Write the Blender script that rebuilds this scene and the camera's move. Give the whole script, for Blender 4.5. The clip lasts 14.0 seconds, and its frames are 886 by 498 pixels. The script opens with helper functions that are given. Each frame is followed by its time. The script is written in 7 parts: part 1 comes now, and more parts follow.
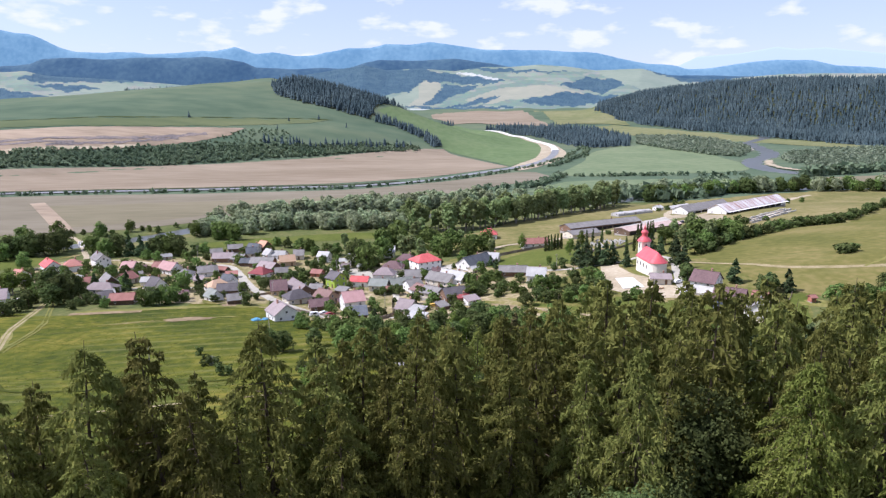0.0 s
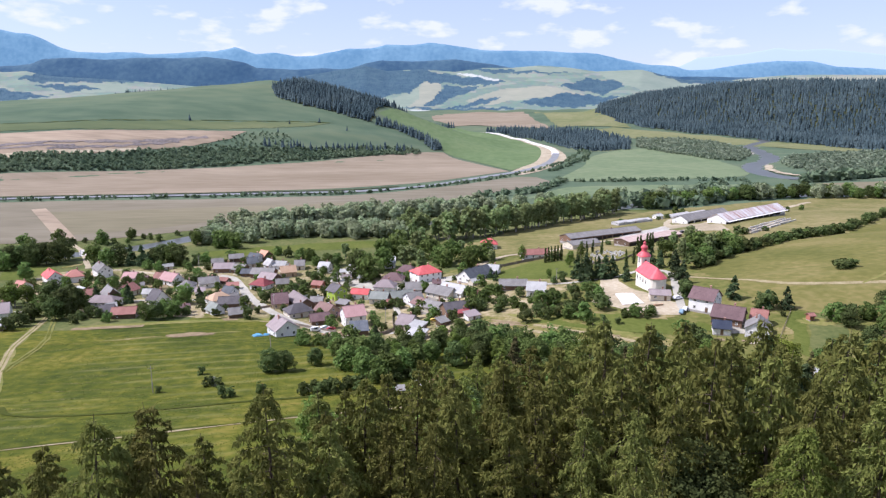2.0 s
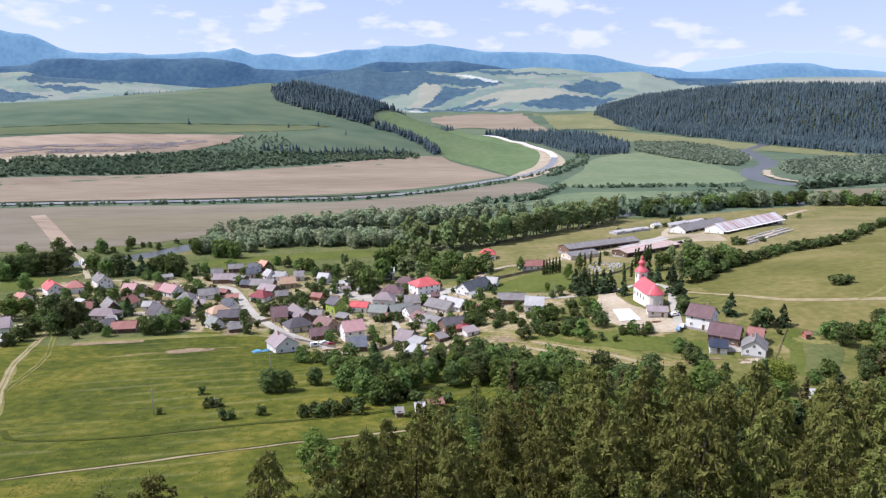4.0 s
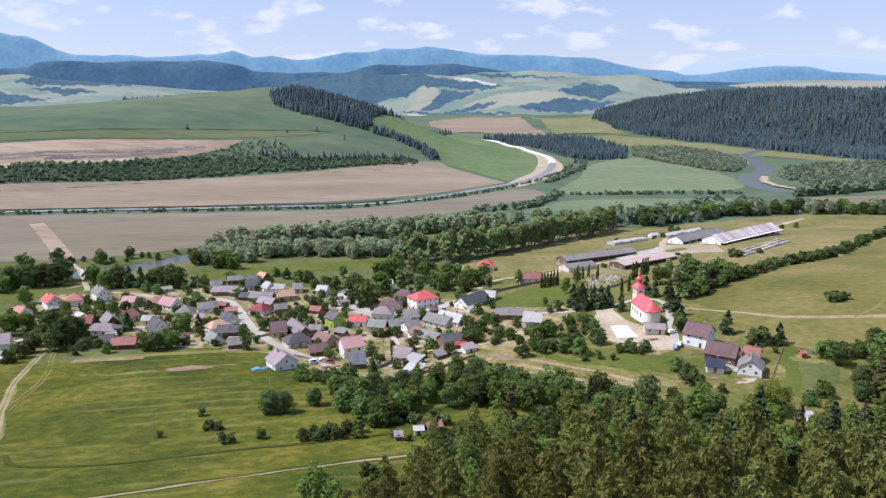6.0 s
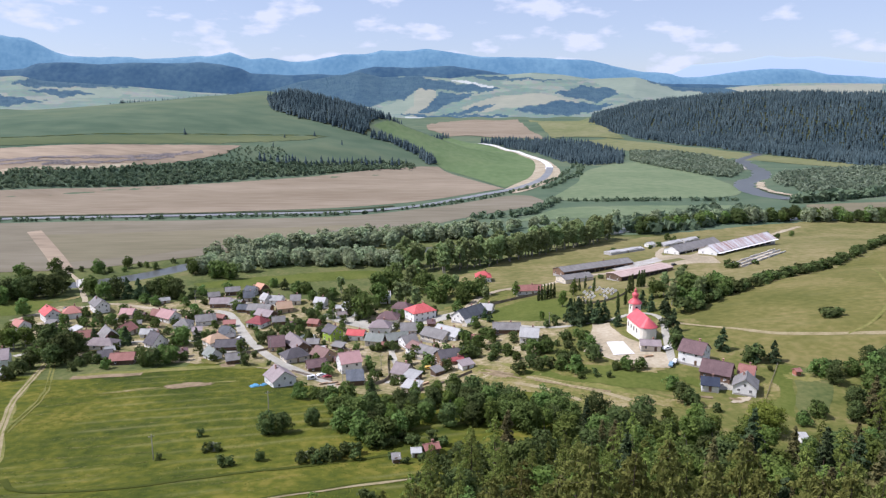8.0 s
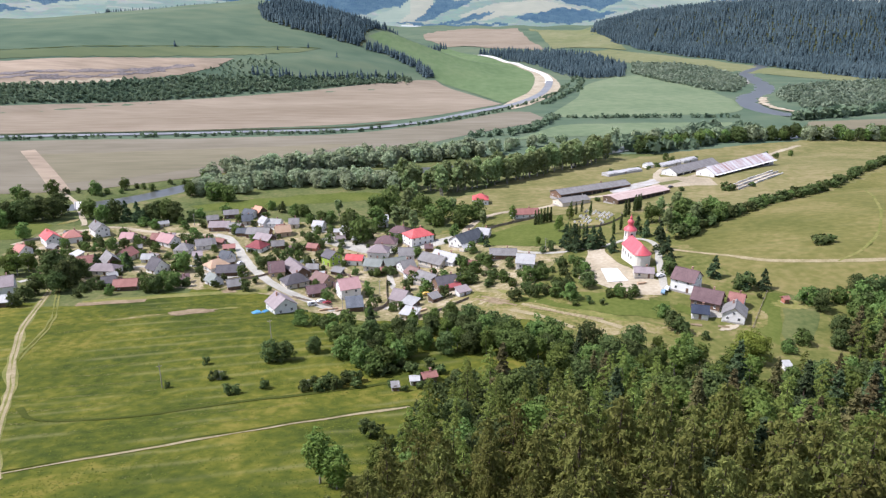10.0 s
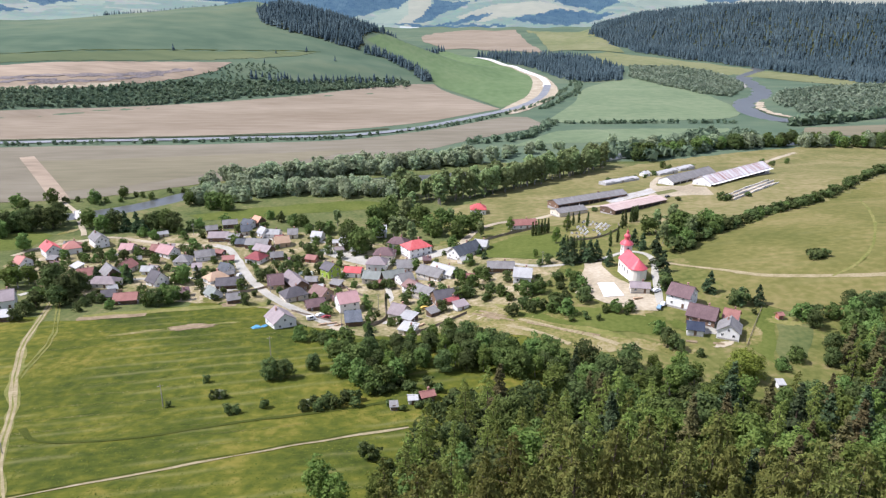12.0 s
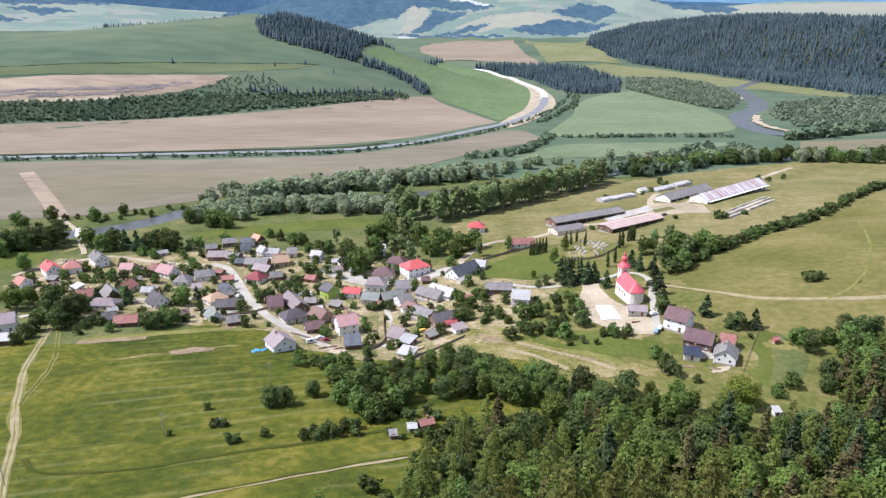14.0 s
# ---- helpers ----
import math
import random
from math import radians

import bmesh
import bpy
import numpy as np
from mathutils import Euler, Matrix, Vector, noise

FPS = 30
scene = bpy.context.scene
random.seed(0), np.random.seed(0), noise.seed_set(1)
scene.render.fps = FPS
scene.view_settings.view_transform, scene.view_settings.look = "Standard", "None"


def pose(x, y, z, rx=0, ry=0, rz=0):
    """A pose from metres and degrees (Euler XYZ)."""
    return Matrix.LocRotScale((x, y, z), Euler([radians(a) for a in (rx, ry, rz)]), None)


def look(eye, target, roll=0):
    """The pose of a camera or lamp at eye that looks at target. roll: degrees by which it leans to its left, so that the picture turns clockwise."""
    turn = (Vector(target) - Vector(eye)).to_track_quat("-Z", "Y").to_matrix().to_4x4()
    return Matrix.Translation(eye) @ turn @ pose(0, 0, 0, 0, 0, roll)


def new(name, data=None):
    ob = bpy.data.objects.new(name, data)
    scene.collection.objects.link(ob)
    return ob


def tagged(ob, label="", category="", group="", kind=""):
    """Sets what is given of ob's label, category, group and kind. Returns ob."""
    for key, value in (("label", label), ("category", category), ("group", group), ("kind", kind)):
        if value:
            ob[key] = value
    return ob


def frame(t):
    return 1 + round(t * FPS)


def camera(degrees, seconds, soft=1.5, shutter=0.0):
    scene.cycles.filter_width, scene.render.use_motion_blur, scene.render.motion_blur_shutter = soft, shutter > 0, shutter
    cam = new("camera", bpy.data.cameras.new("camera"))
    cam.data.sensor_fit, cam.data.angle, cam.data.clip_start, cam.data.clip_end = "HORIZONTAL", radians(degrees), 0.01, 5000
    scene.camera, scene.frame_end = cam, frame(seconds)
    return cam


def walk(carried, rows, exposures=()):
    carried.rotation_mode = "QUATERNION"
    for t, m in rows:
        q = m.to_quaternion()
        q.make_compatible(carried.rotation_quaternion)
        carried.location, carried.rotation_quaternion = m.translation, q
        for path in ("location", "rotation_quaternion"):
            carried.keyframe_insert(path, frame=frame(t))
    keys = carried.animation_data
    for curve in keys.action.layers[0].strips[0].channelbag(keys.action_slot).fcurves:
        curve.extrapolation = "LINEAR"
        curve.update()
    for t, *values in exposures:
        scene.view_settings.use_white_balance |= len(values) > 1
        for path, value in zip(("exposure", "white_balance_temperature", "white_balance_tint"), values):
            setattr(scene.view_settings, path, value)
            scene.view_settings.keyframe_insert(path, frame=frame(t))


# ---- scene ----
cam = camera(65.2, 14.0, soft=1.3)

# seconds, eye x y z, pitch, roll, heading
PATH = [
    (0, -0.03, 0.00, 95.01, 78.030, -0.317, -1.181),
    (0.5, -0.06, 0.00, 96.78, 78.010, -0.303, -1.159),
    (1, -0.07, 0.01, 98.55, 78.000, -0.269, -1.160),
    (1.5, -0.08, 0.00, 100.31, 78.000, -0.245, -1.156),
    (2, -0.11, -0.01, 102.04, 77.990, -0.212, -1.163),
    (2.5, -0.13, -0.06, 103.80, 78.000, -0.198, -1.174),
    (3, -0.14, -0.11, 105.55, 78.020, -0.168, -1.201),
    (3.2, -0.14, -0.15, 106.26, 77.990, -0.141, -1.211),
    (5.5, -0.29, -0.35, 114.43, 78.060, -0.055, -1.387),
    (6, -0.33, -0.43, 116.16, 78.120, -0.028, -1.429),
    (6.5, -0.36, -0.50, 117.90, 78.170, -0.006, -1.482),
    (7, -0.36, -0.59, 119.65, 78.180, 0.032, -1.523),
    (7.2, -0.36, -0.64, 120.35, 78.210, 0.031, -1.548),
    (8.75, -0.31, -0.91, 125.84, 78.150, 0.070, -1.741),
    (9, -0.30, -0.95, 126.73, 77.300, 0.076, -1.773),
    (9.2, -0.30, -0.98, 127.43, 75.300, 0.081, -1.798),
    (9.3, -0.29, -1.00, 127.79, 73.800, 0.083, -1.810),
    (9.4, -0.28, -1.01, 128.17, 72.020, 0.105, -1.816),
    (9.5, -0.27, -1.01, 128.55, 71.140, 0.075, -1.827),
    (10, -0.25, -1.07, 130.43, 70.980, 0.084, -1.870),
    (10.5, -0.25, -1.17, 132.23, 70.960, 0.110, -1.915),
    (11, -0.26, -1.22, 134.03, 70.970, 0.124, -1.958),
    (11.5, -0.26, -1.29, 135.82, 70.980, 0.138, -1.996),
    (12, -0.28, -1.33, 137.63, 70.960, 0.163, -2.045),
    (12.5, -0.30, -1.37, 139.41, 70.960, 0.195, -2.088),
    (13, -0.36, -1.41, 141.19, 70.950, 0.202, -2.131),
    (13.5, -0.44, -1.42, 143.01, 70.930, 0.202, -2.166),
    (13.9, -0.51, -1.37, 144.54, 70.900, 0.194, -2.193),
    (14, -0.53, -1.35, 144.93, 71.620, 0.185, -2.202),
]


def drone(x, y, z, rx, roll, rz):
    return pose(x, y, z, 0, 0, rz) @ pose(0, 0, 0, rx) @ pose(0, 0, 0, 0, 0, roll)


walk(cam, [(t, drone(*row)) for t, *row in PATH], [(0, 0.46, 5660, 23), (3, 0.4, 5660, 23), (7.2, 0.23, 5660, 21), (9.3, 0.22, 5660, 20), (9.5, 0.3, 5660, 20), (10.0, 0.49, 5660, 20), (10.5, 0.53, 5660, 20), (14, 0.51, 5640, 20)])

# ---- light ----
SUN_UP, SUN_FROM = 52, 180  # degrees above the horizon; direction that the sun stands in, from +x towards +y
world = bpy.data.worlds.new("sky")
scene.world = world
world.use_nodes = True
wn, wl = world.node_tree.nodes, world.node_tree.links
sky = wn.new("ShaderNodeTexSky")
sky.sky_type, sky.sun_disc = "NISHITA", False
sky.sun_elevation, sky.sun_rotation = radians(SUN_UP), radians(90 - SUN_FROM)
sky.altitude, sky.air_density, sky.dust_density, sky.ozone_density = 600, 1.0, 1.0, 1.6
coord, flat = wn.new("ShaderNodeTexCoord"), wn.new("ShaderNodeMapping")
flat.inputs["Scale"].default_value = (1.0, 1.0, 2.7)
puffs, edge = wn.new("ShaderNodeTexNoise"), wn.new("ShaderNodeValToRGB")
puffs.inputs["Scale"].default_value, puffs.inputs["Detail"].default_value, puffs.inputs["Roughness"].default_value = 13.0, 8, 0.52
edge.color_ramp.elements[0].position, edge.color_ramp.elements[1].position = 0.535, 0.63
edge.color_ramp.elements[0].color, edge.color_ramp.elements[1].color = (0.38, 0.38, 0.38, 1), (0.92, 0.92, 0.92, 1)
cloud = wn.new("ShaderNodeMix")
cloud.data_type = "RGBA"
cloud.inputs["B"].default_value = (7.2, 7.4, 7.8, 1)
background = wn["Background"]
background.inputs["Strength"].default_value = 0.098
wl.new(coord.outputs["Generated"], flat.inputs["Vector"])
wl.new(flat.outputs["Vector"], puffs.inputs["Vector"])
wl.new(puffs.outputs["Fac"], edge.inputs["Fac"])
wl.new(edge.outputs["Color"], cloud.inputs["Factor"])
wl.new(sky.outputs["Color"], cloud.inputs["A"])
wl.new(cloud.outputs["Result"], background.inputs["Color"])

sun = new("sun", bpy.data.lights.new("sun", "SUN"))
sun.data.energy, sun.data.angle, sun.data.color = 5.0, radians(0.5), (1.0, 0.93, 0.8)
away = Vector((math.cos(radians(SUN_FROM)) * math.cos(radians(SUN_UP)), math.sin(radians(SUN_FROM)) * math.cos(radians(SUN_UP)), math.sin(radians(SUN_UP))))
sun.matrix_world = look(away * 800, (0, 0, 0))

# ---- materials ----


def material(name, colours, scales=(0.2, 2.0), rough=0.85, bump=0.0, stretch=(1, 1, 1), metal=0.0, island=0.0, each=0.0, ribs=None, leaf=0.0, shine=0.25):
    """A surface whose colour wanders between the given colours at two scales. island, each: how much single pieces and
    single objects differ in brightness; ribs: ribs a metre along the surface; leaf: light that passes through."""
    mat = bpy.data.materials.new(name)
    mat.use_nodes = True
    nodes, links = mat.node_tree.nodes, mat.node_tree.links
    shader = nodes["Principled BSDF"]
    shader.inputs["Roughness"].default_value, shader.inputs["Metallic"].default_value = rough, metal
    shader.inputs["Specular IOR Level"].default_value = 0.06 if leaf else shine
    where, mapped = nodes.new("ShaderNodeTexCoord"), nodes.new("ShaderNodeMapping")
    mapped.inputs["Scale"].default_value = stretch
    links.new(where.outputs["Object"], mapped.inputs["Vector"])
    coarse, fine, both = nodes.new("ShaderNodeTexNoise"), nodes.new("ShaderNodeTexNoise"), nodes.new("ShaderNodeMath")
    for tex, scale in ((coarse, scales[0]), (fine, scales[1])):
        tex.inputs["Scale"].default_value, tex.inputs["Detail"].default_value = scale, 5
        links.new(mapped.outputs["Vector"], tex.inputs["Vector"])
    both.operation = "MULTIPLY_ADD"
    both.inputs[1].default_value = 0.45
    links.new(fine.outputs["Fac"], both.inputs[0])
    half = nodes.new("ShaderNodeMath")
    half.operation = "MULTIPLY"
    half.inputs[1].default_value = 0.55
    links.new(coarse.outputs["Fac"], half.inputs[0])
    links.new(half.outputs[0], both.inputs[2])
    value = both.outputs[0]
    ramp = nodes.new("ShaderNodeValToRGB")
    steps = ramp.color_ramp.elements
    while len(steps) < len(colours):
        steps.new(0.5)
    for n, colour in enumerate(colours):
        steps[n].position = 0.36 + 0.28 * n / max(1, len(colours) - 1)
        steps[n].color = (*colour, 1)
    links.new(value, ramp.inputs["Fac"])
    colour = ramp.outputs["Color"]
    for amount, node, out in ((island, "ShaderNodeNewGeometry", "Random Per Island"), (each, "ShaderNodeObjectInfo", "Random")):
        if amount:
            source, span, hue = nodes.new(node), nodes.new("ShaderNodeMapRange"), nodes.new("ShaderNodeHueSaturation")
            span.inputs["To Min"].default_value, span.inputs["To Max"].default_value = 1 - amount, 1 + amount
            links.new(source.outputs[out], span.inputs["Value"])
            links.new(span.outputs["Result"], hue.inputs["Value"])
            links.new(colour, hue.inputs["Color"])
            if node == "ShaderNodeObjectInfo" and leaf:
                turn = nodes.new("ShaderNodeMapRange")
                turn.inputs["To Min"].default_value, turn.inputs["To Max"].default_value = 0.488, 0.522
                links.new(source.outputs[out], turn.inputs["Value"])
                links.new(turn.outputs["Result"], hue.inputs["Hue"])
            colour = hue.outputs["Color"]
    links.new(colour, shader.inputs["Base Color"])
    if bump or ribs:
        relief = nodes.new("ShaderNodeBump")
        relief.inputs["Strength"].default_value, relief.inputs["Distance"].default_value = bump or 0.4, 0.05
        links.new(fine.outputs["Fac"], relief.inputs["Height"])
        if ribs:
            wave = nodes.new("ShaderNodeTexWave")
            wave.inputs["Scale"].default_value = ribs
            links.new(where.outputs["Object"], wave.inputs["Vector"])
            links.new(wave.outputs["Fac"], relief.inputs["Height"])
        links.new(relief.outputs["Normal"], shader.inputs["Normal"])
    if leaf:
        thin, mixed = nodes.new("ShaderNodeBsdfTranslucent"), nodes.new("ShaderNodeMixShader")
        mixed.inputs["Fac"].default_value = leaf
        links.new(colour, thin.inputs["Color"])
        links.new(shader.outputs["BSDF"], mixed.inputs[1])
        links.new(thin.outputs["BSDF"], mixed.inputs[2])
        links.new(mixed.outputs["Shader"], nodes["Material Output"].inputs["Surface"])
    return mat


GRASS = material("meadow_grass", [(0.038, 0.054, 0.01), (0.062, 0.077, 0.012), (0.097, 0.105, 0.015), (0.16, 0.142, 0.028)], (0.035, 0.3), 0.9, 0.35, shine=0.05)


def mown(mat, turn, period, pale, strength):
    """Lays uneven mown rows over a grass material."""
    nodes, links = mat.node_tree.nodes, mat.node_tree.links
    shader = nodes["Principled BSDF"]
    old = shader.inputs["Base Color"].links[0].from_socket
    where, mapped, wave = nodes.new("ShaderNodeTexCoord"), nodes.new("ShaderNodeMapping"), nodes.new("ShaderNodeTexWave")
    mapped.inputs["Rotation"].default_value = (0, 0, radians(-turn))
    links.new(where.outputs["Object"], mapped.inputs["Vector"])
    wave.bands_direction = "Y"
    wave.inputs["Scale"].default_value, wave.inputs["Distortion"].default_value = 0.314 / period, 1.5
    wave.inputs["Detail"].default_value, wave.inputs["Detail Scale"].default_value = 3, 1.4
    links.new(mapped.outputs["Vector"], wave.inputs["Vector"])
    gaps, mask, times_, mixed = nodes.new("ShaderNodeTexNoise"), nodes.new("ShaderNodeValToRGB"), nodes.new("ShaderNodeMath"), nodes.new("ShaderNodeMix")
    gaps.inputs["Scale"].default_value, gaps.inputs["Detail"].default_value = 0.028, 5
    links.new(where.outputs["Object"], gaps.inputs["Vector"])
    mask.color_ramp.elements[0].position, mask.color_ramp.elements[1].position = 0.46, 0.6
    links.new(gaps.outputs["Fac"], mask.inputs["Fac"])
    sharp = nodes.new("ShaderNodeMath")
    sharp.operation = "POWER"
    sharp.inputs[1].default_value = 6.0
    links.new(wave.outputs["Fac"], sharp.inputs[0])
    times_.operation = "MULTIPLY"
    links.new(sharp.outputs[0], times_.inputs[0])
    links.new(mask.outputs["Color"], times_.inputs[1])
    amount = nodes.new("ShaderNodeMath")
    amount.operation = "MULTIPLY"
    amount.inputs[1].default_value = strength
    links.new(times_.outputs[0], amount.inputs[0])
    mixed.data_type = "RGBA"
    mixed.inputs["B"].default_value = (*pale, 1)
    links.new(amount.outputs[0], mixed.inputs["Factor"])
    links.new(old, mixed.inputs["A"])
    links.new(mixed.outputs["Result"], shader.inputs["Base Color"])


mown(GRASS, 13, 9.0, (0.2, 0.19, 0.075), 0.4)
# distant grass with haze painted in: blue raised, tone lifted
HAZY_HILL_GRASS = material("hazy_hill_grass", [(0.065, 0.101, 0.065), (0.089, 0.125, 0.079), (0.122, 0.149, 0.091)], (0.004, 0.03), 0.9, 0.0, (0.5, 1, 1), shine=0.05)
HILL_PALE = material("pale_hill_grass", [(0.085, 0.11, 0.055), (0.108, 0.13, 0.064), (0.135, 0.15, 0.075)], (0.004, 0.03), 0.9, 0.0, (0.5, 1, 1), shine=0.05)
DRY_GRASS = material("dry_grass", [(0.11, 0.125, 0.03), (0.165, 0.165, 0.05), (0.23, 0.205, 0.08)], (0.06, 0.5), 0.9, 0.2, shine=0.05)
YARD = material("yard_ground", [(0.1, 0.112, 0.036), (0.175, 0.16, 0.07), (0.27, 0.225, 0.125), (0.37, 0.315, 0.215)], (0.075, 0.5), 0.9, 0.2, shine=0.05)
PASTURE = material("pasture", [(0.096, 0.102, 0.028), (0.137, 0.13, 0.04), (0.2, 0.17, 0.068)], (0.024, 0.3), 0.9, 0.3, (0.8, 1.1, 1), shine=0.05)
FARM_PASTURE = material("farm_pasture", [(0.114, 0.117, 0.04), (0.165, 0.153, 0.06), (0.24, 0.2, 0.1)], (0.03, 0.25), 0.9, 0.3, (0.8, 1.1, 1), shine=0.05)
mown(PASTURE, 5, 14.0, (0.24, 0.21, 0.1), 0.16)
# both soils carry a little extra blue that stands in for haze
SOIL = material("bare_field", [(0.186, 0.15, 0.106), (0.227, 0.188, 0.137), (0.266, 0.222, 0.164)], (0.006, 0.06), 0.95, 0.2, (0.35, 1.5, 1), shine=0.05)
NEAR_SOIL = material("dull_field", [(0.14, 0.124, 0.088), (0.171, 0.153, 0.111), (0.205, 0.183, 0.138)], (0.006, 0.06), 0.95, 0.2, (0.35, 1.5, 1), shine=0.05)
LUSH_GRASS = material("lush_grass", [(0.07, 0.09, 0.019), (0.092, 0.112, 0.025), (0.118, 0.13, 0.034)], (0.05, 0.5), 0.9, 0.2, shine=0.05)
# lightened a little in place of haze
CROP = material("young_crop", [(0.09, 0.136, 0.06), (0.11, 0.158, 0.071), (0.133, 0.177, 0.084)], (0.01, 0.08), 0.9, 0.2, (1, 0.4, 1), shine=0.05)
PALE_CROP = material("pale_crop", [(0.115, 0.155, 0.085), (0.14, 0.18, 0.1), (0.165, 0.2, 0.115)], (0.01, 0.08), 0.9, 0.2, shine=0.05)
SAND = material("sandy_ground", [(0.25, 0.21, 0.14), (0.34, 0.29, 0.2), (0.43, 0.375, 0.28)], (0.05, 0.6), 0.95, 0.2)
QUARRY = material("dug_earth", [(0.175, 0.14, 0.098), (0.255, 0.2, 0.14), (0.325, 0.26, 0.185)], (0.01, 0.06), 0.95, 0.3, (0.4, 1.4, 1))
GRAVEL = material("pale_gravel", [(0.27, 0.26, 0.22), (0.35, 0.335, 0.285), (0.44, 0.42, 0.36)], (0.1, 1.5), 0.9, 0.2)
ASPHALT = material("worn_asphalt", [(0.15, 0.16, 0.17), (0.19, 0.2, 0.21), (0.235, 0.245, 0.255)], (0.06, 1.0), 0.85, 0.1)
CONCRETE = material("new_concrete", [(0.28, 0.25, 0.2), (0.38, 0.365, 0.335), (0.47, 0.465, 0.45)], (0.16, 1.5), 0.8, 0.1)
FRESH_CONCRETE = material("fresh_concrete", [(0.5, 0.49, 0.47), (0.62, 0.615, 0.6), (0.7, 0.7, 0.69)], (0.2, 1.5), 0.8, 0.1)
WATER = material("river_water", [(0.072, 0.078, 0.073), (0.095, 0.1, 0.094)], (0.02, 0.2), 0.34, 0.1, shine=0.3)
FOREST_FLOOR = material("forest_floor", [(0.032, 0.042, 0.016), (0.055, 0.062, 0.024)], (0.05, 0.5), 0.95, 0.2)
LEDGE = material("dark_rock_ledge", [(0.1, 0.088, 0.085), (0.17, 0.15, 0.145), (0.26, 0.21, 0.17)], (0.03, 0.3), 0.95, 0.3)
TRACK = material("worn_track", [(0.19, 0.165, 0.075), (0.27, 0.225, 0.125), (0.33, 0.28, 0.17)], (0.2, 1.2), 0.95, 0.1)
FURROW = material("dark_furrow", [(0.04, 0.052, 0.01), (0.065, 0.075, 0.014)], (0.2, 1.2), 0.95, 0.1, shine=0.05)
BARK = material("bark", [(0.06, 0.045, 0.032), (0.11, 0.085, 0.06)], (1.5, 9), 0.95, 0.6, (1, 1, 0.3), each=0.25)
PALE_BARK = material("pale_bark", [(0.16, 0.14, 0.11), (0.3, 0.28, 0.25)], (2, 9), 0.9, 0.4, each=0.2)
FAR_MEADOW = material("far_meadow", [(0.125, 0.14, 0.062), (0.155, 0.165, 0.078), (0.19, 0.19, 0.1)], (0.006, 0.05), 0.9, 0.1, shine=0.05)
STUBBLE = material("stubble_field", [(0.145, 0.132, 0.085), (0.172, 0.155, 0.102), (0.207, 0.182, 0.125)], (0.006, 0.08), 0.95, 0.1, (0.3, 1.6, 1), shine=0.05)
GARDEN = material("garden_earth", [(0.09, 0.1, 0.024), (0.145, 0.14, 0.042), (0.21, 0.18, 0.075), (0.28, 0.235, 0.13)], (0.09, 0.7), 0.95, 0.3, shine=0.05)
TILLED = material("tilled_bed", [(0.15, 0.115, 0.065), (0.22, 0.17, 0.105), (0.29, 0.225, 0.145)], (0.3, 2.0), 0.95, 0.4, shine=0.05)
VALLEY_GRASS = material("valley_grass", [(0.06, 0.08, 0.027), (0.086, 0.105, 0.036), (0.115, 0.125, 0.046), (0.165, 0.15, 0.068)], (0.03, 0.4), 0.9, 0.2, shine=0.05)

EAST_GRASS = material("slope_grass", [(0.078, 0.092, 0.024), (0.108, 0.116, 0.032), (0.142, 0.138, 0.044), (0.195, 0.165, 0.072)], (0.05, 0.4), 0.9, 0.2, shine=0.05)

# ---- the land ----
def smooth(a, b, v):
    s = np.clip((v - a) / (b - a), 0.0, 1.0)
    return s * s * (3 - 2 * s)


def ridge(x, y, line, width):
    """Height of a rounded ridge whose crest runs along line, a few (x, y, z)."""
    best = np.zeros(np.broadcast(x, y).shape)
    for (ax, ay, az), (bx, by, bz) in zip(line, line[1:]):
        k = np.clip(((x - ax) * (bx - ax) + (y - ay) * (by - ay)) / ((bx - ax) ** 2 + (by - ay) ** 2), 0, 1)
        d = np.hypot(x - ax - k * (bx - ax), y - ay - k * (by - ay))
        best = np.maximum(best, (az + k * (bz - az)) * (1 - smooth(0, width, d)))
    return best


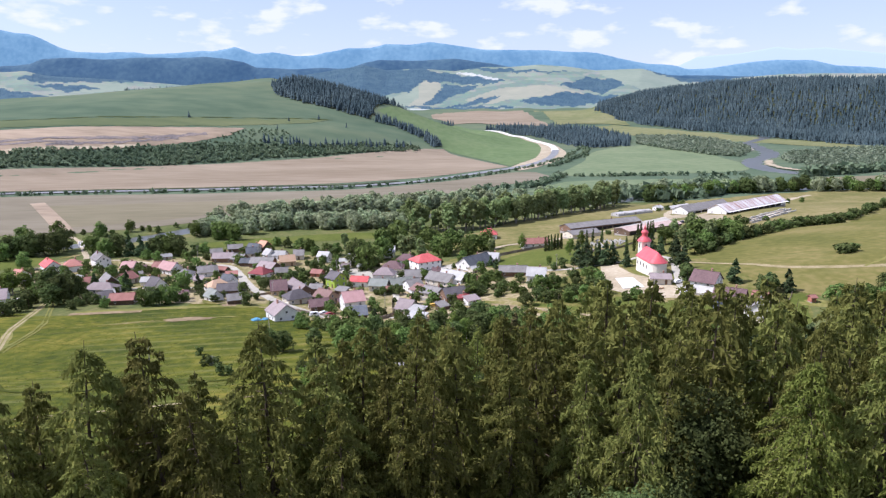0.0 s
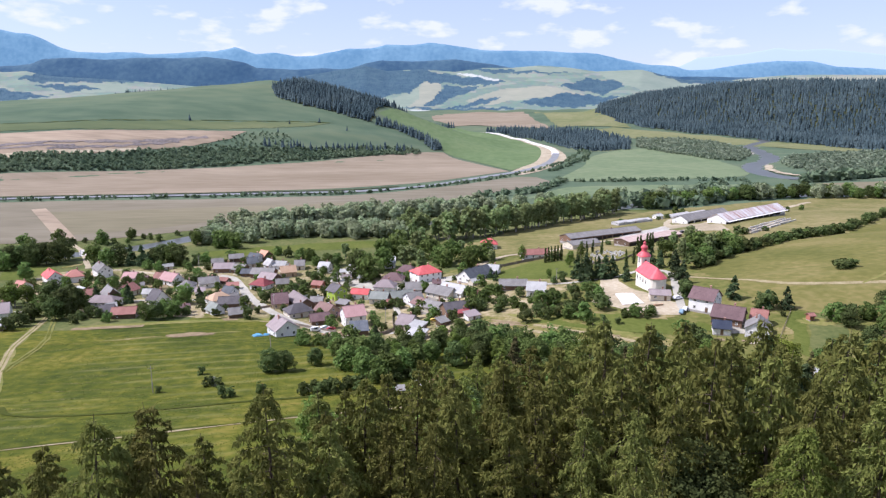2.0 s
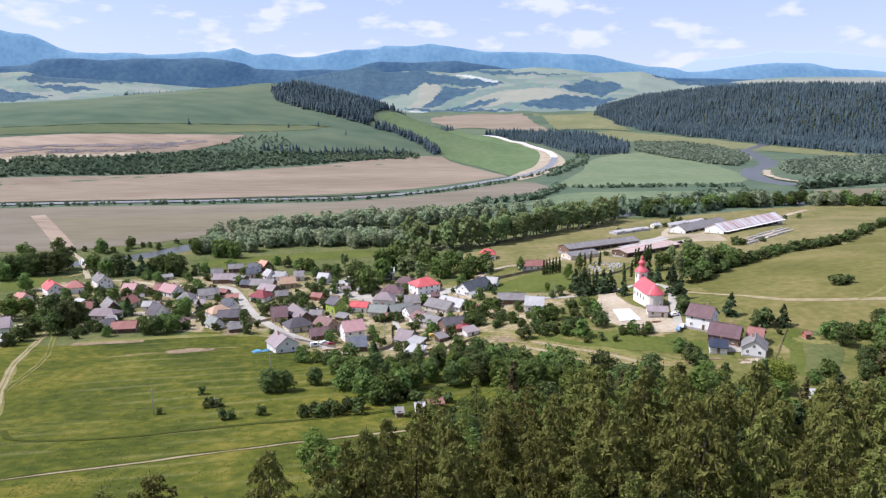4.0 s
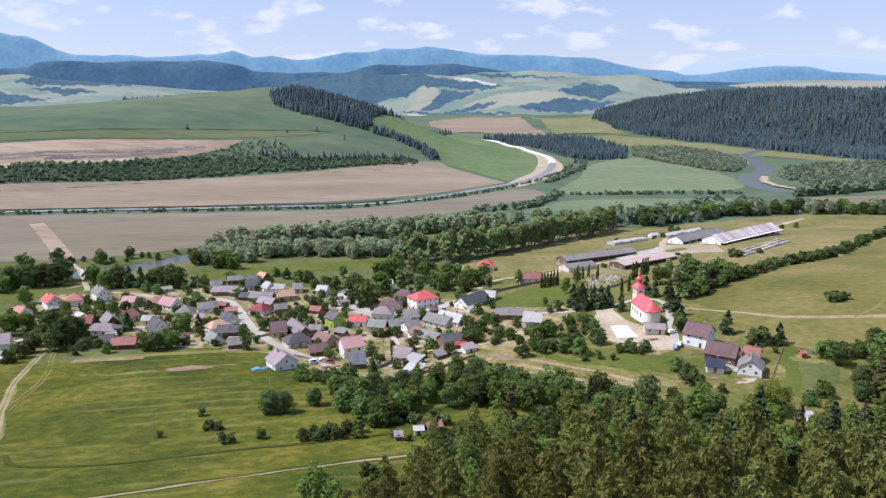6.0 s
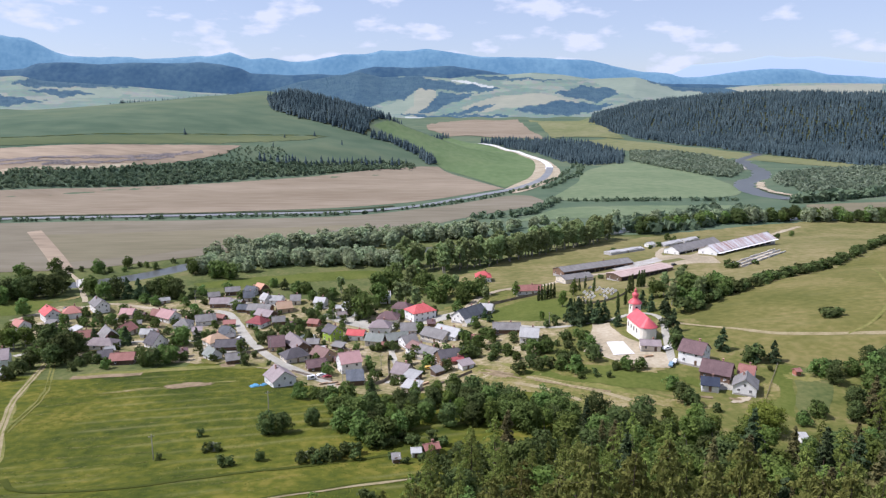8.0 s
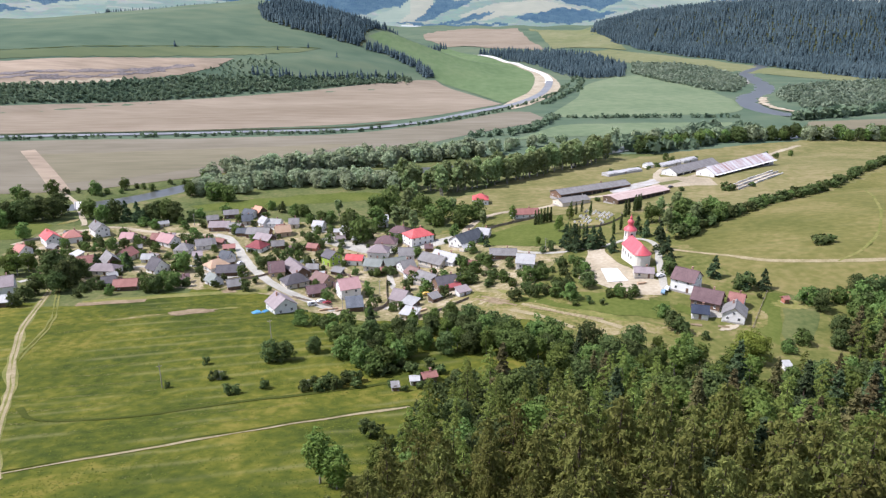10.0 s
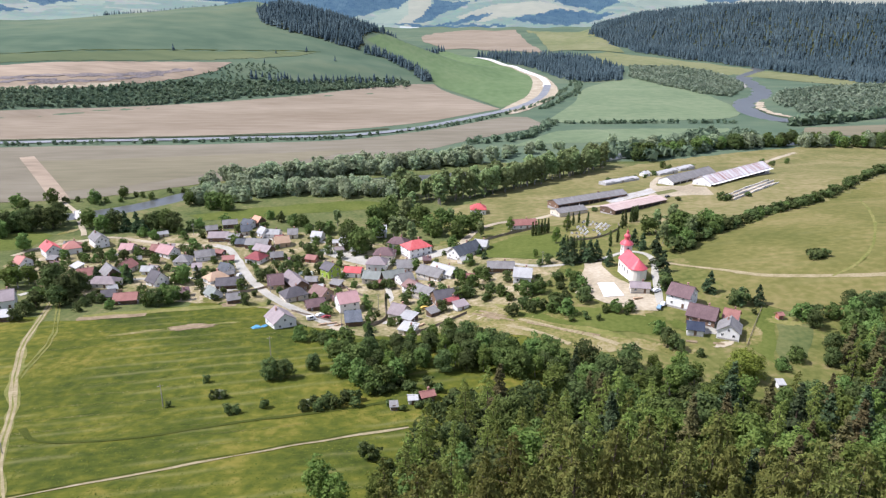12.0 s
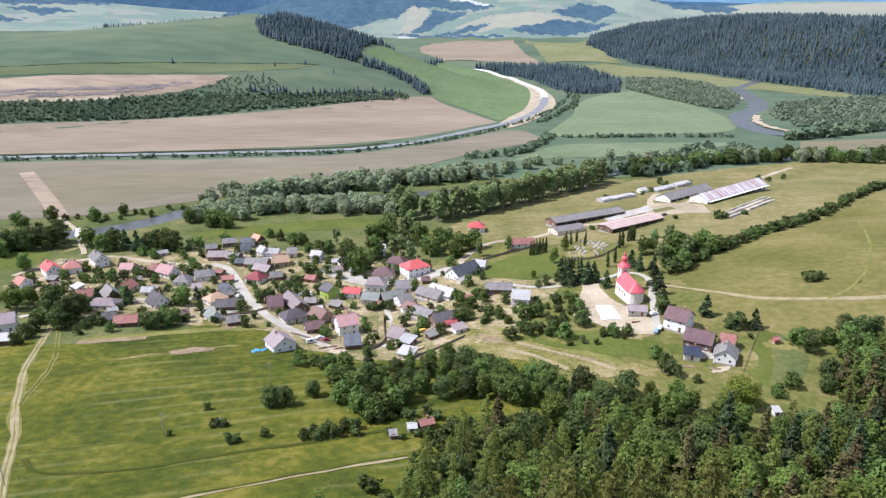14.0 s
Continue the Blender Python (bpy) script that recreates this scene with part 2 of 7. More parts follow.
def height(x, y):
    """The lie of the land: the near slope, the church hill, the valley floor and the hills beyond it."""
    x, y = np.asarray(x, float), np.asarray(y, float)
    slope = np.interp(y, [-700, -150, 0, 60, 100, 150, 190, 220, 265, 300, 360, 420, 500, 600],
                      [120, 88, 64, 48, 38.5, 26.5, 18.5, 15.2, 10.3, 6.8, 3.2, 1.2, 0, 0])
    east = 330 * np.tanh(np.maximum(x + 12, 0) / 330)
    church = east * np.interp(y, [190, 225, 250, 290, 340, 390, 440, 500, 530, 585, 640], [0, 0.03, 0.06, 0.122, 0.13, 0.106, 0.068, 0.067, 0.055, 0.02, 0])
    west = 0.011 * np.minimum(x, 0) * smooth(290, 400, y) * (1 - smooth(430, 600, y))
    dip = -3.5 * np.exp(-((x + 33) / 42) ** 2 - ((y - 302) / 42) ** 2) - 2.5 * np.exp(-((x + 95) / 50) ** 2 - ((y - 370) / 40) ** 2)
    floor = (0.004 * np.clip(x, -700, 700) + 0.004 * (np.clip(y, 380, 1400) - 600)) * smooth(420, 620, y)
    rise = 46 * smooth(1350, 2500, y) + 60 * smooth(2900, 4400, y)
    toe = np.interp(x, [-900, -560, -390, -186, 0, 100], [820, 905, 1010, 1130, 1215, 1300])
    hill = np.interp(y - toe, [-60, 0, 60, 125, 215, 400, 600, 760, 1100, 1500], [0, 4, 22, 47, 61, 99, 132, 140, 105, 60])
    hill = np.where(hill > 61, 61 + (hill - 61) * np.interp(x, [-1100, -950, -800, -650, -500, -380], [0.42, 0.5, 0.6, 0.74, 0.88, 1.0]), hill)
    back = 1.2 * np.maximum(y - 1620, 0)
    hill = hill * (1 - smooth(-230 - back, 230 - back, x)) * (1 - smooth(2300, 3100, y))
    wood = ridge(x, y, [(600, 2520, 12), (830, 2420, 75), (1010, 2150, 108), (1230, 1800, 118), (1700, 1350, 130), (2600, 900, 140)], 380)
    return slope + church + west + dip + floor + rise + hill + wood


RIVER = [(800, 1640), (700, 1500), (664, 1428), (640, 1330), (607, 1225), (562, 1140), (515, 1090), (486, 1035), (466, 975), (466, 928), (480, 892), (530, 884), (620, 925), (760, 940), (800, 810), (640, 748), (520, 738), (400, 742), (300, 718), (208, 680), (110, 622),
         (15, 592), (-85, 572), (-150, 560), (-181, 543), (-204, 514), (-225, 497), (-247, 486), (-300, 466), (-420, 438), (-800, 390)]


def from_line(x, y, line):
    """How far points lie from a line of (x, y)."""
    best = np.full(np.broadcast(x, y).shape, 1e9)
    for (ax, ay), (bx, by) in zip(line, line[1:]):
        k = np.clip(((x - ax) * (bx - ax) + (y - ay) * (by - ay)) / ((bx - ax) ** 2 + (by - ay) ** 2), 0, 1)
        best = np.minimum(best, np.hypot(x - ax - k * (bx - ax), y - ay - k * (by - ay)))
    return best


def rough(x, y):
    """Gentle unevenness of the ground, larger on the hills."""
    wild = 0.25 + 3.0 * smooth(1100, 2200, y)
    return wild * (np.sin(x * 0.031 + 1.3 * np.sin(y * 0.017)) * np.sin(y * 0.027 + 0.8 * np.sin(x * 0.013)))


def lie(x, y, carve=True):
    """The ground's height with its unevenness, and with the river's bed where carve is set."""
    z = height(x, y) + rough(x, y)
    narrow = 1.4 - 0.4 * smooth(700, 820, np.asarray(y, float))
    return z - 2.6 * (1 - smooth(9, 19, narrow * from_line(np.asarray(x, float), np.asarray(y, float), RIVER))) if carve else z


def at(x, y):
    return float(lie(np.array([float(x)]), np.array([float(y)]))[0])


def mesh(name, verts, faces, smooth_faces=False):
    """A mesh from arrays; faces all of one size, or a list of tuples."""
    data = bpy.data.meshes.new(name)
    if isinstance(faces, np.ndarray):
        n, k = faces.shape
        data.vertices.add(len(verts))
        data.vertices.foreach_set("co", np.asarray(verts, np.float32).ravel())
        data.loops.add(n * k)
        data.loops.foreach_set("vertex_index", faces.astype(np.int32).ravel())
        data.polygons.add(n)
        data.polygons.foreach_set("loop_start", np.arange(0, n * k, k, dtype=np.int32))
        data.polygons.foreach_set("loop_total", np.full(n, k, np.int32))
        data.update(calc_edges=True)
    else:
        data.from_pydata([tuple(v) for v in verts], [], [tuple(f) for f in faces])
    if smooth_faces:
        data.polygons.foreach_set("use_smooth", np.ones(len(data.polygons), bool))
    return data


def grid_faces(rows, cols):
    a = (np.arange(rows - 1)[:, None] * cols + np.arange(cols - 1)).ravel()
    return np.stack([a, a + 1, a + cols + 1, a + cols], 1)


def part(name, data, mat, parent=None, label=""):
    """One mesh object under a thing or under a part."""
    ob = new(name, data)
    if mat and not data.materials:
        data.materials.append(mat)
    ob.parent = parent
    return tagged(ob, label) if label else ob


def thing(name, label, category, x, y, z, turn=0.0, group="", kind=""):
    ob = tagged(new(name), label, category, group, kind)
    ob.matrix_basis = pose(x, y, z, 0, 0, turn)
    return ob


def setting(name, data, mat, label, category):
    return tagged(part(name, data, mat), label, category, kind="structure")


def spread(*runs):
    """Coordinates from runs of (start, end, step)."""
    return np.unique(np.concatenate([np.arange(a, b + 0.1, s) for a, b, s in runs]))


gx = spread((-5200, -1000, 100), (-1000, -420, 20), (-420, 480, 6), (480, 1400, 20), (1400, 5200, 100))
gy = spread((-700, -140, 40), (-140, 720, 6), (720, 1800, 15), (1800, 3000, 40), (3000, 4950, 65))
GX, GY = np.meshgrid(gx, gy)
ground_mesh = mesh("ground", np.stack([GX.ravel(), GY.ravel(), lie(GX, GY).ravel()], 1), grid_faces(len(gy), len(gx)), True)
for mat in (GRASS, HAZY_HILL_GRASS, FOREST_FLOOR, VALLEY_GRASS, EAST_GRASS):
    ground_mesh.materials.append(mat)
mid = GY[:-1, :-1].ravel()
HILL_RING = [(560, 2370), (600, 1900), (700, 1760), (790, 1600), (835, 1430), (880, 1290), (1000, 1180), (1500, 1100), (1750, 1350), (1350, 1850), (1080, 2250), (860, 2480), (640, 2560)]
SPUR_RING = [(-350, 1600), (-318, 1502), (-262, 1458), (-200, 1440), (-152, 1420), (-118, 1412), (-112, 1460), (-118, 1510), (-105, 1575), (-50, 1660), (-160, 1720), (-300, 1740)]
TAIL_RING = [(-112, 1404), (-72, 1406), (-48, 1385), (-15, 1328), (8, 1288), (26, 1298), (10, 1340), (-20, 1396), (-52, 1424), (-90, 1446)]
WOOD_RING = [(-14, 112), (-20, 62), (70, 55), (120, 88), (160, 110), (230, 150), (225, 215), (190, 240), (166, 228), (146, 208), (134, 190), (112, 186), (96, 198), (70, 204), (46, 201), (30, 201), (10, 201), (2, 190), (-2, 172), (-10, 140)]


def inside(x, y, ring):
    """Which of the points lie in a ring."""
    hit = np.zeros(np.shape(x), bool)
    for (ax, ay), (bx, by) in zip(ring, ring[1:] + ring[:1]):
        if ay != by:
            hit ^= ((ay > y) != (by > y)) & (x < ax + (y - ay) * (bx - ax) / (by - ay))
    return hit


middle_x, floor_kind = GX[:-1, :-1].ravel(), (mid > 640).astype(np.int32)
floor_kind[(mid > 290 + 12 * np.sin(0.05 * middle_x)) & (mid <= 640)] = 3
floor_kind[(middle_x > 45) & (mid > 185 + 9 * np.sin(0.09 * middle_x)) & (mid <= 640)] = 3
floor_kind[(floor_kind == 3) & (middle_x > 8 + 8 * np.sin(0.08 * mid)) & (mid < 470)] = 4
for ring in (HILL_RING, SPUR_RING):
    floor_kind[inside(middle_x, mid, ring)] = 2
under = [(-8, 118), (-12, 72), (62, 64), (118, 96), (158, 118), (222, 158), (216, 210), (188, 230), (168, 220), (150, 200), (136, 182), (112, 178), (96, 190), (70, 196), (30, 192), (10, 186), (4, 170), (-3, 142)]
floor_kind[inside(middle_x, mid, under)] = 2
ground_mesh.polygons.foreach_set("material_index", floor_kind)
setting("ground", ground_mesh, None, "grassy hillside and valley floor with meadows", "ground")


def along(line, n):
    """n points at even steps along a rounded line."""
    p = np.array(line, float)
    for _ in range(3 if len(p) > 2 else 0):
        q = np.concatenate([p[:1], np.stack([0.75 * p[:-1] + 0.25 * p[1:], 0.25 * p[:-1] + 0.75 * p[1:]], 1).reshape(-1, 2), p[-1:]])
        p = q
    s = np.r_[0, np.cumsum(np.hypot(*np.diff(p, axis=0).T))]
    t = np.linspace(0, s[-1], n)
    return np.stack([np.interp(t, s, p[:, 0]), np.interp(t, s, p[:, 1])], 1)


def sheet(name, one, other, mat, label, category, lift=0.15, step=8.0, level=None, ragged=0.0):
    """A patch of ground between two lines, laid on the land."""
    n = int(max(4, min(200, np.hypot(*np.diff(np.array(one, float), axis=0).T).sum() / step)))
    a, b = along(one, n), along(other, n)
    m = int(max(3, min(90, np.hypot(*(a - b).T).max() / step)))
    k = np.linspace(0, 1, m)[None, :, None]
    if ragged:
        wob = np.array([noise.noise((float(p[0]) * 0.09, float(p[1]) * 0.09, 3.0)) for p in a]) * ragged
        wob2 = np.array([noise.noise((float(p[0]) * 0.09, float(p[1]) * 0.09, 9.0)) for p in b]) * ragged
        out = (a - b) / (np.hypot(*(a - b).T)[:, None] + 1e-6)
        a, b = a + out * wob[:, None], b - out * wob2[:, None]
    p = a[:, None] * (1 - k) + b[:, None] * k
    z = lie(p[..., 0], p[..., 1], level is None) + (lift if level is None else level)
    data = mesh(name, np.concatenate([p, z[..., None]], 2).reshape(-1, 3), grid_faces(n, m), True)
    return setting(name, data, mat, label, category)


def strip(name, line, width, mat, label, category, lift=0.2, step=5.0, level=None, ragged=0.0):
    p = np.array(line, float)
    d = np.gradient(p, axis=0)
    side = np.stack([-d[:, 1], d[:, 0]], 1) / np.hypot(*d.T)[:, None] * width / 2
    return sheet(name, p + side, p - side, mat, label, category, lift, step, level, ragged)


def blot(name, x, y, long, wide, turn, mat, label, category, lift=0.16, seed=0):
    """A worn or bare patch with an uneven edge, laid on the land."""
    n, rings = 44, 4
    c, s = math.cos(radians(turn)), math.sin(radians(turn))
    verts = [(x, y, at(x, y) + lift)]
    for k in range(1, rings + 1):
        for j in range(n):
            a = 2 * math.pi * j / n
            r = k / rings * (1 + 0.45 * noise.noise((math.cos(a) * 1.3 + seed * 3.1, math.sin(a) * 1.3, seed)) + 0.32 * noise.noise((math.cos(a) * 5 + seed, math.sin(a) * 5, 4.0)))
            u, v = long / 2 * r * math.cos(a), wide / 2 * r * math.sin(a)
            verts.append((x + u * c - v * s, y + u * s + v * c, 0))
    p = np.array(verts)
    p[:, 2] = lie(p[:, 0], p[:, 1]) + lift
    faces = [(0, 1 + j, 1 + (j + 1) % n) for j in range(n)]
    faces += [(1 + (k - 1) * n + j, 1 + k * n + j, 1 + k * n + (j + 1) % n, 1 + (k - 1) * n + (j + 1) % n) for k in range(1, rings) for j in range(n)]
    return setting(name, mesh(name, p, faces, True), mat, label, category)


strip("water", RIVER, 34, WATER, "calm grey blue river between wooded banks", "river", step=14, level=-1.1)
sheet("field_brown_far", [(-950, 730), (-565, 931), (-378, 1021), (-178, 1138), (28, 1285)], [(-950, 690), (-469, 786), (-212, 806), (-29, 852), (118, 1010)],
      SOIL, "bare brown field along the road", "field", 0.3, 12)
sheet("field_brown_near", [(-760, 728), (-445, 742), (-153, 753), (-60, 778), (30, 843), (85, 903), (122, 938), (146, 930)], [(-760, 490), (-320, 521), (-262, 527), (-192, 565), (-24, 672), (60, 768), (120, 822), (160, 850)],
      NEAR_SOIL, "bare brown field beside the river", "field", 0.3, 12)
sheet("field_green", [(121, 1018), (99, 1101), (60, 1235), (26, 1290), (18, 1345), (-14, 1410), (-58, 1472), (-108, 1518)], [(144, 1068), (177, 1144), (210, 1290), (236, 1461), (229, 1576), (194, 1715), (136, 1862), (60, 2000)], CROP, "smooth green crop on a rounded slope", "field", 0.5, 12)
sheet("field_pale_green", [(160, 883), (240, 880), (330, 890), (420, 905), (462, 985)], [(248, 1092), (272, 1195), (318, 1310), (440, 1460), (508, 1372)], PALE_CROP, "pale green crop field by the river", "field", 0.35, 12)
sheet("field_strip_green", [(96, 722), (150, 746), (252, 740), (320, 775), (371, 811)], [(150, 800), (171, 826), (233, 828), (300, 832), (376, 828)], PALE_CROP, "narrow pale green field", "field", 0.35, 10, ragged=4)
sheet("field_tan", [(70, 2030), (-4, 2345), (50, 2793), (151, 3074)], [(344, 1953), (330, 2200), (370, 2650), (428, 3164)], SOIL, "tan harvested field in the valley", "field", 1.2, 30)
sheet("field_straw", [(360, 1960), (480, 2000), (560, 1930)], [(470, 3150), (560, 2900), (640, 2600)], FAR_MEADOW, "straw coloured field below the wood", "field", 1.2, 30)
sheet("field_meadow_wood", [(330, 1800), (520, 1640), (690, 1470), (800, 1290), (900, 1150)], [(520, 1960), (640, 1780), (760, 1610), (850, 1430), (960, 1260)], FAR_MEADOW, "dry meadow along the forest edge", "field", 0.6, 25)
sheet("quarry", [(-760, 880), (-589, 978), (-473, 1038), (-385, 1100), (-325, 1160)], [(-820, 985), (-646, 1076), (-497, 1146), (-400, 1180), (-312, 1214)], QUARRY, "long bare earth cut in the hillside", "earth cut", 0.6, 10, ragged=5)
sheet("road_bed", [(118, 1000), (144, 1068), (177, 1144), (210, 1290), (236, 1461), (229, 1576), (194, 1715), (136, 1862)], [(125, 953), (154, 989), (191, 1064), (233, 1167), (260, 1310), (266, 1477), (240, 1632), (176, 1798)], SAND,
      "pale sandy bed of a new road bend", "road works", 0.6, 8, ragged=3)
strip("fresh_roadbed", [(236, 1300), (252, 1380), (253, 1470), (240, 1580), (222, 1660), (190, 1750), (150, 1845)], 13, FRESH_CONCRETE, "white fresh gravel bed of the new road", "road works", 0.75, 8, ragged=2)
strip("road", [(-950, 735), (-700, 752), (-469, 766), (-212, 784), (-96, 794), (-40, 815), (1, 846), (45, 897), (85, 943), (122, 987), (148, 1026), (183, 1094), (218, 1203), (244, 1330)],
      13, ASPHALT, "pale asphalt road sweeping round the field", "road", 0.9, 8)
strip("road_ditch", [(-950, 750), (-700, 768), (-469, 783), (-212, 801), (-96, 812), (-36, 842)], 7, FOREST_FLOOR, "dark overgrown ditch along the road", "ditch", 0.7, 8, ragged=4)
strip("quarry_ledge", [(-700, 968), (-600, 1012), (-500, 1062), (-420, 1104), (-360, 1150)], 8, LEDGE, "dark broken rock ledge in the earth cut", "rock ledge", 1.0, 4, ragged=5)
strip("quarry_ledge", [(-549, 1016), (-513, 1036), (-470, 1062), (-430, 1088), (-395, 1116)], 6, LEDGE, "lower dark rock ledge in the earth cut", "rock ledge", 1.05, 4, ragged=5)
strip("quarry_ledge", [(-640, 990), (-580, 1008), (-520, 1040)], 5, LEDGE, "narrow grey rock ledge in the earth cut", "rock ledge", 1.05, 4, ragged=4)
strip("quarry_foot", [(-680, 935), (-580, 986), (-480, 1040), (-440, 1068)], 9, SAND, "pale spoil at the foot of the earth cut", "spoil", 1.0, 6, ragged=8)
strip("field_track", [(-388, 690), (-324, 597), (-278, 528)], 13, QUARRY, "sandy track across the field", "track", 0.5, 12)
sheet("pasture", [(20, 470), (60, 520), (120, 565), (240, 655), (400, 712), (620, 745)], [(60, 420), (120, 400), (185, 380), (260, 425), (390, 535), (640, 690)], FARM_PASTURE, "dry grazed pasture round the farm", "pasture", 0.12, 8, ragged=6)
sheet("meadow_hill", [(128, 322), (166, 352), (231, 404), (381, 536), (560, 640)], [(135, 262), (200, 232), (290, 225), (420, 330), (640, 470)], PASTURE, "mown hill meadow above the houses", "meadow", 0.12, 8, ragged=4)
sheet("village_ground", [(-235, 372), (-178, 322), (-120, 303), (-72, 303), (-45, 268), (5, 252), (40, 268)], [(-230, 425), (-170, 432), (-110, 440), (-55, 425), (-20, 400), (40, 385), (75, 330)], YARD,
      "trodden yards and gardens between the houses", "village ground", 0.1, 6, ragged=6)
sheet("dry_yard", [(10, 272), (28, 257), (46, 240), (62, 231), (84, 229)], [(16, 287), (32, 282), (58, 256), (74, 243), (86, 231)], GARDEN, "dry garden plot with worn sandy grass", "garden", 0.11, 4, ragged=6)
for n, (x, y, a, b, turn, kind_) in enumerate([(82, 233, 22, 9, -25, GARDEN), (94, 228, 18, 6, -15, GARDEN), (70, 246, 20, 5, -35, DRY_GRASS), (24, 262, 16, 8, -40, GARDEN), (40, 276, 18, 5, -40, DRY_GRASS), (58, 262, 16, 4, -40, GARDEN),
                                               (112, 243, 13, 8, -34, GRAVEL), (128, 236, 16, 7, 60, GARDEN), (146, 246, 16, 7, -20, DRY_GRASS), (88, 262, 18, 7, -20, GARDEN)]):
    blot("worn_ground", x, y, a, b, turn, kind_, "worn uneven ground beside the gardens", "worn ground", 0.12 + 0.006 * n, n + 20)
strip("village_street", [(-128, 409), (-118, 405), (-107, 384), (-98, 362), (-90, 344), (-73, 313), (-54, 295), (-38, 276)], 5.2, GRAVEL,
      "pale worn village street", "street", 0.22, 3, ragged=0.7)
strip("village_lane", [(-240, 392), (-232, 412), (-215, 421), (-199, 431), (-184, 424), (-172, 418), (-144, 408.5), (-126, 409)], 4.4, SAND, "sandy village lane between gardens", "lane", 0.22, 3, ragged=0.7)
strip("back_lane", [(-196, 318), (-190, 326), (-184, 332), (-170, 336), (-150, 343), (-134, 347.5), (-112, 346)], 3.4, GRAVEL, "pale gravel back lane", "lane", 0.24, 3, ragged=0.8)
blot("lawn", 103.5, 246, 12, 6, -68, LUSH_GRASS, "small bright mown lawn beside the garage", "lawn", 0.2, 51)
sheet("grass_plot", [(141, 257), (132, 243), (123, 228)], [(147, 255), (137.5, 238), (126, 214)], LUSH_GRASS, "long plot of uncut green grass", "garden", 0.12, 3, ragged=2.2)
sheet("mown_plot", [(147.6, 254.6), (138, 237.6), (126.6, 213.6)], [(159, 249), (150, 234), (140, 219)], VALLEY_GRASS, "dry mown plot behind the houses", "garden", 0.1, 3, ragged=2.2)
strip("field_lane", [(-218, 434), (-221, 441.5), (-230, 457), (-241, 477), (-250, 494), (-268.5, 516), (-280, 530)], 3.6, SAND, "pale dirt lane crossing the river", "lane", 0.3, 3, ragged=0.8)
blot("bare_patch", -232, 444, 15, 5, 60, GARDEN, "dry worn ground beside the lane", "bare patch", 0.2, 61)
blot("yard_patch", 114, 230, 8, 3.6, 20, SAND, "trodden yard below the white house", "yard", 0.2, 71)
for ox, oy in [(101, 234), (110.5, 231.5)]:
    strip("garden_row", [(ox, oy), (ox + 4, oy - 1.2)], 1.6, TILLED, "small raised vegetable bed", "garden bed", 0.26, 1.0, ragged=0.3)
sheet("orchard_grass", [(42, 272), (57, 269), (74, 270), (90, 261), (100, 254)], [(41, 265), (60, 253), (74, 246), (84, 242), (95, 238)], LUSH_GRASS, "green grass under young fruit trees", "garden", 0.12, 3, ragged=3)
sheet("green_plot", [(-273, 438), (-256, 447), (-238, 436)], [(-256, 404), (-246, 404), (-240, 408)], LUSH_GRASS, "plot of fresh green grass beside the lane", "garden", 0.14, 4, ragged=2)
strip("street_junction", [(-110, 330), (-98, 325), (-88, 328)], 5, GRAVEL, "pale gravel side street", "street", 0.26, 3, ragged=0.7)
sheet("village_square", [(-62, 392), (-48, 378), (-30, 362), (-8, 362), (22, 372)], [(-56, 404), (-42, 390), (-22, 370), (-6, 372), (20, 386)], GRAVEL, "pale gravel village square", "square", 0.2, 4, ragged=1)
strip("side_lane", [(-17, 332), (-16, 322), (-13, 306), (-10, 294)], 3.0, GRAVEL, "narrow concrete lane", "lane", 0.22, 3)
sheet("green_garden", [(30, 360), (50, 346), (66, 338), (80, 346)], [(38, 376), (52, 391), (72, 396), (84, 372)], LUSH_GRASS, "bright green fenced grass garden", "garden", 0.2, 4, ragged=3)
strip("church_lane", [(40, 345), (62, 324), (84, 327), (92, 326), (108, 336), (117, 324), (111, 302), (106, 285), (102, 266)], 3.2, GRAVEL, "pale lane round the church", "lane", 0.22, 3, ragged=0.5)
sheet("building_ground", [(82, 324), (78, 305), (70, 285), (84, 264), (99, 260)], [(91, 322), (90, 306), (92, 292), (97, 279), (104, 270)], SAND, "bare sandy building ground by the church", "building ground", 0.18, 3, ragged=1.5)
sheet("concrete_slab", [(81.2, 292.0), (80.4, 276.5)], [(88.2, 289.6), (89.2, 275.8)], FRESH_CONCRETE, "dusty white concrete slab on the sandy ground", "slab", 0.4, 3)
strip("meadow_path", [(116, 313), (134, 296), (149, 284), (168, 280), (202, 276), (260, 274)], 2.6, TRACK, "worn path across the hill meadow", "path", 0.2, 4, ragged=0.6)
strip("meadow_path_branch", [(182, 278), (203, 288), (235, 330), (297, 442)], 1.3, DRY_GRASS, "faint branching path on the hill meadow", "path", 0.22, 4, ragged=0.6)
strip("farm_road", [(24, 388), (42, 432), (80, 434), (102, 458), (121, 457), (140, 464), (172, 476), (200, 498), (211, 508), (262, 560), (323, 634), (380, 680)], 5.0, SAND, "sandy farm road", "farm road", 0.24, 4, ragged=1.2)
sheet("farm_yard", [(163, 468), (180, 472), (196, 474), (210, 472)], [(170, 500), (180, 506), (196, 502), (213, 494)], SAND, "bare pale farm yard", "yard", 0.2, 4, ragged=3)
sheet("farm_apron", [(132, 475), (152, 487), (173, 498)], [(134, 463), (155, 475), (174, 487)], CONCRETE, "pale pinkish concrete apron beside the hay shed", "yard", 0.24, 4, ragged=1.2)
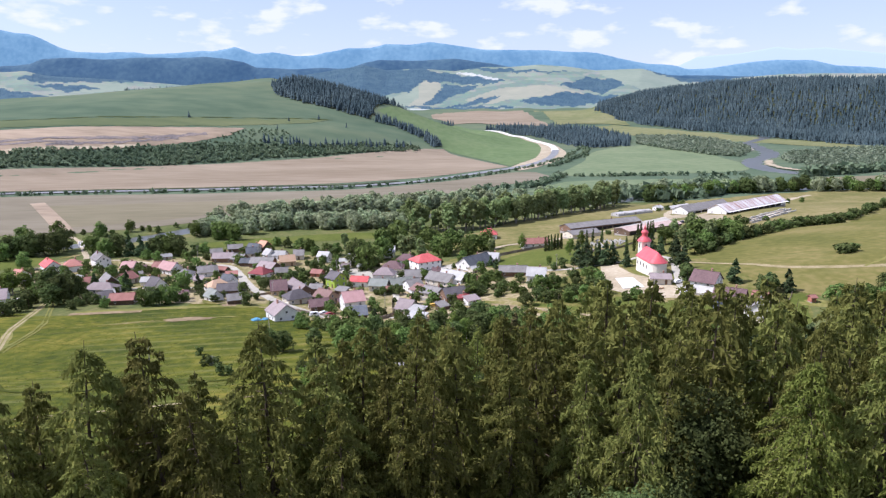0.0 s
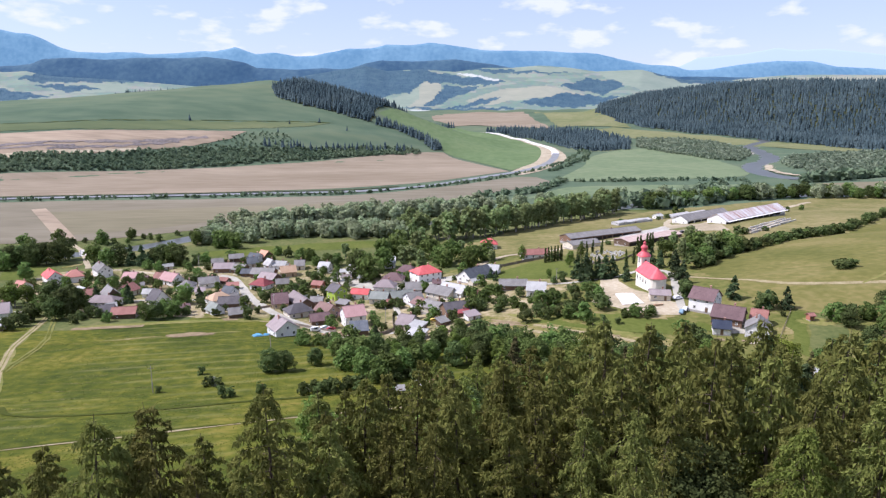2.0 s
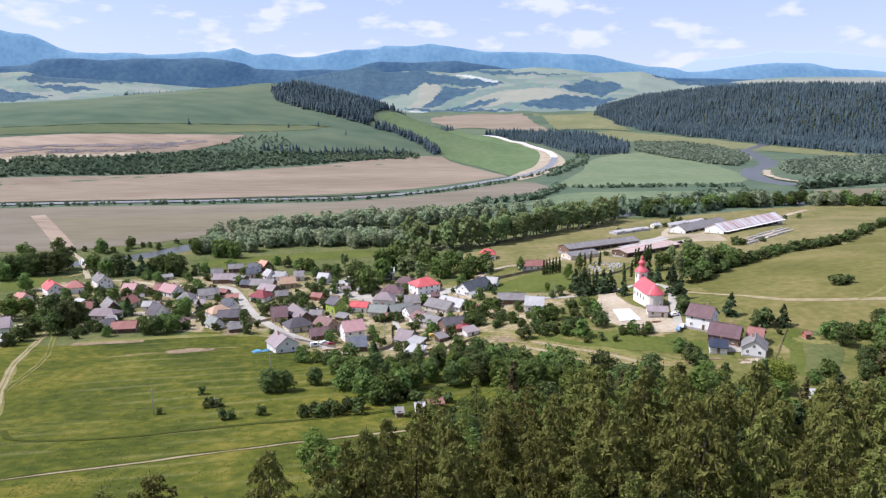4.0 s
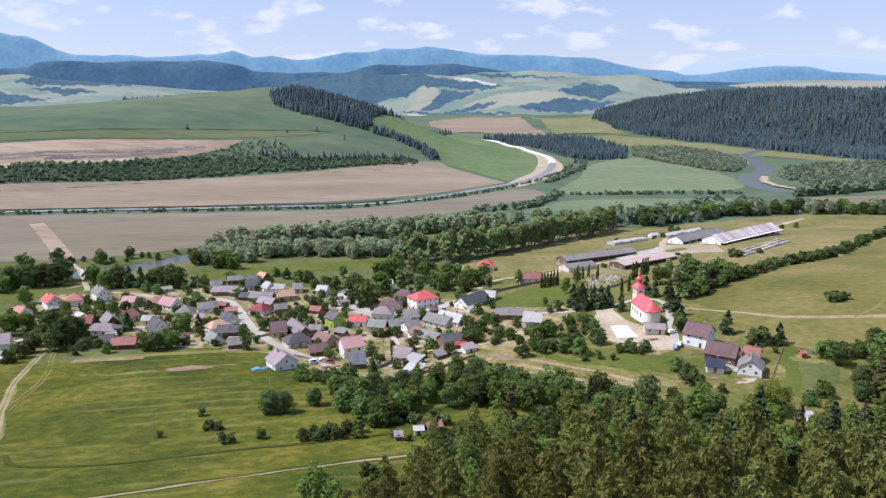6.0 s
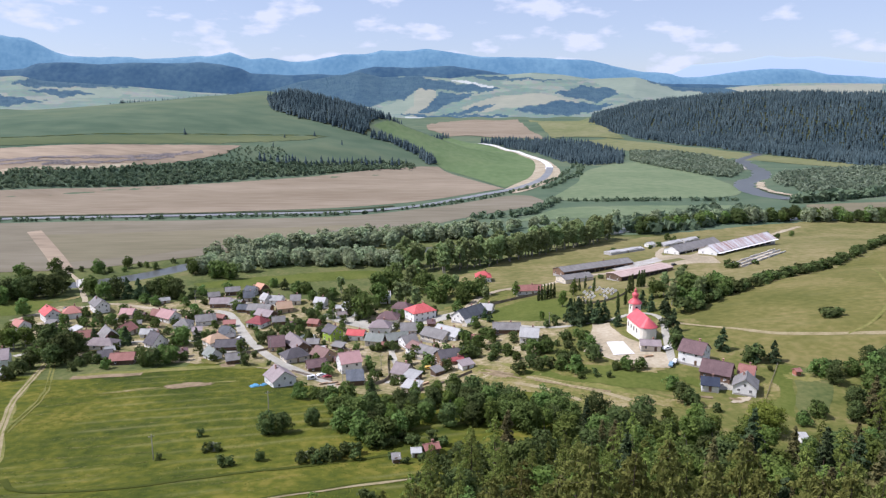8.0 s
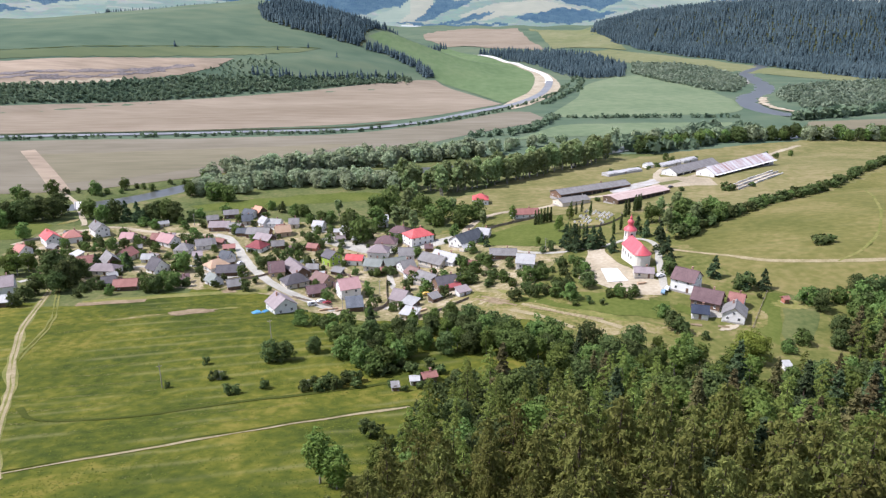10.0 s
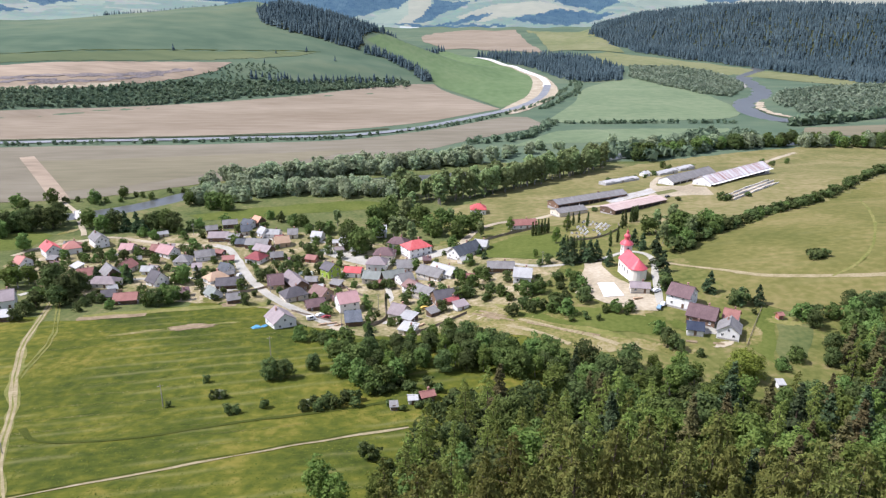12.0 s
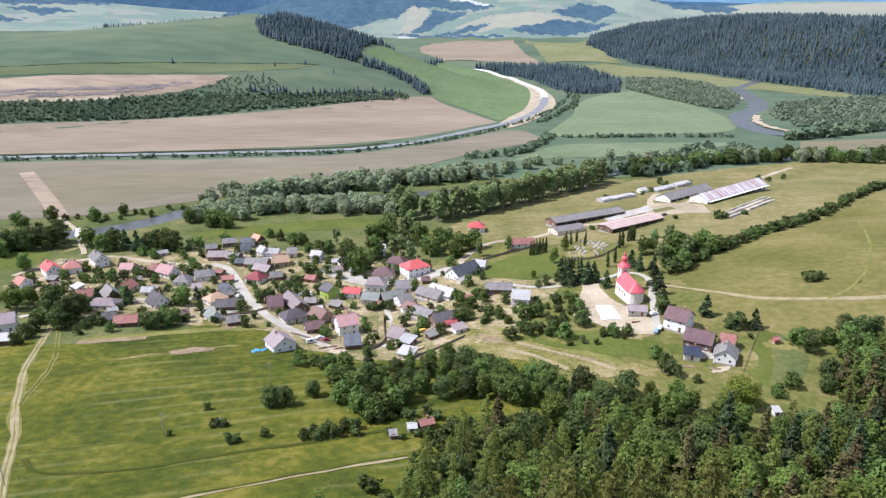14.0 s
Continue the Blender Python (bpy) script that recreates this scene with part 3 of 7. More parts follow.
sheet("weedy_plot", [(172, 486), (188, 492)], [(172, 477), (190, 485)], VALLEY_GRASS, "weedy plot on the farm yard", "yard", 0.3, 3, ragged=1.2)
sheet("dung_yard", [(215, 465), (238, 486), (261, 505)], [(219, 454), (243, 477), (268, 499)], SAND, "bare ground round the old wall footings", "yard", 0.2, 4, ragged=2)
strip("barn_path", [(176, 500), (180, 515), (190, 535), (198, 548)], 5, SAND, "sandy path between the barns", "path", 0.26, 3, ragged=1.5)
TRACK_LINE = [(-96, 132), (-107, 149), (-116, 165), (-127, 189), (-137, 208), (-147.5, 228), (-159, 254), (-167.6, 284), (-174, 304), (-179, 322)]
INNER_TRACK = {s: [(-173.5 + s, 311), (-162.5 + s, 288), (-153 + s, 267), (-146.8 + s, 248), (-144 + s, 232), (-141 + s, 218)] for s in (-0.75, 0.75)}
for side in (-0.75, 0.75):
    strip("meadow_track", [(x + side, y) for x, y in TRACK_LINE], 0.85, TRACK,
          "worn wheel rut down the meadow", "track", 0.16, 2, ragged=0.5)
    strip("meadow_track_inner", INNER_TRACK[side], 0.6, DRY_GRASS, "faint second wheel rut", "track", 0.17, 2, ragged=0.8)
strip("meadow_path_low", [(-112, 128), (-95, 136), (-76, 145), (-52, 156), (-30, 165), (-4, 174)], 1.1, TRACK, "straight pale footpath across the meadow", "path", 0.16, 3, ragged=0.7)
strip("path_bank", [(-112, 129.4), (-95, 137.4), (-76, 146.4), (-52, 157.4), (-30, 166.4), (-4, 175.4)], 1.0, FURROW, "dark strip of grass beside the footpath", "bank", 0.15, 3, ragged=0.9)
strip("track_verge", TRACK_LINE, 3.2, DRY_GRASS, "worn grass along the wheel ruts", "verge", 0.1, 2, ragged=1.6)
strip("meadow_furrow", [(-118, 178), (-108, 167), (-86, 168), (-58, 179), (-30, 187), (-9, 195)], 1.7, FURROW, "dark mown edge in the meadow", "meadow edge", 0.16, 3, ragged=1.2)
blot("bare_patch", -98, 270.5, 19, 6.5, 12, TILLED, "bare earth patch in the meadow", "bare patch", 0.15, 1)
blot("bare_patch", -118, 264, 22, 2.6, 22, GARDEN, "thin worn strip in the meadow", "bare patch", 0.14, 2)
blot("bare_patch", -84, 276, 12, 2.0, 15, DRY_GRASS, "dry strip in the meadow", "bare patch", 0.14, 3)
strip("garden_bed", [(-151, 281.5), (-137, 284.2), (-123, 286.7)], 5.0, TILLED, "long tilled garden bed at the meadow's edge", "garden bed", 0.16, 2, ragged=1.2)
strip("garden_strip", [(-150, 284.5), (-123, 291), (-98, 297), (-73, 303.5)], 6.0, DRY_GRASS, "mown pale strip beside the garden bed", "garden strip", 0.13, 2, ragged=1.8)
for n, (ox, oy) in enumerate([(22.5, 275), (25.5, 277), (28, 272)]):
    strip("garden_row", [(ox, oy), (ox + 11, oy - 10)], 1.5, TILLED, "bare vegetable bed with turned earth", "garden bed", 0.22, 1.5, ragged=0.5)
strip("garden_row", [(36, 258.5), (45, 251), (51, 243), (57, 236)], 2.6, TRACK, "long bare sandy strip in the garden", "garden bed", 0.22, 2, ragged=1.6)
strip("garden_row", [(41, 263), (53, 253), (65, 245), (75, 233.5)], 2.2, TRACK, "worn path along the foot of the gardens", "path", 0.21, 2, ragged=1.2)
strip("garden_row", [(44, 259), (56, 250), (70, 242)], 1.8, TILLED, "narrow turned bed in the garden", "garden bed", 0.21, 2, ragged=1.0)
sheet("field_stubble", [(-368, 668), (-246, 684), (-140, 700), (-60, 714)], [(-290, 548), (-235, 572), (-180, 612), (-70, 700)], STUBBLE, "dull stubble strip on the brown field", "field", 0.42, 10, ragged=5)
sheet("field_tan_river", [(440, 778), (536, 767), (800, 775)], [(470, 829), (585, 846), (820, 900)], STUBBLE, "tan field between two belts of trees", "field", 0.42, 12, ragged=5)
sheet("valley_meadow", [(-165, 480), (-102, 503), (-44, 516), (-20, 500)], [(-150, 465), (-124, 468), (-74, 480), (-34, 490)], LUSH_GRASS, "fresh green mown meadow behind the houses", "meadow", 0.14, 6, ragged=4)
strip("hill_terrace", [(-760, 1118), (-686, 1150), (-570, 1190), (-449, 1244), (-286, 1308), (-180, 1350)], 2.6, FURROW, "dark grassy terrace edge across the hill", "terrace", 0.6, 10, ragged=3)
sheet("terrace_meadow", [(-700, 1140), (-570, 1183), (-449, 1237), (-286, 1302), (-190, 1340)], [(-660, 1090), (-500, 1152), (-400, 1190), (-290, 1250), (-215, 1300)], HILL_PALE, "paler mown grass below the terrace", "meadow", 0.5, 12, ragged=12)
strip("sand_bank", [(530, 1068), (508, 1030), (492, 985), (490, 945), (500, 905)], 11, SAND, "pale sand bank beside the river", "sand bank", 0.5, 6, ragged=7)
strip("sand_bank", [(590, 1262), (620, 1330), (636, 1390)], 9, GRAVEL, "pale gravel bank beside the river", "sand bank", 0.5, 6, ragged=7)

# ---- distance ----


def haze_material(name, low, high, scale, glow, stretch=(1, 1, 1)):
    """Far land with its haze painted in: muted bluish colours and an added glow."""
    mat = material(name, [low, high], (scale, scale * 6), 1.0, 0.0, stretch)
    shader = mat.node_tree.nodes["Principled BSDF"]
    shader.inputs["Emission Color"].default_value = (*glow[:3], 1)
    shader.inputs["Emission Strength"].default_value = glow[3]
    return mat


def profile(points, x):
    """Heights of a crest from a few (bearing, rise) pairs."""
    return np.interp(x, [p[0] for p in points], [p[1] for p in points])


def far_ridge(name, distance, depth, points, mat, label, seed, wild, foot=0.0):
    """A range of hills across the view: a crest with folded flanks towards the viewer and behind."""
    xs, ks = np.linspace(-0.85, 0.85, 301), np.linspace(-1, 1, 23)
    verts = []
    for k in ks:
        for s in xs:
            d = distance + k * depth
            fold = noise.fractal((s * 15 + seed, k * 3.0, seed), 0.9, 2.1, 6)
            top = profile(points, s) * distance + 118
            z = foot + (top - foot) * (1 - abs(k) ** 1.5) + wild * fold * (0.35 + 0.65 * min(1.0, 2.2 * abs(k))) * (1 - 0.3 * abs(k))
            verts.append((s * distance + 60 * fold * abs(k), d, z))
    return setting(name, mesh(name, np.array(verts), grid_faces(len(ks), len(xs)), True), mat, label, "distant hills")


# the blue glow in each of these stands in for hazy air
FAR_BLUE = haze_material("hazy_mountain", (0.03, 0.062, 0.1), (0.105, 0.155, 0.185), 0.006, (0.13, 0.268, 0.39, 0.75))
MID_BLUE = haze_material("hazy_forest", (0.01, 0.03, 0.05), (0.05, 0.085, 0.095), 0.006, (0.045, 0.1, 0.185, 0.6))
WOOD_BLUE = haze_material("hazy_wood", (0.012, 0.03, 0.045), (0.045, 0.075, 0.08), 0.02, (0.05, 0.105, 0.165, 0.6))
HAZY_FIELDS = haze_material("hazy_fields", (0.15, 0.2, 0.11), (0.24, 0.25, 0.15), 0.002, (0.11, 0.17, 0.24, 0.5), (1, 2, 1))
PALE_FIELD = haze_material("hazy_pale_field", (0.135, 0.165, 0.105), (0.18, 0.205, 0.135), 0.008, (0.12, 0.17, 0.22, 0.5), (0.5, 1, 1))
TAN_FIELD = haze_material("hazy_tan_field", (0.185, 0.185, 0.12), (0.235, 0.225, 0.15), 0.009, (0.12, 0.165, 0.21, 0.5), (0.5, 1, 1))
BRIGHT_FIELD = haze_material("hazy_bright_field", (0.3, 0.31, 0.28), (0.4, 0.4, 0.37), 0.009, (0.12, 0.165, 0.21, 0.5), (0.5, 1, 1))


def patchwork(mat, size, colours):
    """Turns a far surface into uneven plots of fields."""
    nodes, links = mat.node_tree.nodes, mat.node_tree.links
    where, bend, warp, cells, ramp = (nodes.new("ShaderNode" + n) for n in ("TexCoord", "TexNoise", "VectorMath", "TexVoronoi", "ValToRGB"))
    bend.inputs["Scale"].default_value = 1.6 / size
    flat_ = nodes.new("ShaderNodeMapping")
    flat_.inputs["Scale"].default_value = (0.3, 0.7, 1.5)
    links.new(where.outputs["Object"], flat_.inputs["Vector"])
    links.new(flat_.outputs["Vector"], bend.inputs["Vector"])
    warp.operation = "MULTIPLY_ADD"
    warp.inputs[1].default_value = (size * 0.7, size * 0.7, size * 0.4)
    links.new(bend.outputs["Color"], warp.inputs[0])
    links.new(flat_.outputs["Vector"], warp.inputs[2])
    cells.inputs["Scale"].default_value = 1 / size
    links.new(warp.outputs["Vector"], cells.inputs["Vector"])
    links.new(cells.outputs["Color"], ramp.inputs["Fac"])
    ramp.color_ramp.interpolation = "CONSTANT"
    steps = ramp.color_ramp.elements
    while len(steps) < len(colours):
        steps.new(0.5)
    for n, (spot, colour) in enumerate(colours):
        steps[n].position, steps[n].color = spot, (*colour, 1)
    grain, mixed = nodes.new("ShaderNodeTexNoise"), nodes.new("ShaderNodeMix")
    grain.inputs["Scale"].default_value, grain.inputs["Detail"].default_value = 0.03, 6
    links.new(where.outputs["Object"], grain.inputs["Vector"])
    mixed.data_type, mixed.blend_type = "RGBA", "OVERLAY"
    mixed.inputs["Factor"].default_value = 0.35
    links.new(ramp.outputs["Color"], mixed.inputs["A"])
    links.new(grain.outputs["Color"], mixed.inputs["B"])
    links.new(mixed.outputs["Result"], nodes["Principled BSDF"].inputs["Base Color"])


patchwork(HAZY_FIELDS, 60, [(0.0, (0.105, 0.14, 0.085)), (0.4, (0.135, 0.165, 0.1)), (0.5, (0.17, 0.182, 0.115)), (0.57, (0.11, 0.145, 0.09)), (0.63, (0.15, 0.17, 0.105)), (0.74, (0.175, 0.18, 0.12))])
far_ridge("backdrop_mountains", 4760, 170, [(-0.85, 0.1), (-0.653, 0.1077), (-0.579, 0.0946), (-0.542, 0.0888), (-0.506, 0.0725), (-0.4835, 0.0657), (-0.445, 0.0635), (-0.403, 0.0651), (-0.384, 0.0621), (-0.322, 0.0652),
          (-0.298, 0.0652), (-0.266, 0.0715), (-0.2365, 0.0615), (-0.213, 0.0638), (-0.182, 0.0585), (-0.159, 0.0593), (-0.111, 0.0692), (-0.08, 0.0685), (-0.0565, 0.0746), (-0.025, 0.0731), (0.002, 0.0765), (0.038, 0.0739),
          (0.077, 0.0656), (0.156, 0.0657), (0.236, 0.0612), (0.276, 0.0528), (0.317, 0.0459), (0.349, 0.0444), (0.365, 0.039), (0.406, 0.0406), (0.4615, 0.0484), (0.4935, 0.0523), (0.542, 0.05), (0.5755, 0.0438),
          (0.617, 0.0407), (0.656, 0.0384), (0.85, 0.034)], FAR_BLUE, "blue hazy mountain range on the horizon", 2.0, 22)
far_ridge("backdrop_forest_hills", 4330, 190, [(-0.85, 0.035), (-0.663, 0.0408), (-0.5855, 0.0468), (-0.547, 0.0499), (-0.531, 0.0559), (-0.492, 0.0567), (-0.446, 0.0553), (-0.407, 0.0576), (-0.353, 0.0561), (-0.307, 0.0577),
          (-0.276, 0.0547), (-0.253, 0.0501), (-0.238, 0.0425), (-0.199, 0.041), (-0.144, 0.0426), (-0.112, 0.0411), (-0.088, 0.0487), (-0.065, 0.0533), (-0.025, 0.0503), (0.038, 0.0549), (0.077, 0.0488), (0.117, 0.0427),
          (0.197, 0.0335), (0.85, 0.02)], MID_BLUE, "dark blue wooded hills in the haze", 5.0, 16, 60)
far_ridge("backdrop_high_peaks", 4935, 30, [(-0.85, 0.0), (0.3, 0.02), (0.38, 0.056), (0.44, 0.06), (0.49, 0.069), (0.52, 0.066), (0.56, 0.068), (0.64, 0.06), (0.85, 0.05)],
          haze_material("hazy_peaks", (0.02, 0.03, 0.04), (0.03, 0.04, 0.05), 0.002, (0.58, 0.7, 0.88, 0.85)), "very pale far peaks", 8.0, 8)

# rolling farmland beyond the valley: its crest, and the fields and woods on it, by bearing and rise
FARM_CREST = [(-0.85, 0.05), (-0.662, 0.0445), (-0.5865, 0.0385), (-0.5556, 0.0401), (-0.5256, 0.0332), (-0.433, 0.0279), (-0.317, 0.018), (-0.239, 0.0141), (-0.1675, 0.0334), (-0.0885, 0.0457), (-0.057, 0.0388), (-0.01, 0.0411),
              (0.038, 0.0373), (0.077, 0.0427), (0.117, 0.0427), (0.157, 0.0458), (0.197, 0.0428), (0.237, 0.0374), (0.301, 0.0397), (0.358, 0.0258), (0.423, 0.0242), (0.455, 0.0274), (0.504, 0.0313), (0.56, 0.0321), (0.85, 0.03)]
FAR_WOODS = [[(-0.3, -0.02), (-0.25, 0.02), (-0.1675, 0.036), (-0.0885, 0.05), (-0.057, 0.0373), (-0.01, 0.0395), (0.038, 0.0311), (0.1095, 0.0219), (0.078, 0.0172), (-0.006, 0.0219), (-0.026, 0.0102), (-0.058, 0.004), (-0.11, -0.012)],
             [(0.0155, 0.0087), (0.022, 0.0164), (0.07, 0.0157), (0.062, 0.0087), (0.038, 0.0024), (0.014, -0.0093), (-0.01, -0.0132)], [(0.03, -0.0132), (0.062, -0.0058), (0.094, 0.0025), (0.102, 0.0008), (0.078, -0.009), (0.054, -0.0133)],
             [(0.13, -0.0055), (0.158, -0.0015), (0.198, 0.0063), (0.2385, 0.0023), (0.271, -0.0016), (0.239, -0.0095), (0.191, -0.0149), (0.142, -0.0118)], [(0.182, 0.0164), (0.221, 0.0258), (0.262, 0.0242), (0.278, 0.0141), (0.2465, 0.0039), (0.222, 0.0086)],
             [(0.305, 0.0374), (0.325, 0.0405), (0.366, 0.0297), (0.448, 0.0211), (0.432, 0.0133), (0.3586, 0.0211)], [(-0.5726, 0.0272), (-0.5406, 0.037), (-0.4947, 0.0333), (-0.4, 0.0275), (-0.41, 0.0234), (-0.5419, 0.0236)],
             [(-0.55, 0.0195), (-0.512, 0.0211), (-0.454, 0.0165), (-0.505, 0.0103)], [(-0.7, 0.0142), (-0.59, 0.0142), (-0.544, 0.0065), (-0.521, 0.0042), (-0.592, -0.0019), (-0.7, -0.0035)],
             [(0.01, 0.043), (0.11, 0.0385), (0.2, 0.034), (0.1, 0.034)], [(0.3, 0.0), (0.36, 0.006), (0.45, 0.008), (0.44, -0.004), (0.3, -0.012)], [(-0.04, -0.012), (0.02, -0.0145), (0.12, -0.0135), (0.12, -0.0165), (0.0, -0.018)]]
FAR_PLOTS = [(TAN_FIELD, [(-0.01, 0.0219), (0.018, 0.0234), (0.014, -0.0015), (-0.014, -0.0132), (-0.03, -0.0132)]), (BRIGHT_FIELD, [(0.038, 0.0335), (0.1015, 0.0211), (0.1095, 0.0226), (0.0536, 0.0342)]),
             (TAN_FIELD, [(0.05, -0.0045), (0.102, 0.0121), (0.165, 0.017), (0.23, 0.0023), (0.118, -0.0034), (0.086, -0.0113)]), (TAN_FIELD, [(0.4, 0.0141), (0.4555, 0.0258), (0.657, 0.0298), (0.66, 0.0061), (0.44, 0.0101)]),
             (PALE_FIELD, [(-0.05, 0.0), (-0.012, 0.0205), (-0.014, 0.0), (-0.03, -0.0125), (-0.075, -0.0125)]), (PALE_FIELD, [(0.237, 0.036), (0.301, 0.039), (0.36, 0.021), (0.43, 0.012), (0.3, 0.01), (0.25, 0.026)]),
             (PALE_FIELD, [(0.13, 0.044), (0.2, 0.041), (0.24, 0.034), (0.13, 0.036)]), (PALE_FIELD, [(-0.53, 0.02), (-0.42, 0.022), (-0.42, 0.012), (-0.52, 0.009)]),
             (BRIGHT_FIELD, [(-0.028, -0.0165), (0.01, -0.0165), (0.012, -0.0185), (-0.028, -0.0185)])]


def farmland():
    """One stretch of hills that climbs away from the valley, with its plots as separate surfaces, and the trees of its woods."""
    bearings, depths = np.linspace(-0.78, 0.78, 501), np.linspace(0, 1.12, 62)
    S, K = np.meshgrid(bearings, depths)
    low = -0.034
    rise = low + (profile(FARM_CREST, S) - low) * np.minimum(K, 1.0) - 0.25 * np.maximum(K - 1.0, 0)
    fold = np.array([noise.fractal((s * 16 + 3, k * 3.2, 11.0), 0.9, 2.1, 4) for s, k in zip(S.ravel(), K.ravel())]).reshape(S.shape)
    D = 3120 + 920 * K
    Z = 118 + D * (rise + 0.0022 * fold * np.sin(np.pi * np.clip(K, 0, 1)))
    data = mesh("backdrop_farmland", np.stack([(S * D).ravel(), D.ravel(), Z.ravel()], 1), grid_faces(*S.shape), True)
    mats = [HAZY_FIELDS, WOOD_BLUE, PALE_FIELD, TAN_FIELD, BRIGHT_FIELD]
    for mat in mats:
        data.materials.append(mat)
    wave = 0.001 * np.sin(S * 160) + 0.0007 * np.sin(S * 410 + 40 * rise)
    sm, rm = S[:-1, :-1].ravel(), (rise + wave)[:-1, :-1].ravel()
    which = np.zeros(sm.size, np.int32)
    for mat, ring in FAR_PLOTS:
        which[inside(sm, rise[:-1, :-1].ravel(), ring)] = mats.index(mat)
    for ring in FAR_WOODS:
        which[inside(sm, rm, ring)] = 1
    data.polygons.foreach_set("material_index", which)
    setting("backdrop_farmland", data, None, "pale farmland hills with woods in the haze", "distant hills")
    r = np.random.default_rng(77)
    spots = np.nonzero(which == 1)[0]
    spots = spots[r.uniform(size=len(spots)) < 0.5]
    row, col = spots // (len(bearings) - 1), spots % (len(bearings) - 1)
    return np.stack([(S * D)[row, col] + r.normal(size=len(spots)) * 4, D[row, col] + r.normal(size=len(spots)) * 4, Z[row, col] - 3], 1)


FAR_WOOD_SPOTS = farmland()

# ---- trees ----
rng = np.random.default_rng(7)


def unit(v):
    return v / (np.linalg.norm(v, axis=-1, keepdims=True) + 1e-9)


def leaves(centres, facing, size, jitter, rnd, hang=0.0, slim=0.6):
    """One small pointed spray of foliage at each centre, turned roughly to its facing."""
    n = len(centres)
    out = unit(facing + jitter * rnd.normal(size=(n, 3)))
    along_ = unit(np.cross(out, rnd.normal(size=(n, 3))) + np.array([0, 0, -hang]))
    across = unit(np.cross(out, along_))
    s = size * rnd.uniform(0.6, 1.35, (n, 1))
    a, b = along_ * s, across * s * slim
    corners = np.stack([centres - 0.9 * a + 1.15 * b, centres - 0.8 * a - 1.15 * b, centres + 1.25 * a + 0.2 * b], 1)
    return corners.reshape(-1, 3), np.arange(3 * n).reshape(-1, 3)


def tube(points, radii, sides=6):
    """A tapering limb through the points."""
    p = np.asarray(points, float)
    d = unit(np.gradient(p, axis=0))
    ref = np.array([0.31, 0.95, 0.07])
    u = unit(np.cross(d, ref))
    v = np.cross(d, u)
    ang = np.arange(sides) * 2 * math.pi / sides
    ring = p[:, None] + np.asarray(radii)[:, None, None] * (np.cos(ang)[None, :, None] * u[:, None] + np.sin(ang)[None, :, None] * v[:, None])
    k = np.arange(len(p) - 1)[:, None] * sides
    j = np.arange(sides)
    faces = np.stack([k + j, k + (j + 1) % sides, k + sides + (j + 1) % sides, k + sides + j], 2).reshape(-1, 4)
    return ring.reshape(-1, 3), faces


def joined(pieces):
    verts, faces, base = [], [], 0
    for v, f in pieces:
        verts.append(v)
        faces.append(f + base)
        base += len(v)
    return np.concatenate(verts), np.concatenate(faces)


def conifer(seed, tall, spread_, whorls, sprays, size, droop, bare, hang, thin=1.0, ragged=0.3):
    """Trunk and crown of a larch or spruce: whorls of boughs, each with hanging sprays."""
    r = np.random.default_rng(seed)
    lean = r.normal(size=2) * 0.02 * tall
    ts = np.linspace(0, 1, 7)
    stem = np.stack([lean[0] * ts**2, lean[1] * ts**2, tall * ts], 1)
    limbs = [tube(stem, 0.017 * tall * (1 - 0.93 * ts) * 0.8, 6)]
    cent, face = [], []
    tier = 4 if hang > 0.3 else 1
    for w in range(whorls):
        t = bare + (1 - bare) * (w // tier * tier + r.uniform(-0.3, 0.3) * tier ** 0.5) / whorls
        t = min(max(t, bare), 0.985)
        reach = spread_ * tall * ((1 - t) / (1 - bare)) ** 0.76 * (0.45 + 0.55 * min(1, (t - bare) * 6 + 0.35)) * (1 + ragged * r.normal())
        reach = max(reach, 0.02 * tall)
        az = r.uniform(0, 2 * math.pi)
        start = np.array([lean[0] * t**2, lean[1] * t**2, tall * t])
        ks = np.linspace(0, 1, 3)
        end = np.array([math.cos(az), math.sin(az), 0])
        bough = start + end * reach * ks[:, None] + np.array([0, 0, 1]) * (0.12 * reach * ks - droop * reach * ks**2)[:, None]
        if reach > 2.4:
            limbs.append(tube(bough, 0.045 * (1 - 0.8 * ks) * (0.5 + reach / 4), 3))
        n = max(4, int(sprays * thin * (0.25 + reach / (spread_ * tall))))
        k = r.uniform(0.12, 1.0, n) ** 0.75
        pos = start + end * (reach * k)[:, None] + np.array([0, 0, 1]) * (0.12 * reach * k - droop * reach * k**2)[:, None]
        side = np.array([-end[1], end[0], 0])
        wide = (0.22 if tier == 1 else 0.14) * reach * (1.15 - k) + 0.1
        pos = pos + side * (r.normal(size=n) * wide)[:, None] + np.array([0, 0, -1]) * (np.abs(r.normal(size=n)) * hang)[:, None]
        cent.append(pos)
        face.append(np.tile(end * 0.5 + np.array([0, 0, 0.8]), (n, 1)))
    top = np.array([lean[0], lean[1], tall]) + np.array([0, 0, -1]) * r.uniform(0, 0.06 * tall, (14, 1)) + r.normal(size=(14, 3)) * 0.12
    cent.append(top)
    face.append(np.tile([0, 0, 1.0], (14, 1)))
    return joined(limbs), leaves(np.concatenate(cent), np.concatenate(face), size, 0.65, r, hang=1.3 if hang > 0.3 else 0.3, slim=0.34 if hang > 0.3 else 0.5)


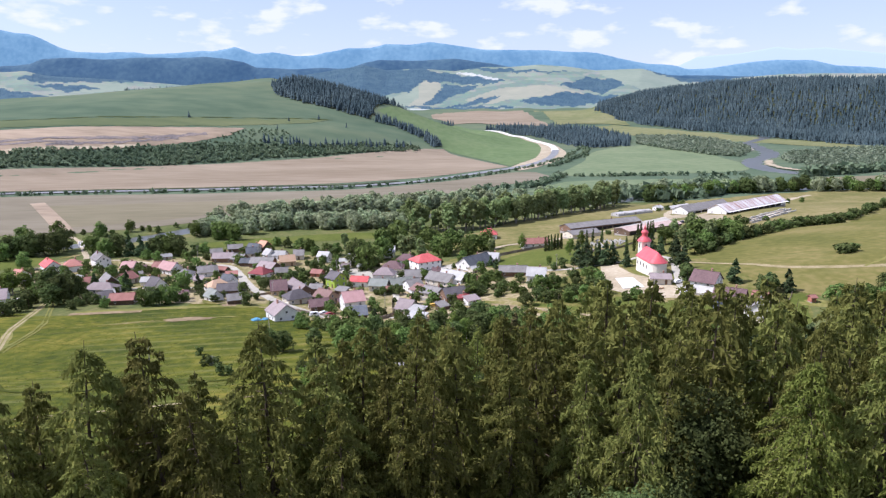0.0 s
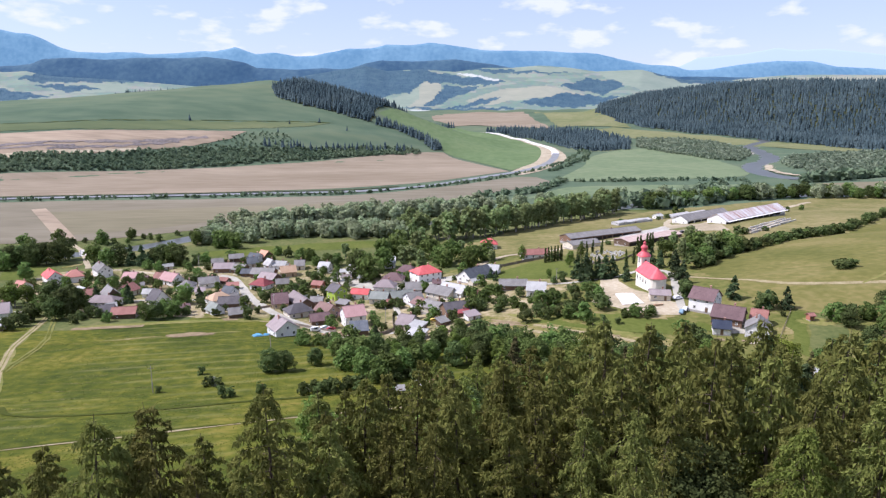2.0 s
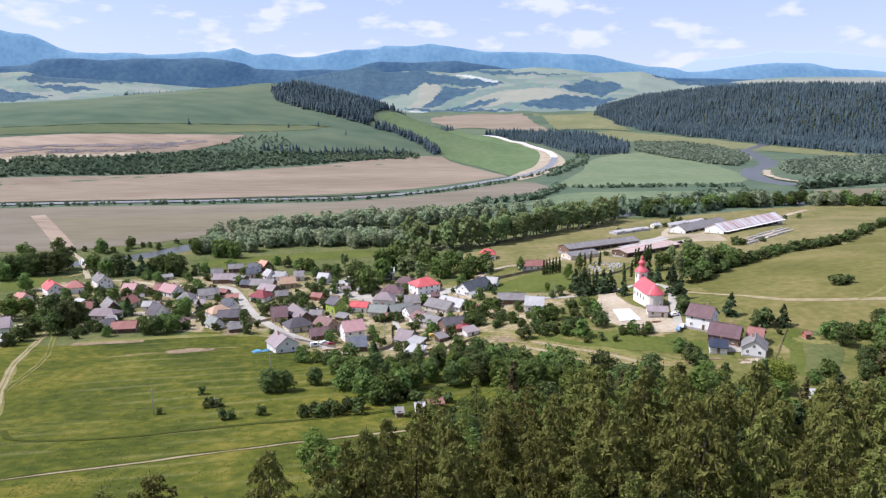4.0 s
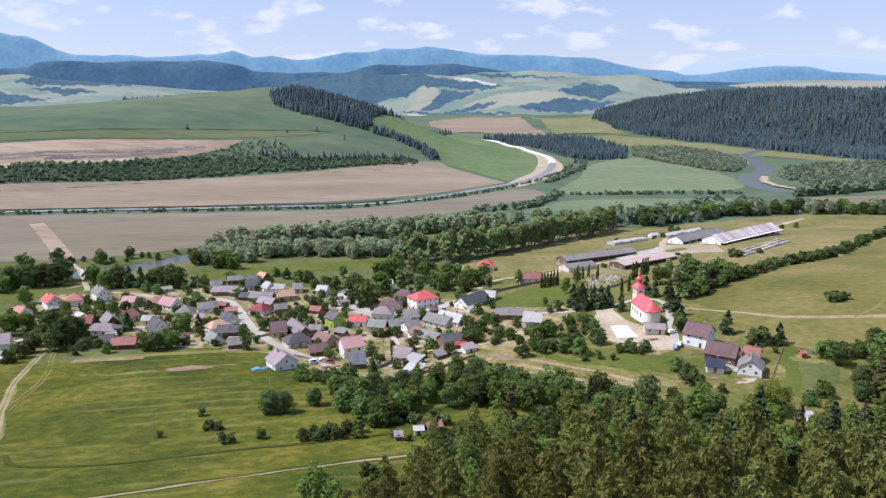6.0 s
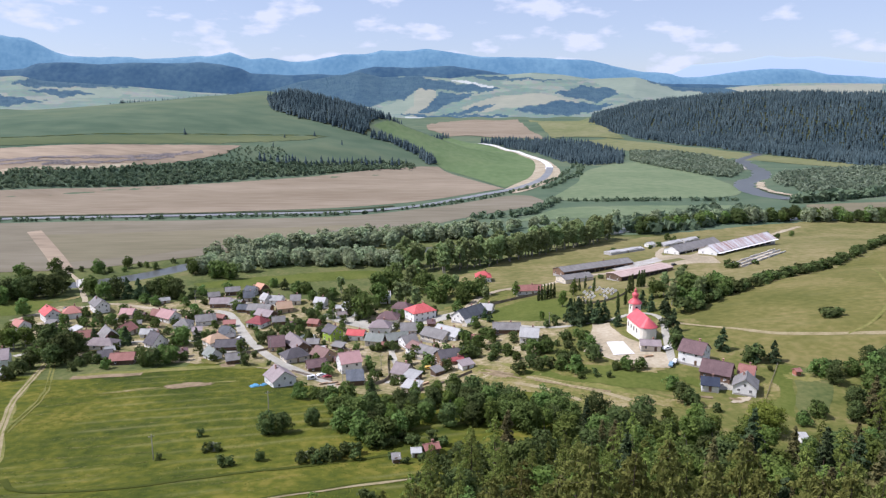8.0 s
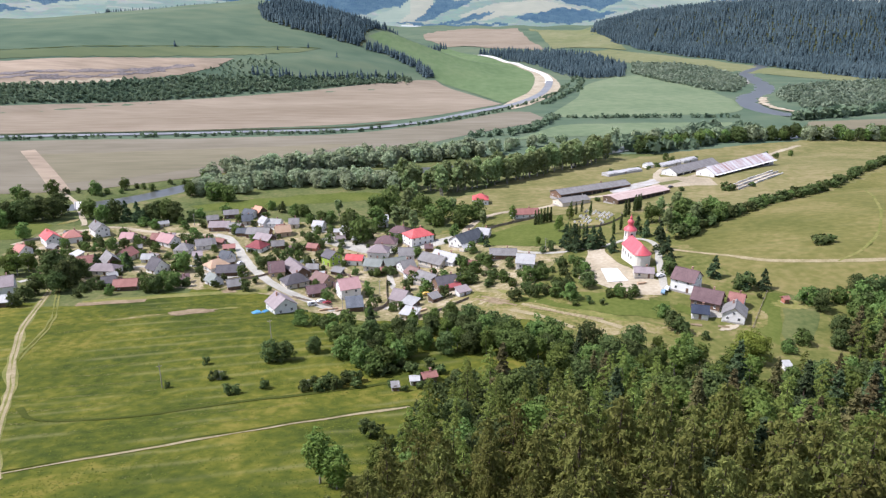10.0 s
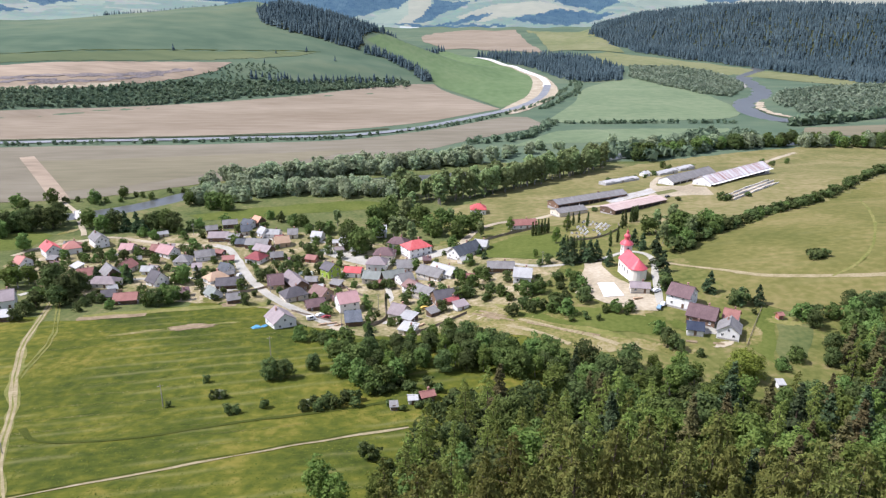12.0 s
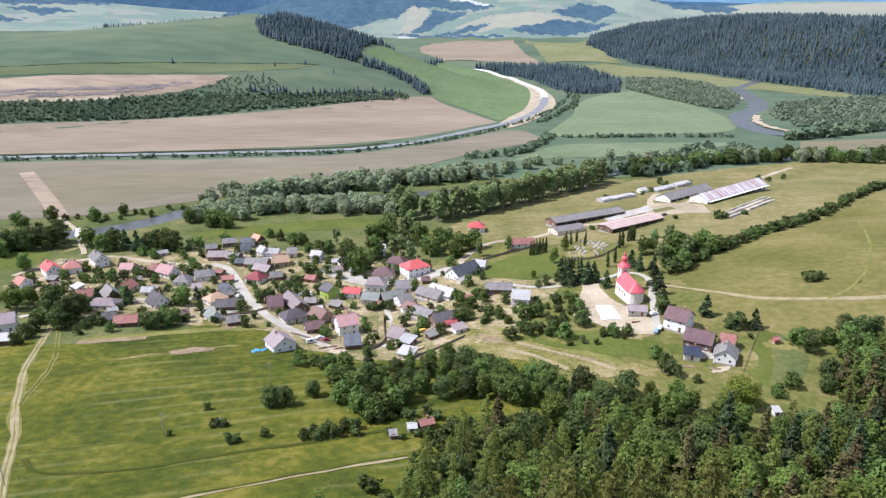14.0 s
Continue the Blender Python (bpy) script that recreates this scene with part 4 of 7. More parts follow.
def larch(seed, tall, radius, boughs, strands, length, wide, bare=0.08, droop=0.3):
    """Trunk and crown of a larch: single long boughs with gaps between them, each hung with thin drooping twigs."""
    r = np.random.default_rng(seed)
    lean = r.normal(size=2) * 0.02 * tall
    ts = np.linspace(0, 1, 7)
    stem = np.stack([lean[0] * ts**2, lean[1] * ts**2, tall * ts], 1)
    limbs = [tube(stem, 0.0135 * tall * (1 - 0.95 * ts), 6)]
    tops, ways, longs = [], [], []
    up = np.array([0, 0, 1.0])
    for b in range(boughs):
        t = bare + (0.985 - bare) * (max(b + r.uniform(-0.5, 0.5), 0.0) / boughs) ** 0.88
        t = min(max(t, bare), 0.985)
        reach = max(radius * ((1 - t) / (1 - bare)) ** 0.66 * r.uniform(0.5, 1.2), 0.4)
        az = b * 2.39996 + r.normal() * 0.35
        end, side = np.array([math.cos(az), math.sin(az), 0]), np.array([-math.sin(az), math.cos(az), 0])
        start = np.array([lean[0] * t**2, lean[1] * t**2, tall * t])
        lift = 0.22 + 0.3 * t
        path = lambda k: start + end * (reach * k)[:, None] + up * (lift * reach * k - (droop + lift) * reach * k**2)[:, None]
        if reach > 1.6:
            ks = np.array([0.0, 0.5, 1.0])
            limbs.append(tube(path(ks), 0.02 * (1 - 0.8 * ks) * (1 + 0.5 * reach), 3))
        n = int(strands * (0.3 + reach / radius))
        k = r.uniform(0.08, 1.0, n) ** 0.7
        spot = path(k) + side * (r.normal(size=n) * (0.07 * reach + 0.16) * (1.25 - 0.6 * k))[:, None] + up * (r.normal(size=n) * 0.07)[:, None]
        tops.append(spot)
        ways.append(np.tile(end, (n, 1)))
        longs.append(length * r.uniform(0.35, 1.15, n) * (0.5 + 0.5 * reach / radius))
    p, way, hang = np.concatenate(tops), np.concatenate(ways), np.concatenate(longs)[:, None]
    n = len(p)
    across = unit(r.normal(size=(n, 3)) * np.array([1, 1, 0.45]))
    w = wide * r.uniform(0.6, 1.4, (n, 1))
    tip = p - up * hang + way * hang * r.uniform(0.0, 0.5, (n, 1)) + r.normal(size=(n, 3)) * 0.1
    flat_ = r.uniform(size=(n, 1)) < 0.3
    tip = np.where(flat_, p + unit(way + 0.6 * r.normal(size=(n, 3))) * hang * 0.7, tip)
    return joined(limbs), (np.stack([p - across * w, p + across * w, tip], 1).reshape(-1, 3), np.arange(3 * n).reshape(-1, 3))


def broadleaf(seed, tall, wide, clumps, sprays, size, bare=0.22, lobes=0.34, squash=1.0):
    """Trunk with limbs and a crown of many clumps of leaves, uneven in outline."""
    r = np.random.default_rng(seed)
    ts = np.linspace(0, 1, 5)
    bend = r.normal(size=2) * 0.04 * tall
    stem = np.stack([bend[0] * ts, bend[1] * ts, 0.72 * tall * ts], 1)
    limbs = [tube(stem, 0.022 * tall * (1 - 0.75 * ts), 6)]
    cent, face = [], []
    middle = np.array([0, 0, tall * (bare + 1) / 2])
    half = np.array([wide / 2, wide / 2, tall * (1 - bare) / 2 * squash])
    for c in range(clumps):
        way = unit(r.normal(size=3) + np.array([0, 0, 0.25]))
        far = r.uniform(0.35, 1.0) ** 0.6 * (1 + 0.16 * r.normal())
        spot = middle + way * half * far * 0.82
        spot[2] = max(spot[2], 0.06 * tall)
        rad = lobes * wide / 2 * r.uniform(0.65, 1.25)
        if c % 5 == 0:
            foot = stem[r.integers(2, 4)]
            limbs.append(tube(np.stack([foot, (foot + spot) / 2 + r.normal(size=3) * 0.1, spot]), 0.008 * tall * np.array([1, 0.7, 0.3]), 3))
        d = unit(r.normal(size=(sprays, 3)) + way * 0.55 + np.array([0, 0, 0.3]))
        pos = spot + d * rad * r.uniform(0.55, 1.12, (sprays, 1)) * np.array([1.1, 1.1, 0.8])
        cent.append(pos)
        face.append(d + 0.35 * way)
    return joined(limbs), leaves(np.concatenate(cent), np.concatenate(face), size, 0.55, r, slim=0.8)


# near larches: backlit shade is mixed into the olive; the lower wood's is lighter
LARCH_LEAF = material("larch_needles", [(0.108, 0.12, 0.031), (0.164, 0.168, 0.044), (0.225, 0.218, 0.061)], (0.25, 1.4), 0.75, island=0.1, each=0.3, leaf=0.36)
LIGHT_LARCH_LEAF = material("light_larch_needles", [(0.138, 0.18, 0.04), (0.205, 0.245, 0.058), (0.275, 0.305, 0.08)], (0.25, 1.4), 0.75, island=0.1, each=0.4, leaf=0.36)
YOUNG_LARCH_LEAF = material("young_larch_needles", [(0.114, 0.134, 0.028), (0.168, 0.183, 0.04), (0.222, 0.226, 0.055)], (0.25, 1.4), 0.75, island=0.1, each=0.1, leaf=0.36)
SPRUCE_LEAF = material("spruce_needles", [(0.045, 0.07, 0.034), (0.07, 0.1, 0.044), (0.1, 0.135, 0.058)], (0.3, 1.6), 0.75, island=0.13, each=0.32, leaf=0.15)
CONE_LEAF = material("spruce_with_cones", [(0.07, 0.07, 0.03), (0.106, 0.094, 0.04), (0.145, 0.116, 0.052)], (0.3, 1.6), 0.75, island=0.13, each=0.2, leaf=0.15)
LEAF = material("broad_leaves", [(0.085, 0.13, 0.034), (0.132, 0.186, 0.05), (0.19, 0.245, 0.072)], (0.2, 1.2), 0.65, island=0.13, each=0.32, leaf=0.36)
BRIGHT_LEAF = material("bright_leaves", [(0.094, 0.136, 0.03), (0.14, 0.186, 0.042), (0.19, 0.23, 0.055)], (0.2, 1.2), 0.65, island=0.13, each=0.28, leaf=0.36)
WILLOW_LEAF = material("willow_leaves", [(0.235, 0.285, 0.16), (0.33, 0.38, 0.225), (0.42, 0.46, 0.295)], (0.12, 0.8), 0.7, island=0.13, each=0.2, leaf=0.36)
DARK_LEAF = material("dark_leaves", [(0.068, 0.094, 0.033), (0.102, 0.131, 0.043), (0.14, 0.164, 0.057)], (0.15, 0.9), 0.7, island=0.13, each=0.32, leaf=0.36)


def kind_of(name, built, leaf, bark, label):
    trunk, crown = built
    a, b = mesh(name + "_trunk", *trunk, True), mesh(name + "_crown", *crown)
    a.materials.append(bark)
    b.materials.append(leaf)
    return name, a, b, label


POPLAR_LEAF = material("poplar_leaves", [(0.165, 0.215, 0.085), (0.24, 0.295, 0.12), (0.315, 0.365, 0.165)], (0.12, 0.8), 0.7, island=0.3, each=0.22, leaf=0.45)
LARCHES = [kind_of("larch_tree", larch(20 + n, 22, 6.4 + 0.3 * n, 58, 68, 1.3, 0.2, 0.08, 0.22 + 0.04 * n), LARCH_LEAF, BARK, "tall larch with drooping olive green boughs") for n in range(5)]
NEAR_LARCHES = [kind_of("larch_tree", larch(24 + n, 22, 5.8 + 0.4 * n, 66, 150, 1.0, 0.12, 0.06, 0.2 + 0.05 * n), LARCH_LEAF, BARK, "tall larch with drooping olive green boughs") for n in range(4)]
NEAR_LEAFY = [kind_of("maple_tree", broadleaf(65, 13, 10, 110, 110, 0.15, -0.06, 0.32), DARK_LEAF, BARK, "broad leafy tree with a dense green crown")]
NEAR_BIRCH = [kind_of("larch_tree", larch(66, 22, 7.6, 130, 150, 0.85, 0.11, 0.03), YOUNG_LARCH_LEAF, BARK, "young larch with light green hanging twigs")]
LIGHT_LARCHES = [kind_of("larch_tree", larch(30 + n, 18, 4.6 + 0.3 * n, 46, 52, 1.0, 0.2, 0.06), LIGHT_LARCH_LEAF, BARK, "larch with light olive green boughs") for n in range(4)]
SPRUCES = [kind_of("spruce_tree", conifer(40 + n, 20, 0.21, 90, 32, 0.46, 0.42, 0.06, 0.2, ragged=0.15), SPRUCE_LEAF, BARK, "dark conical spruce with dense boughs") for n in range(3)]
CONED = [kind_of("spruce_tree", conifer(50 + n, 19, 0.2, 84, 32, 0.46, 0.42, 0.06, 0.25, ragged=0.2), CONE_LEAF, BARK, "spruce brown with hanging cones") for n in range(2)]
BIRCHES = [kind_of("birch_tree", broadleaf(60 + n, 15, 7.0, 62, 44, 0.29, 0.02, 0.38), BRIGHT_LEAF, PALE_BARK, "slender birch with light green leaves") for n in range(4)]
YELLOW_LEAF = material("yellow_green_leaves", [(0.13, 0.168, 0.028), (0.185, 0.222, 0.038), (0.24, 0.275, 0.052)], (0.2, 1.2), 0.65, island=0.13, leaf=0.36)
YELLOW = [kind_of("maple_tree", broadleaf(68, 13, 12, 80, 60, 0.3, -0.08, 0.34), YELLOW_LEAF, BARK, "broad yellow green leafy tree at the wood's edge")]
FAR_LINDENS = [kind_of("broadleaf_tree" if n % 2 else "maple_tree", broadleaf(75 + n, 13, 10, 36, 26, 0.6, -0.1, 0.42), LEAF, BARK, "broad leafy tree with a dense green crown") for n in range(5)]
LINDENS = [kind_of("broadleaf_tree" if n % 2 else "maple_tree", broadleaf(70 + n, 13, 10, 62, 44, 0.36, -0.06, 0.34), LEAF, BARK, "broad leafy tree with a dense green crown") for n in range(5)]
DARK_TREES = [kind_of("broadleaf_tree", broadleaf(170 + n, 13, 10, 60, 40, 0.38, -0.08, 0.36), DARK_LEAF, BARK, "dense dark green leafy tree") for n in range(3)]
SMALL = [kind_of("garden_tree", broadleaf(80 + n, 8, 7.4, 24, 26, 0.5, -0.2, 0.44), LEAF, BARK, "garden tree with a rounded uneven green crown") for n in range(5)]
SMALL += [kind_of("garden_tree", broadleaf(86 + n, 8, 7.0, 24, 26, 0.46, -0.2, 0.42), DARK_LEAF, BARK, "garden tree with a dark green crown") for n in range(4)]
FRUIT = [kind_of("fruit_tree", broadleaf(90 + n, 5, 4.6, 18, 22, 0.4, -0.15, 0.4), DARK_LEAF, BARK, "small dark green fruit tree") for n in range(3)]
POPLARS = [kind_of("poplar_tree", broadleaf(100 + n, 21, 8.0, 52, 26, 0.72, 0.06, 0.38), POPLAR_LEAF, PALE_BARK, "tall poplar on the river bank") for n in range(4)]
WILLOWS = [kind_of("willow_tree", broadleaf(110 + n, 15, 13, 46, 26, 0.8, -0.12, 0.36), WILLOW_LEAF, BARK, "grey green willow by the river") for n in range(4)]
BUSHES = [kind_of("bush", broadleaf(120 + n, 3.4, 4.4, 16, 18, 0.42, 0.0, 0.42), DARK_LEAF, BARK, "dense rounded green bush") for n in range(4)]
COLUMNS = [kind_of("thuja_tree", conifer(130 + n, 8, 0.13, 70, 11, 0.34, -0.7, 0.02, 0.0, ragged=0.1), DARK_LEAF, BARK, "narrow dark columnar thuja") for n in range(2)]
FIRS = [kind_of("spruce_tree", conifer(140 + n, 11, 0.38, 60, 32, 0.5, 0.35, 0.04, 0.15, ragged=0.12), SPRUCE_LEAF, BARK, "garden spruce with a full dark cone") for n in range(2)]


BLOSSOM = material("white_blossom", [(0.16, 0.2, 0.09), (0.34, 0.36, 0.24), (0.6, 0.6, 0.48)], (0.6, 2.5), 0.8, island=0.3, leaf=0.4)
FLOWERING = [kind_of("bush", broadleaf(150, 3.4, 4.4, 22, 26, 0.34, -0.15, 0.4), BLOSSOM, BARK, "elder bush with white blossom")]


def plant(kinds, x, y, scale=1.0, group="", label="", stout=1.0, sink=0.15):
    """One tree of a kind at a place on the ground."""
    name, trunk, crown, usual = kinds[int(rng.integers(len(kinds)))]
    root = thing(name, label or usual, "bush" if name == "bush" else "tree", 0, 0, 0, group=group)
    root.matrix_basis = pose(x, y, at(x, y) - sink, 0, 0, float(rng.uniform(0, 360))) @ Matrix.Diagonal((scale * stout, scale * stout, scale, 1))
    part("trunk", trunk, None, root)
    part("crown", crown, None, root)
    return root


def scatter(ring, gap, tries, seed, keep=None):
    """Places in a ring, none nearer to another than gap."""
    r = np.random.default_rng(seed)
    xs, ys = [p[0] for p in ring], [p[1] for p in ring]
    found = []
    for _ in range(tries):
        x, y = r.uniform(min(xs), max(xs)), r.uniform(min(ys), max(ys))
        if bool(inside(x, y, ring)) and all((x - a) ** 2 + (y - b) ** 2 > gap * gap for a, b in found) and (keep is None or keep(x, y)):
            found.append((x, y))
    return found


# the near wood: larches on the upper slope, birches, broadleaves and spruces below
for x, y, s in [(-31, 58, 1.16), (-25, 60, 1.17), (-16.5, 66, 1.2), (-38, 55, 1.04), (-9, 84, 1.12), (10, 93, 1.15), (-13, 76, 1.08), (2, 78, 1.05), (18, 80, 1.08), (28, 86, 1.12), (-20.5, 58, 0.98), (-34, 53, 0.9), (-28, 54, 0.86), (-12, 70, 1.02), (-36, 60, 0.95), (-42, 57, 0.9), (-18, 60, 0.93), (-23, 66, 0.98), (-29, 64, 1.0), (-46, 62, 0.92), (-40, 66, 0.94), (-33, 70, 0.95), (-9, 64, 0.86), (-3, 68, 0.9)]:
    plant(NEAR_LARCHES, x, y, s * 1.04, "trees of the near wood", stout=1.12)
plant(NEAR_LEAFY, 31, 75, 1.4, "trees of the near wood", "dark glossy leafy tree among the larches")
for x, y, s in [(14, 57, 0.82), (19, 58, 0.86), (9, 58, 0.7), (-16, 54, 0.6), (24, 62, 0.8)]:
    plant(NEAR_LEAFY, x, y, s, "trees of the near wood", "young leafy tree under the larches")
plant(NEAR_BIRCH, 38.5, 64, 1.04, "trees of the near wood", stout=1.1)
plant(NEAR_BIRCH, 46, 60, 0.62, "trees of the near wood")
larch_ring = [(-22, 70), (70, 62), (95, 84), (60, 112), (5, 112), (-12, 92)]
for x, y in scatter(larch_ring, 6.6, 900, 3):
    if math.hypot(x - 35, y - 68) < 7:
        continue
    if rng.uniform() < 0.06:
        plant(SPRUCES, x, y, rng.uniform(0.95, 1.15), "trees of the near wood")
    else:
        plant(NEAR_LARCHES if y < 76 else LARCHES, x, y, rng.uniform(1.06, 1.22) * (1 if y > 76 else 0.88) * (1.17 if x > 18 else 1.0), "trees of the near wood")
low_ring = [(-9, 112), (95, 92), (160, 110), (230, 150), (225, 215), (190, 240), (166, 228), (146, 208), (134, 190), (112, 186), (96, 198), (70, 204), (46, 197), (32, 188), (14, 188), (7, 177), (2, 166), (-4, 142)]
for x, y in scatter(low_ring, 6.1, 2400, 4):
    pick, east, edge = rng.uniform(), float(smooth(30, 100, x)), float(smooth(172, 192, y) * smooth(115, 90, x) * smooth(28, 45, x))
    size = rng.uniform(0.72, 1.28) * (0.82 + 0.2 * smooth(210, 130, y))
    if pick < (0.05 + 0.36 * east) * (1 - 0.8 * edge):
        plant(CONED if pick < 0.02 + 0.22 * east else SPRUCES, x, y, size * 0.92, "trees of the near wood", stout=1.15)
    elif pick < (0.82 - 0.24 * east) * (1 - 0.85 * edge):
        plant(LIGHT_LARCHES, x, y, size * 0.9, "trees of the near wood", stout=1.1)
    elif pick < 0.86 - 0.44 * edge:
        plant(BIRCHES, x, y, size, "trees of the near wood", stout=1.1)
    else:
        plant(DARK_TREES if rng.uniform() < 0.4 else LINDENS, x, y, size * 0.95, "trees of the near wood")
belt_ring = [(-34, 232), (-22, 218), (-4, 217), (8, 217), (26, 213), (40, 206), (48, 203), (75, 203), (98, 194), (88, 208), (60, 216), (40, 226), (22, 240), (6, 252), (-4, 246), (-20, 240)]
for x, y in scatter(belt_ring, 5.2, 1500, 5):
    pick = rng.uniform()
    if pick < 0.05:
        plant(SPRUCES, x, y, rng.uniform(0.5, 0.7), "trees of the lower belt")
    elif pick < 0.3:
        plant(BIRCHES, x, y, rng.uniform(0.55, 0.8), "trees of the lower belt")
    else:
        plant(DARK_TREES if rng.uniform() < 0.55 else LINDENS, x, y, rng.uniform(0.6, 0.92) * (0.78 if x < 5 else 1.0), "trees of the lower belt")
plant(YELLOW, 110.5, 205, 0.9, "trees of the near wood", stout=1.1)
for x, y, s, w in [(-52.3, 214.0, 0.62, 1.1), (-47.8, 214.5, 0.58, 1.1), (-38.8, 222, 0.53, 1.1)]:
    plant(DARK_TREES, x, y, s, "field trees", "round dense dark tree standing in the meadow", stout=w)
for x, y, s in [(-73.9, 212, 0.62), (-67.5, 198.5, 0.66), (-64.5, 199, 0.6), (-80.3, 193, 0.45), (-59.8, 186.5, 0.72), (-57.5, 187.2, 0.66), (-49.8, 191, 0.72), (-14, 153, 1.15), (-9, 146, 0.8)]:
    plant(FRUIT, x, y, s, "field trees", "small tree alone in the meadow")
for x, y, s in [(-66.2, 199.6, 0.75), (-36, 192.5, 0.6), (-21, 243, 0.9), (-12, 232, 0.7)]:
    plant(FLOWERING, x, y, s, "flowering bushes")
for x, y in scatter([(-38, 186), (-18, 192), (-20, 198), (-36, 192)], 3.0, 200, 6):
    plant(FRUIT, x, y, rng.uniform(0.7, 1.0), "orchard trees")
for x, y, s in [(-10.5, 202, 1.0), (-4, 202.5, 1.1), (5.5, 201, 0.9), (8.5, 193, 0.8), (11, 194.6, 0.85), (13.5, 194.8, 0.8), (16.5, 195.4, 0.8), (-14, 200, 1.0), (-17, 204, 1.2), (-7, 206, 0.9), (2, 206, 1.0), (-6, 187.5, 0.6), (-1, 189.5, 0.75), (2.5, 190.5, 0.8), (-10, 191.5, 0.7), (-2, 196, 0.9)]:
    plant(BUSHES, x, y, s, "garden shrubs")
for x, y, s in [(-23, 127, 0.95), (-19, 124, 0.8), (-10, 128, 0.7)]:
    plant(BIRCHES, x, y, s, "trees of the near wood")


def tufts(ring, count, seed, wide, tall, rows=None):
    """Many bent tufts of grass over a ring, in rows where asked."""
    r = np.random.default_rng(seed)
    xs, ys = np.array([q[0] for q in ring]), np.array([q[1] for q in ring])
    x, y = r.uniform(xs.min(), xs.max(), count), r.uniform(ys.min(), ys.max(), count)
    ok = inside(x, y, ring) & ~inside(x, y, WOOD_RING)
    if rows:
        turn, period = rows
        off = -math.sin(radians(turn)) * x + math.cos(radians(turn)) * y + 2.0 * np.sin(0.05 * x) + 1.1 * np.sin(0.13 * y + 0.07 * x)
        near = np.abs((off / period) % 1 - 0.5) * 2
        patchy = np.sin(0.043 * x + 1.1 * np.sin(0.06 * y)) + np.sin(0.091 * x - 0.05 * y + 2.0)
        ok &= r.uniform(size=count) < np.clip((near - 0.78) * 5, 0.002, 1) * np.clip(0.25 + 0.6 * patchy, 0.03, 1)
    else:
        ok &= r.uniform(size=count) < 0.55 + 0.4 * np.sin(0.11 * x + 2 * np.sin(0.07 * y)) * np.sin(0.13 * y)
    x, y = x[ok], y[ok]
    n = len(x)
    a = r.uniform(0, math.pi, n)
    w, h = wide * r.uniform(0.5, 1.4, n), tall * r.uniform(0.5, 1.4, n)
    z = lie(x, y) + 0.05
    way = r.uniform(0, 2 * math.pi, n)
    lean_x, lean_y = 1.4 * w * np.cos(way), 1.4 * w * np.sin(way)
    one = np.stack([x - w * np.cos(a), y - w * np.sin(a), z], 1)
    two = np.stack([x + w * np.cos(a), y + w * np.sin(a), z], 1)
    tip = np.stack([x + lean_x, y + lean_y, z + h], 1)
    return np.stack([one, two, tip], 1).reshape(-1, 3), np.arange(3 * n).reshape(-1, 3)


TUFT = material("grass_tufts", [(0.05, 0.075, 0.012), (0.087, 0.108, 0.016), (0.138, 0.145, 0.025)], (0.05, 0.5), 0.9, island=0.3, shine=0.05)
SEED_HEAD = material("pale_seed_heads", [(0.12, 0.125, 0.04), (0.165, 0.16, 0.06), (0.22, 0.21, 0.095)], (0.05, 0.5), 0.9, island=0.3, shine=0.05)
MEADOW_RING = [(-150, 90), (-60, 70), (-20, 62), (-14, 112), (-8, 140), (4, 172), (8, 205), (-20, 216), (-32, 236), (-60, 268), (-72, 292), (-120, 282), (-158, 272), (-140, 222), (-128, 190), (-108, 150)]
tagged(part("meadow_grass", mesh("meadow_grass", *tufts(MEADOW_RING, 80000, 61, 0.2, 0.1)), TUFT), "tall uneven meadow grass", "grass", kind="stuff")
tagged(part("seed_heads", mesh("seed_heads", *tufts(MEADOW_RING, 420000, 62, 0.14, 0.09, (13, 9.0))), SEED_HEAD), "pale seed heads left in rows in the meadow", "grass", kind="stuff")

# ---- river trees, hedges and far woods ----
bank = along([(-170, 508), (-127, 524), (-63, 536), (-22, 520), (0, 492), (46, 500), (85, 530), (124, 564), (166, 616)], 74)
for n, (x, y) in enumerate(bank):
    for _ in range(3 if x < -22 else 2):
        px, py = x + rng.normal() * 4, y + rng.normal() * 4 + 3
        if from_line(np.array([px]), np.array([py]), RIVER)[0] < 13:
            continue
        if x < -22:
            plant(WILLOWS, px, py + rng.uniform(-2, 12), rng.uniform(0.65, 1.0), "river bank trees")
        else:
            plant(POPLARS, px, py + rng.uniform(-3, 16), rng.uniform(0.85, 1.2), "river bank trees")
for x, y in along([(205, 650), (264, 684), (332, 710), (406, 714), (487, 700), (580, 700), (680, 720)], 74):
    for row in range(2):
        plant(WILLOWS if rng.uniform() < 0.15 else DARK_TREES if rng.uniform() < 0.6 else FAR_LINDENS, x + rng.normal() * 4, y + row * 14 + rng.normal() * 3, rng.uniform(0.8, 1.3), "river bank trees")
for x, y in along([(-420, 400), (-330, 425), (-290, 440), (-262, 452)], 26):
    plant(FAR_LINDENS if rng.uniform() < 0.7 else WILLOWS, x + rng.normal() * 5, y + rng.normal() * 5 - 2, rng.uniform(0.7, 1.15), "river bank trees")
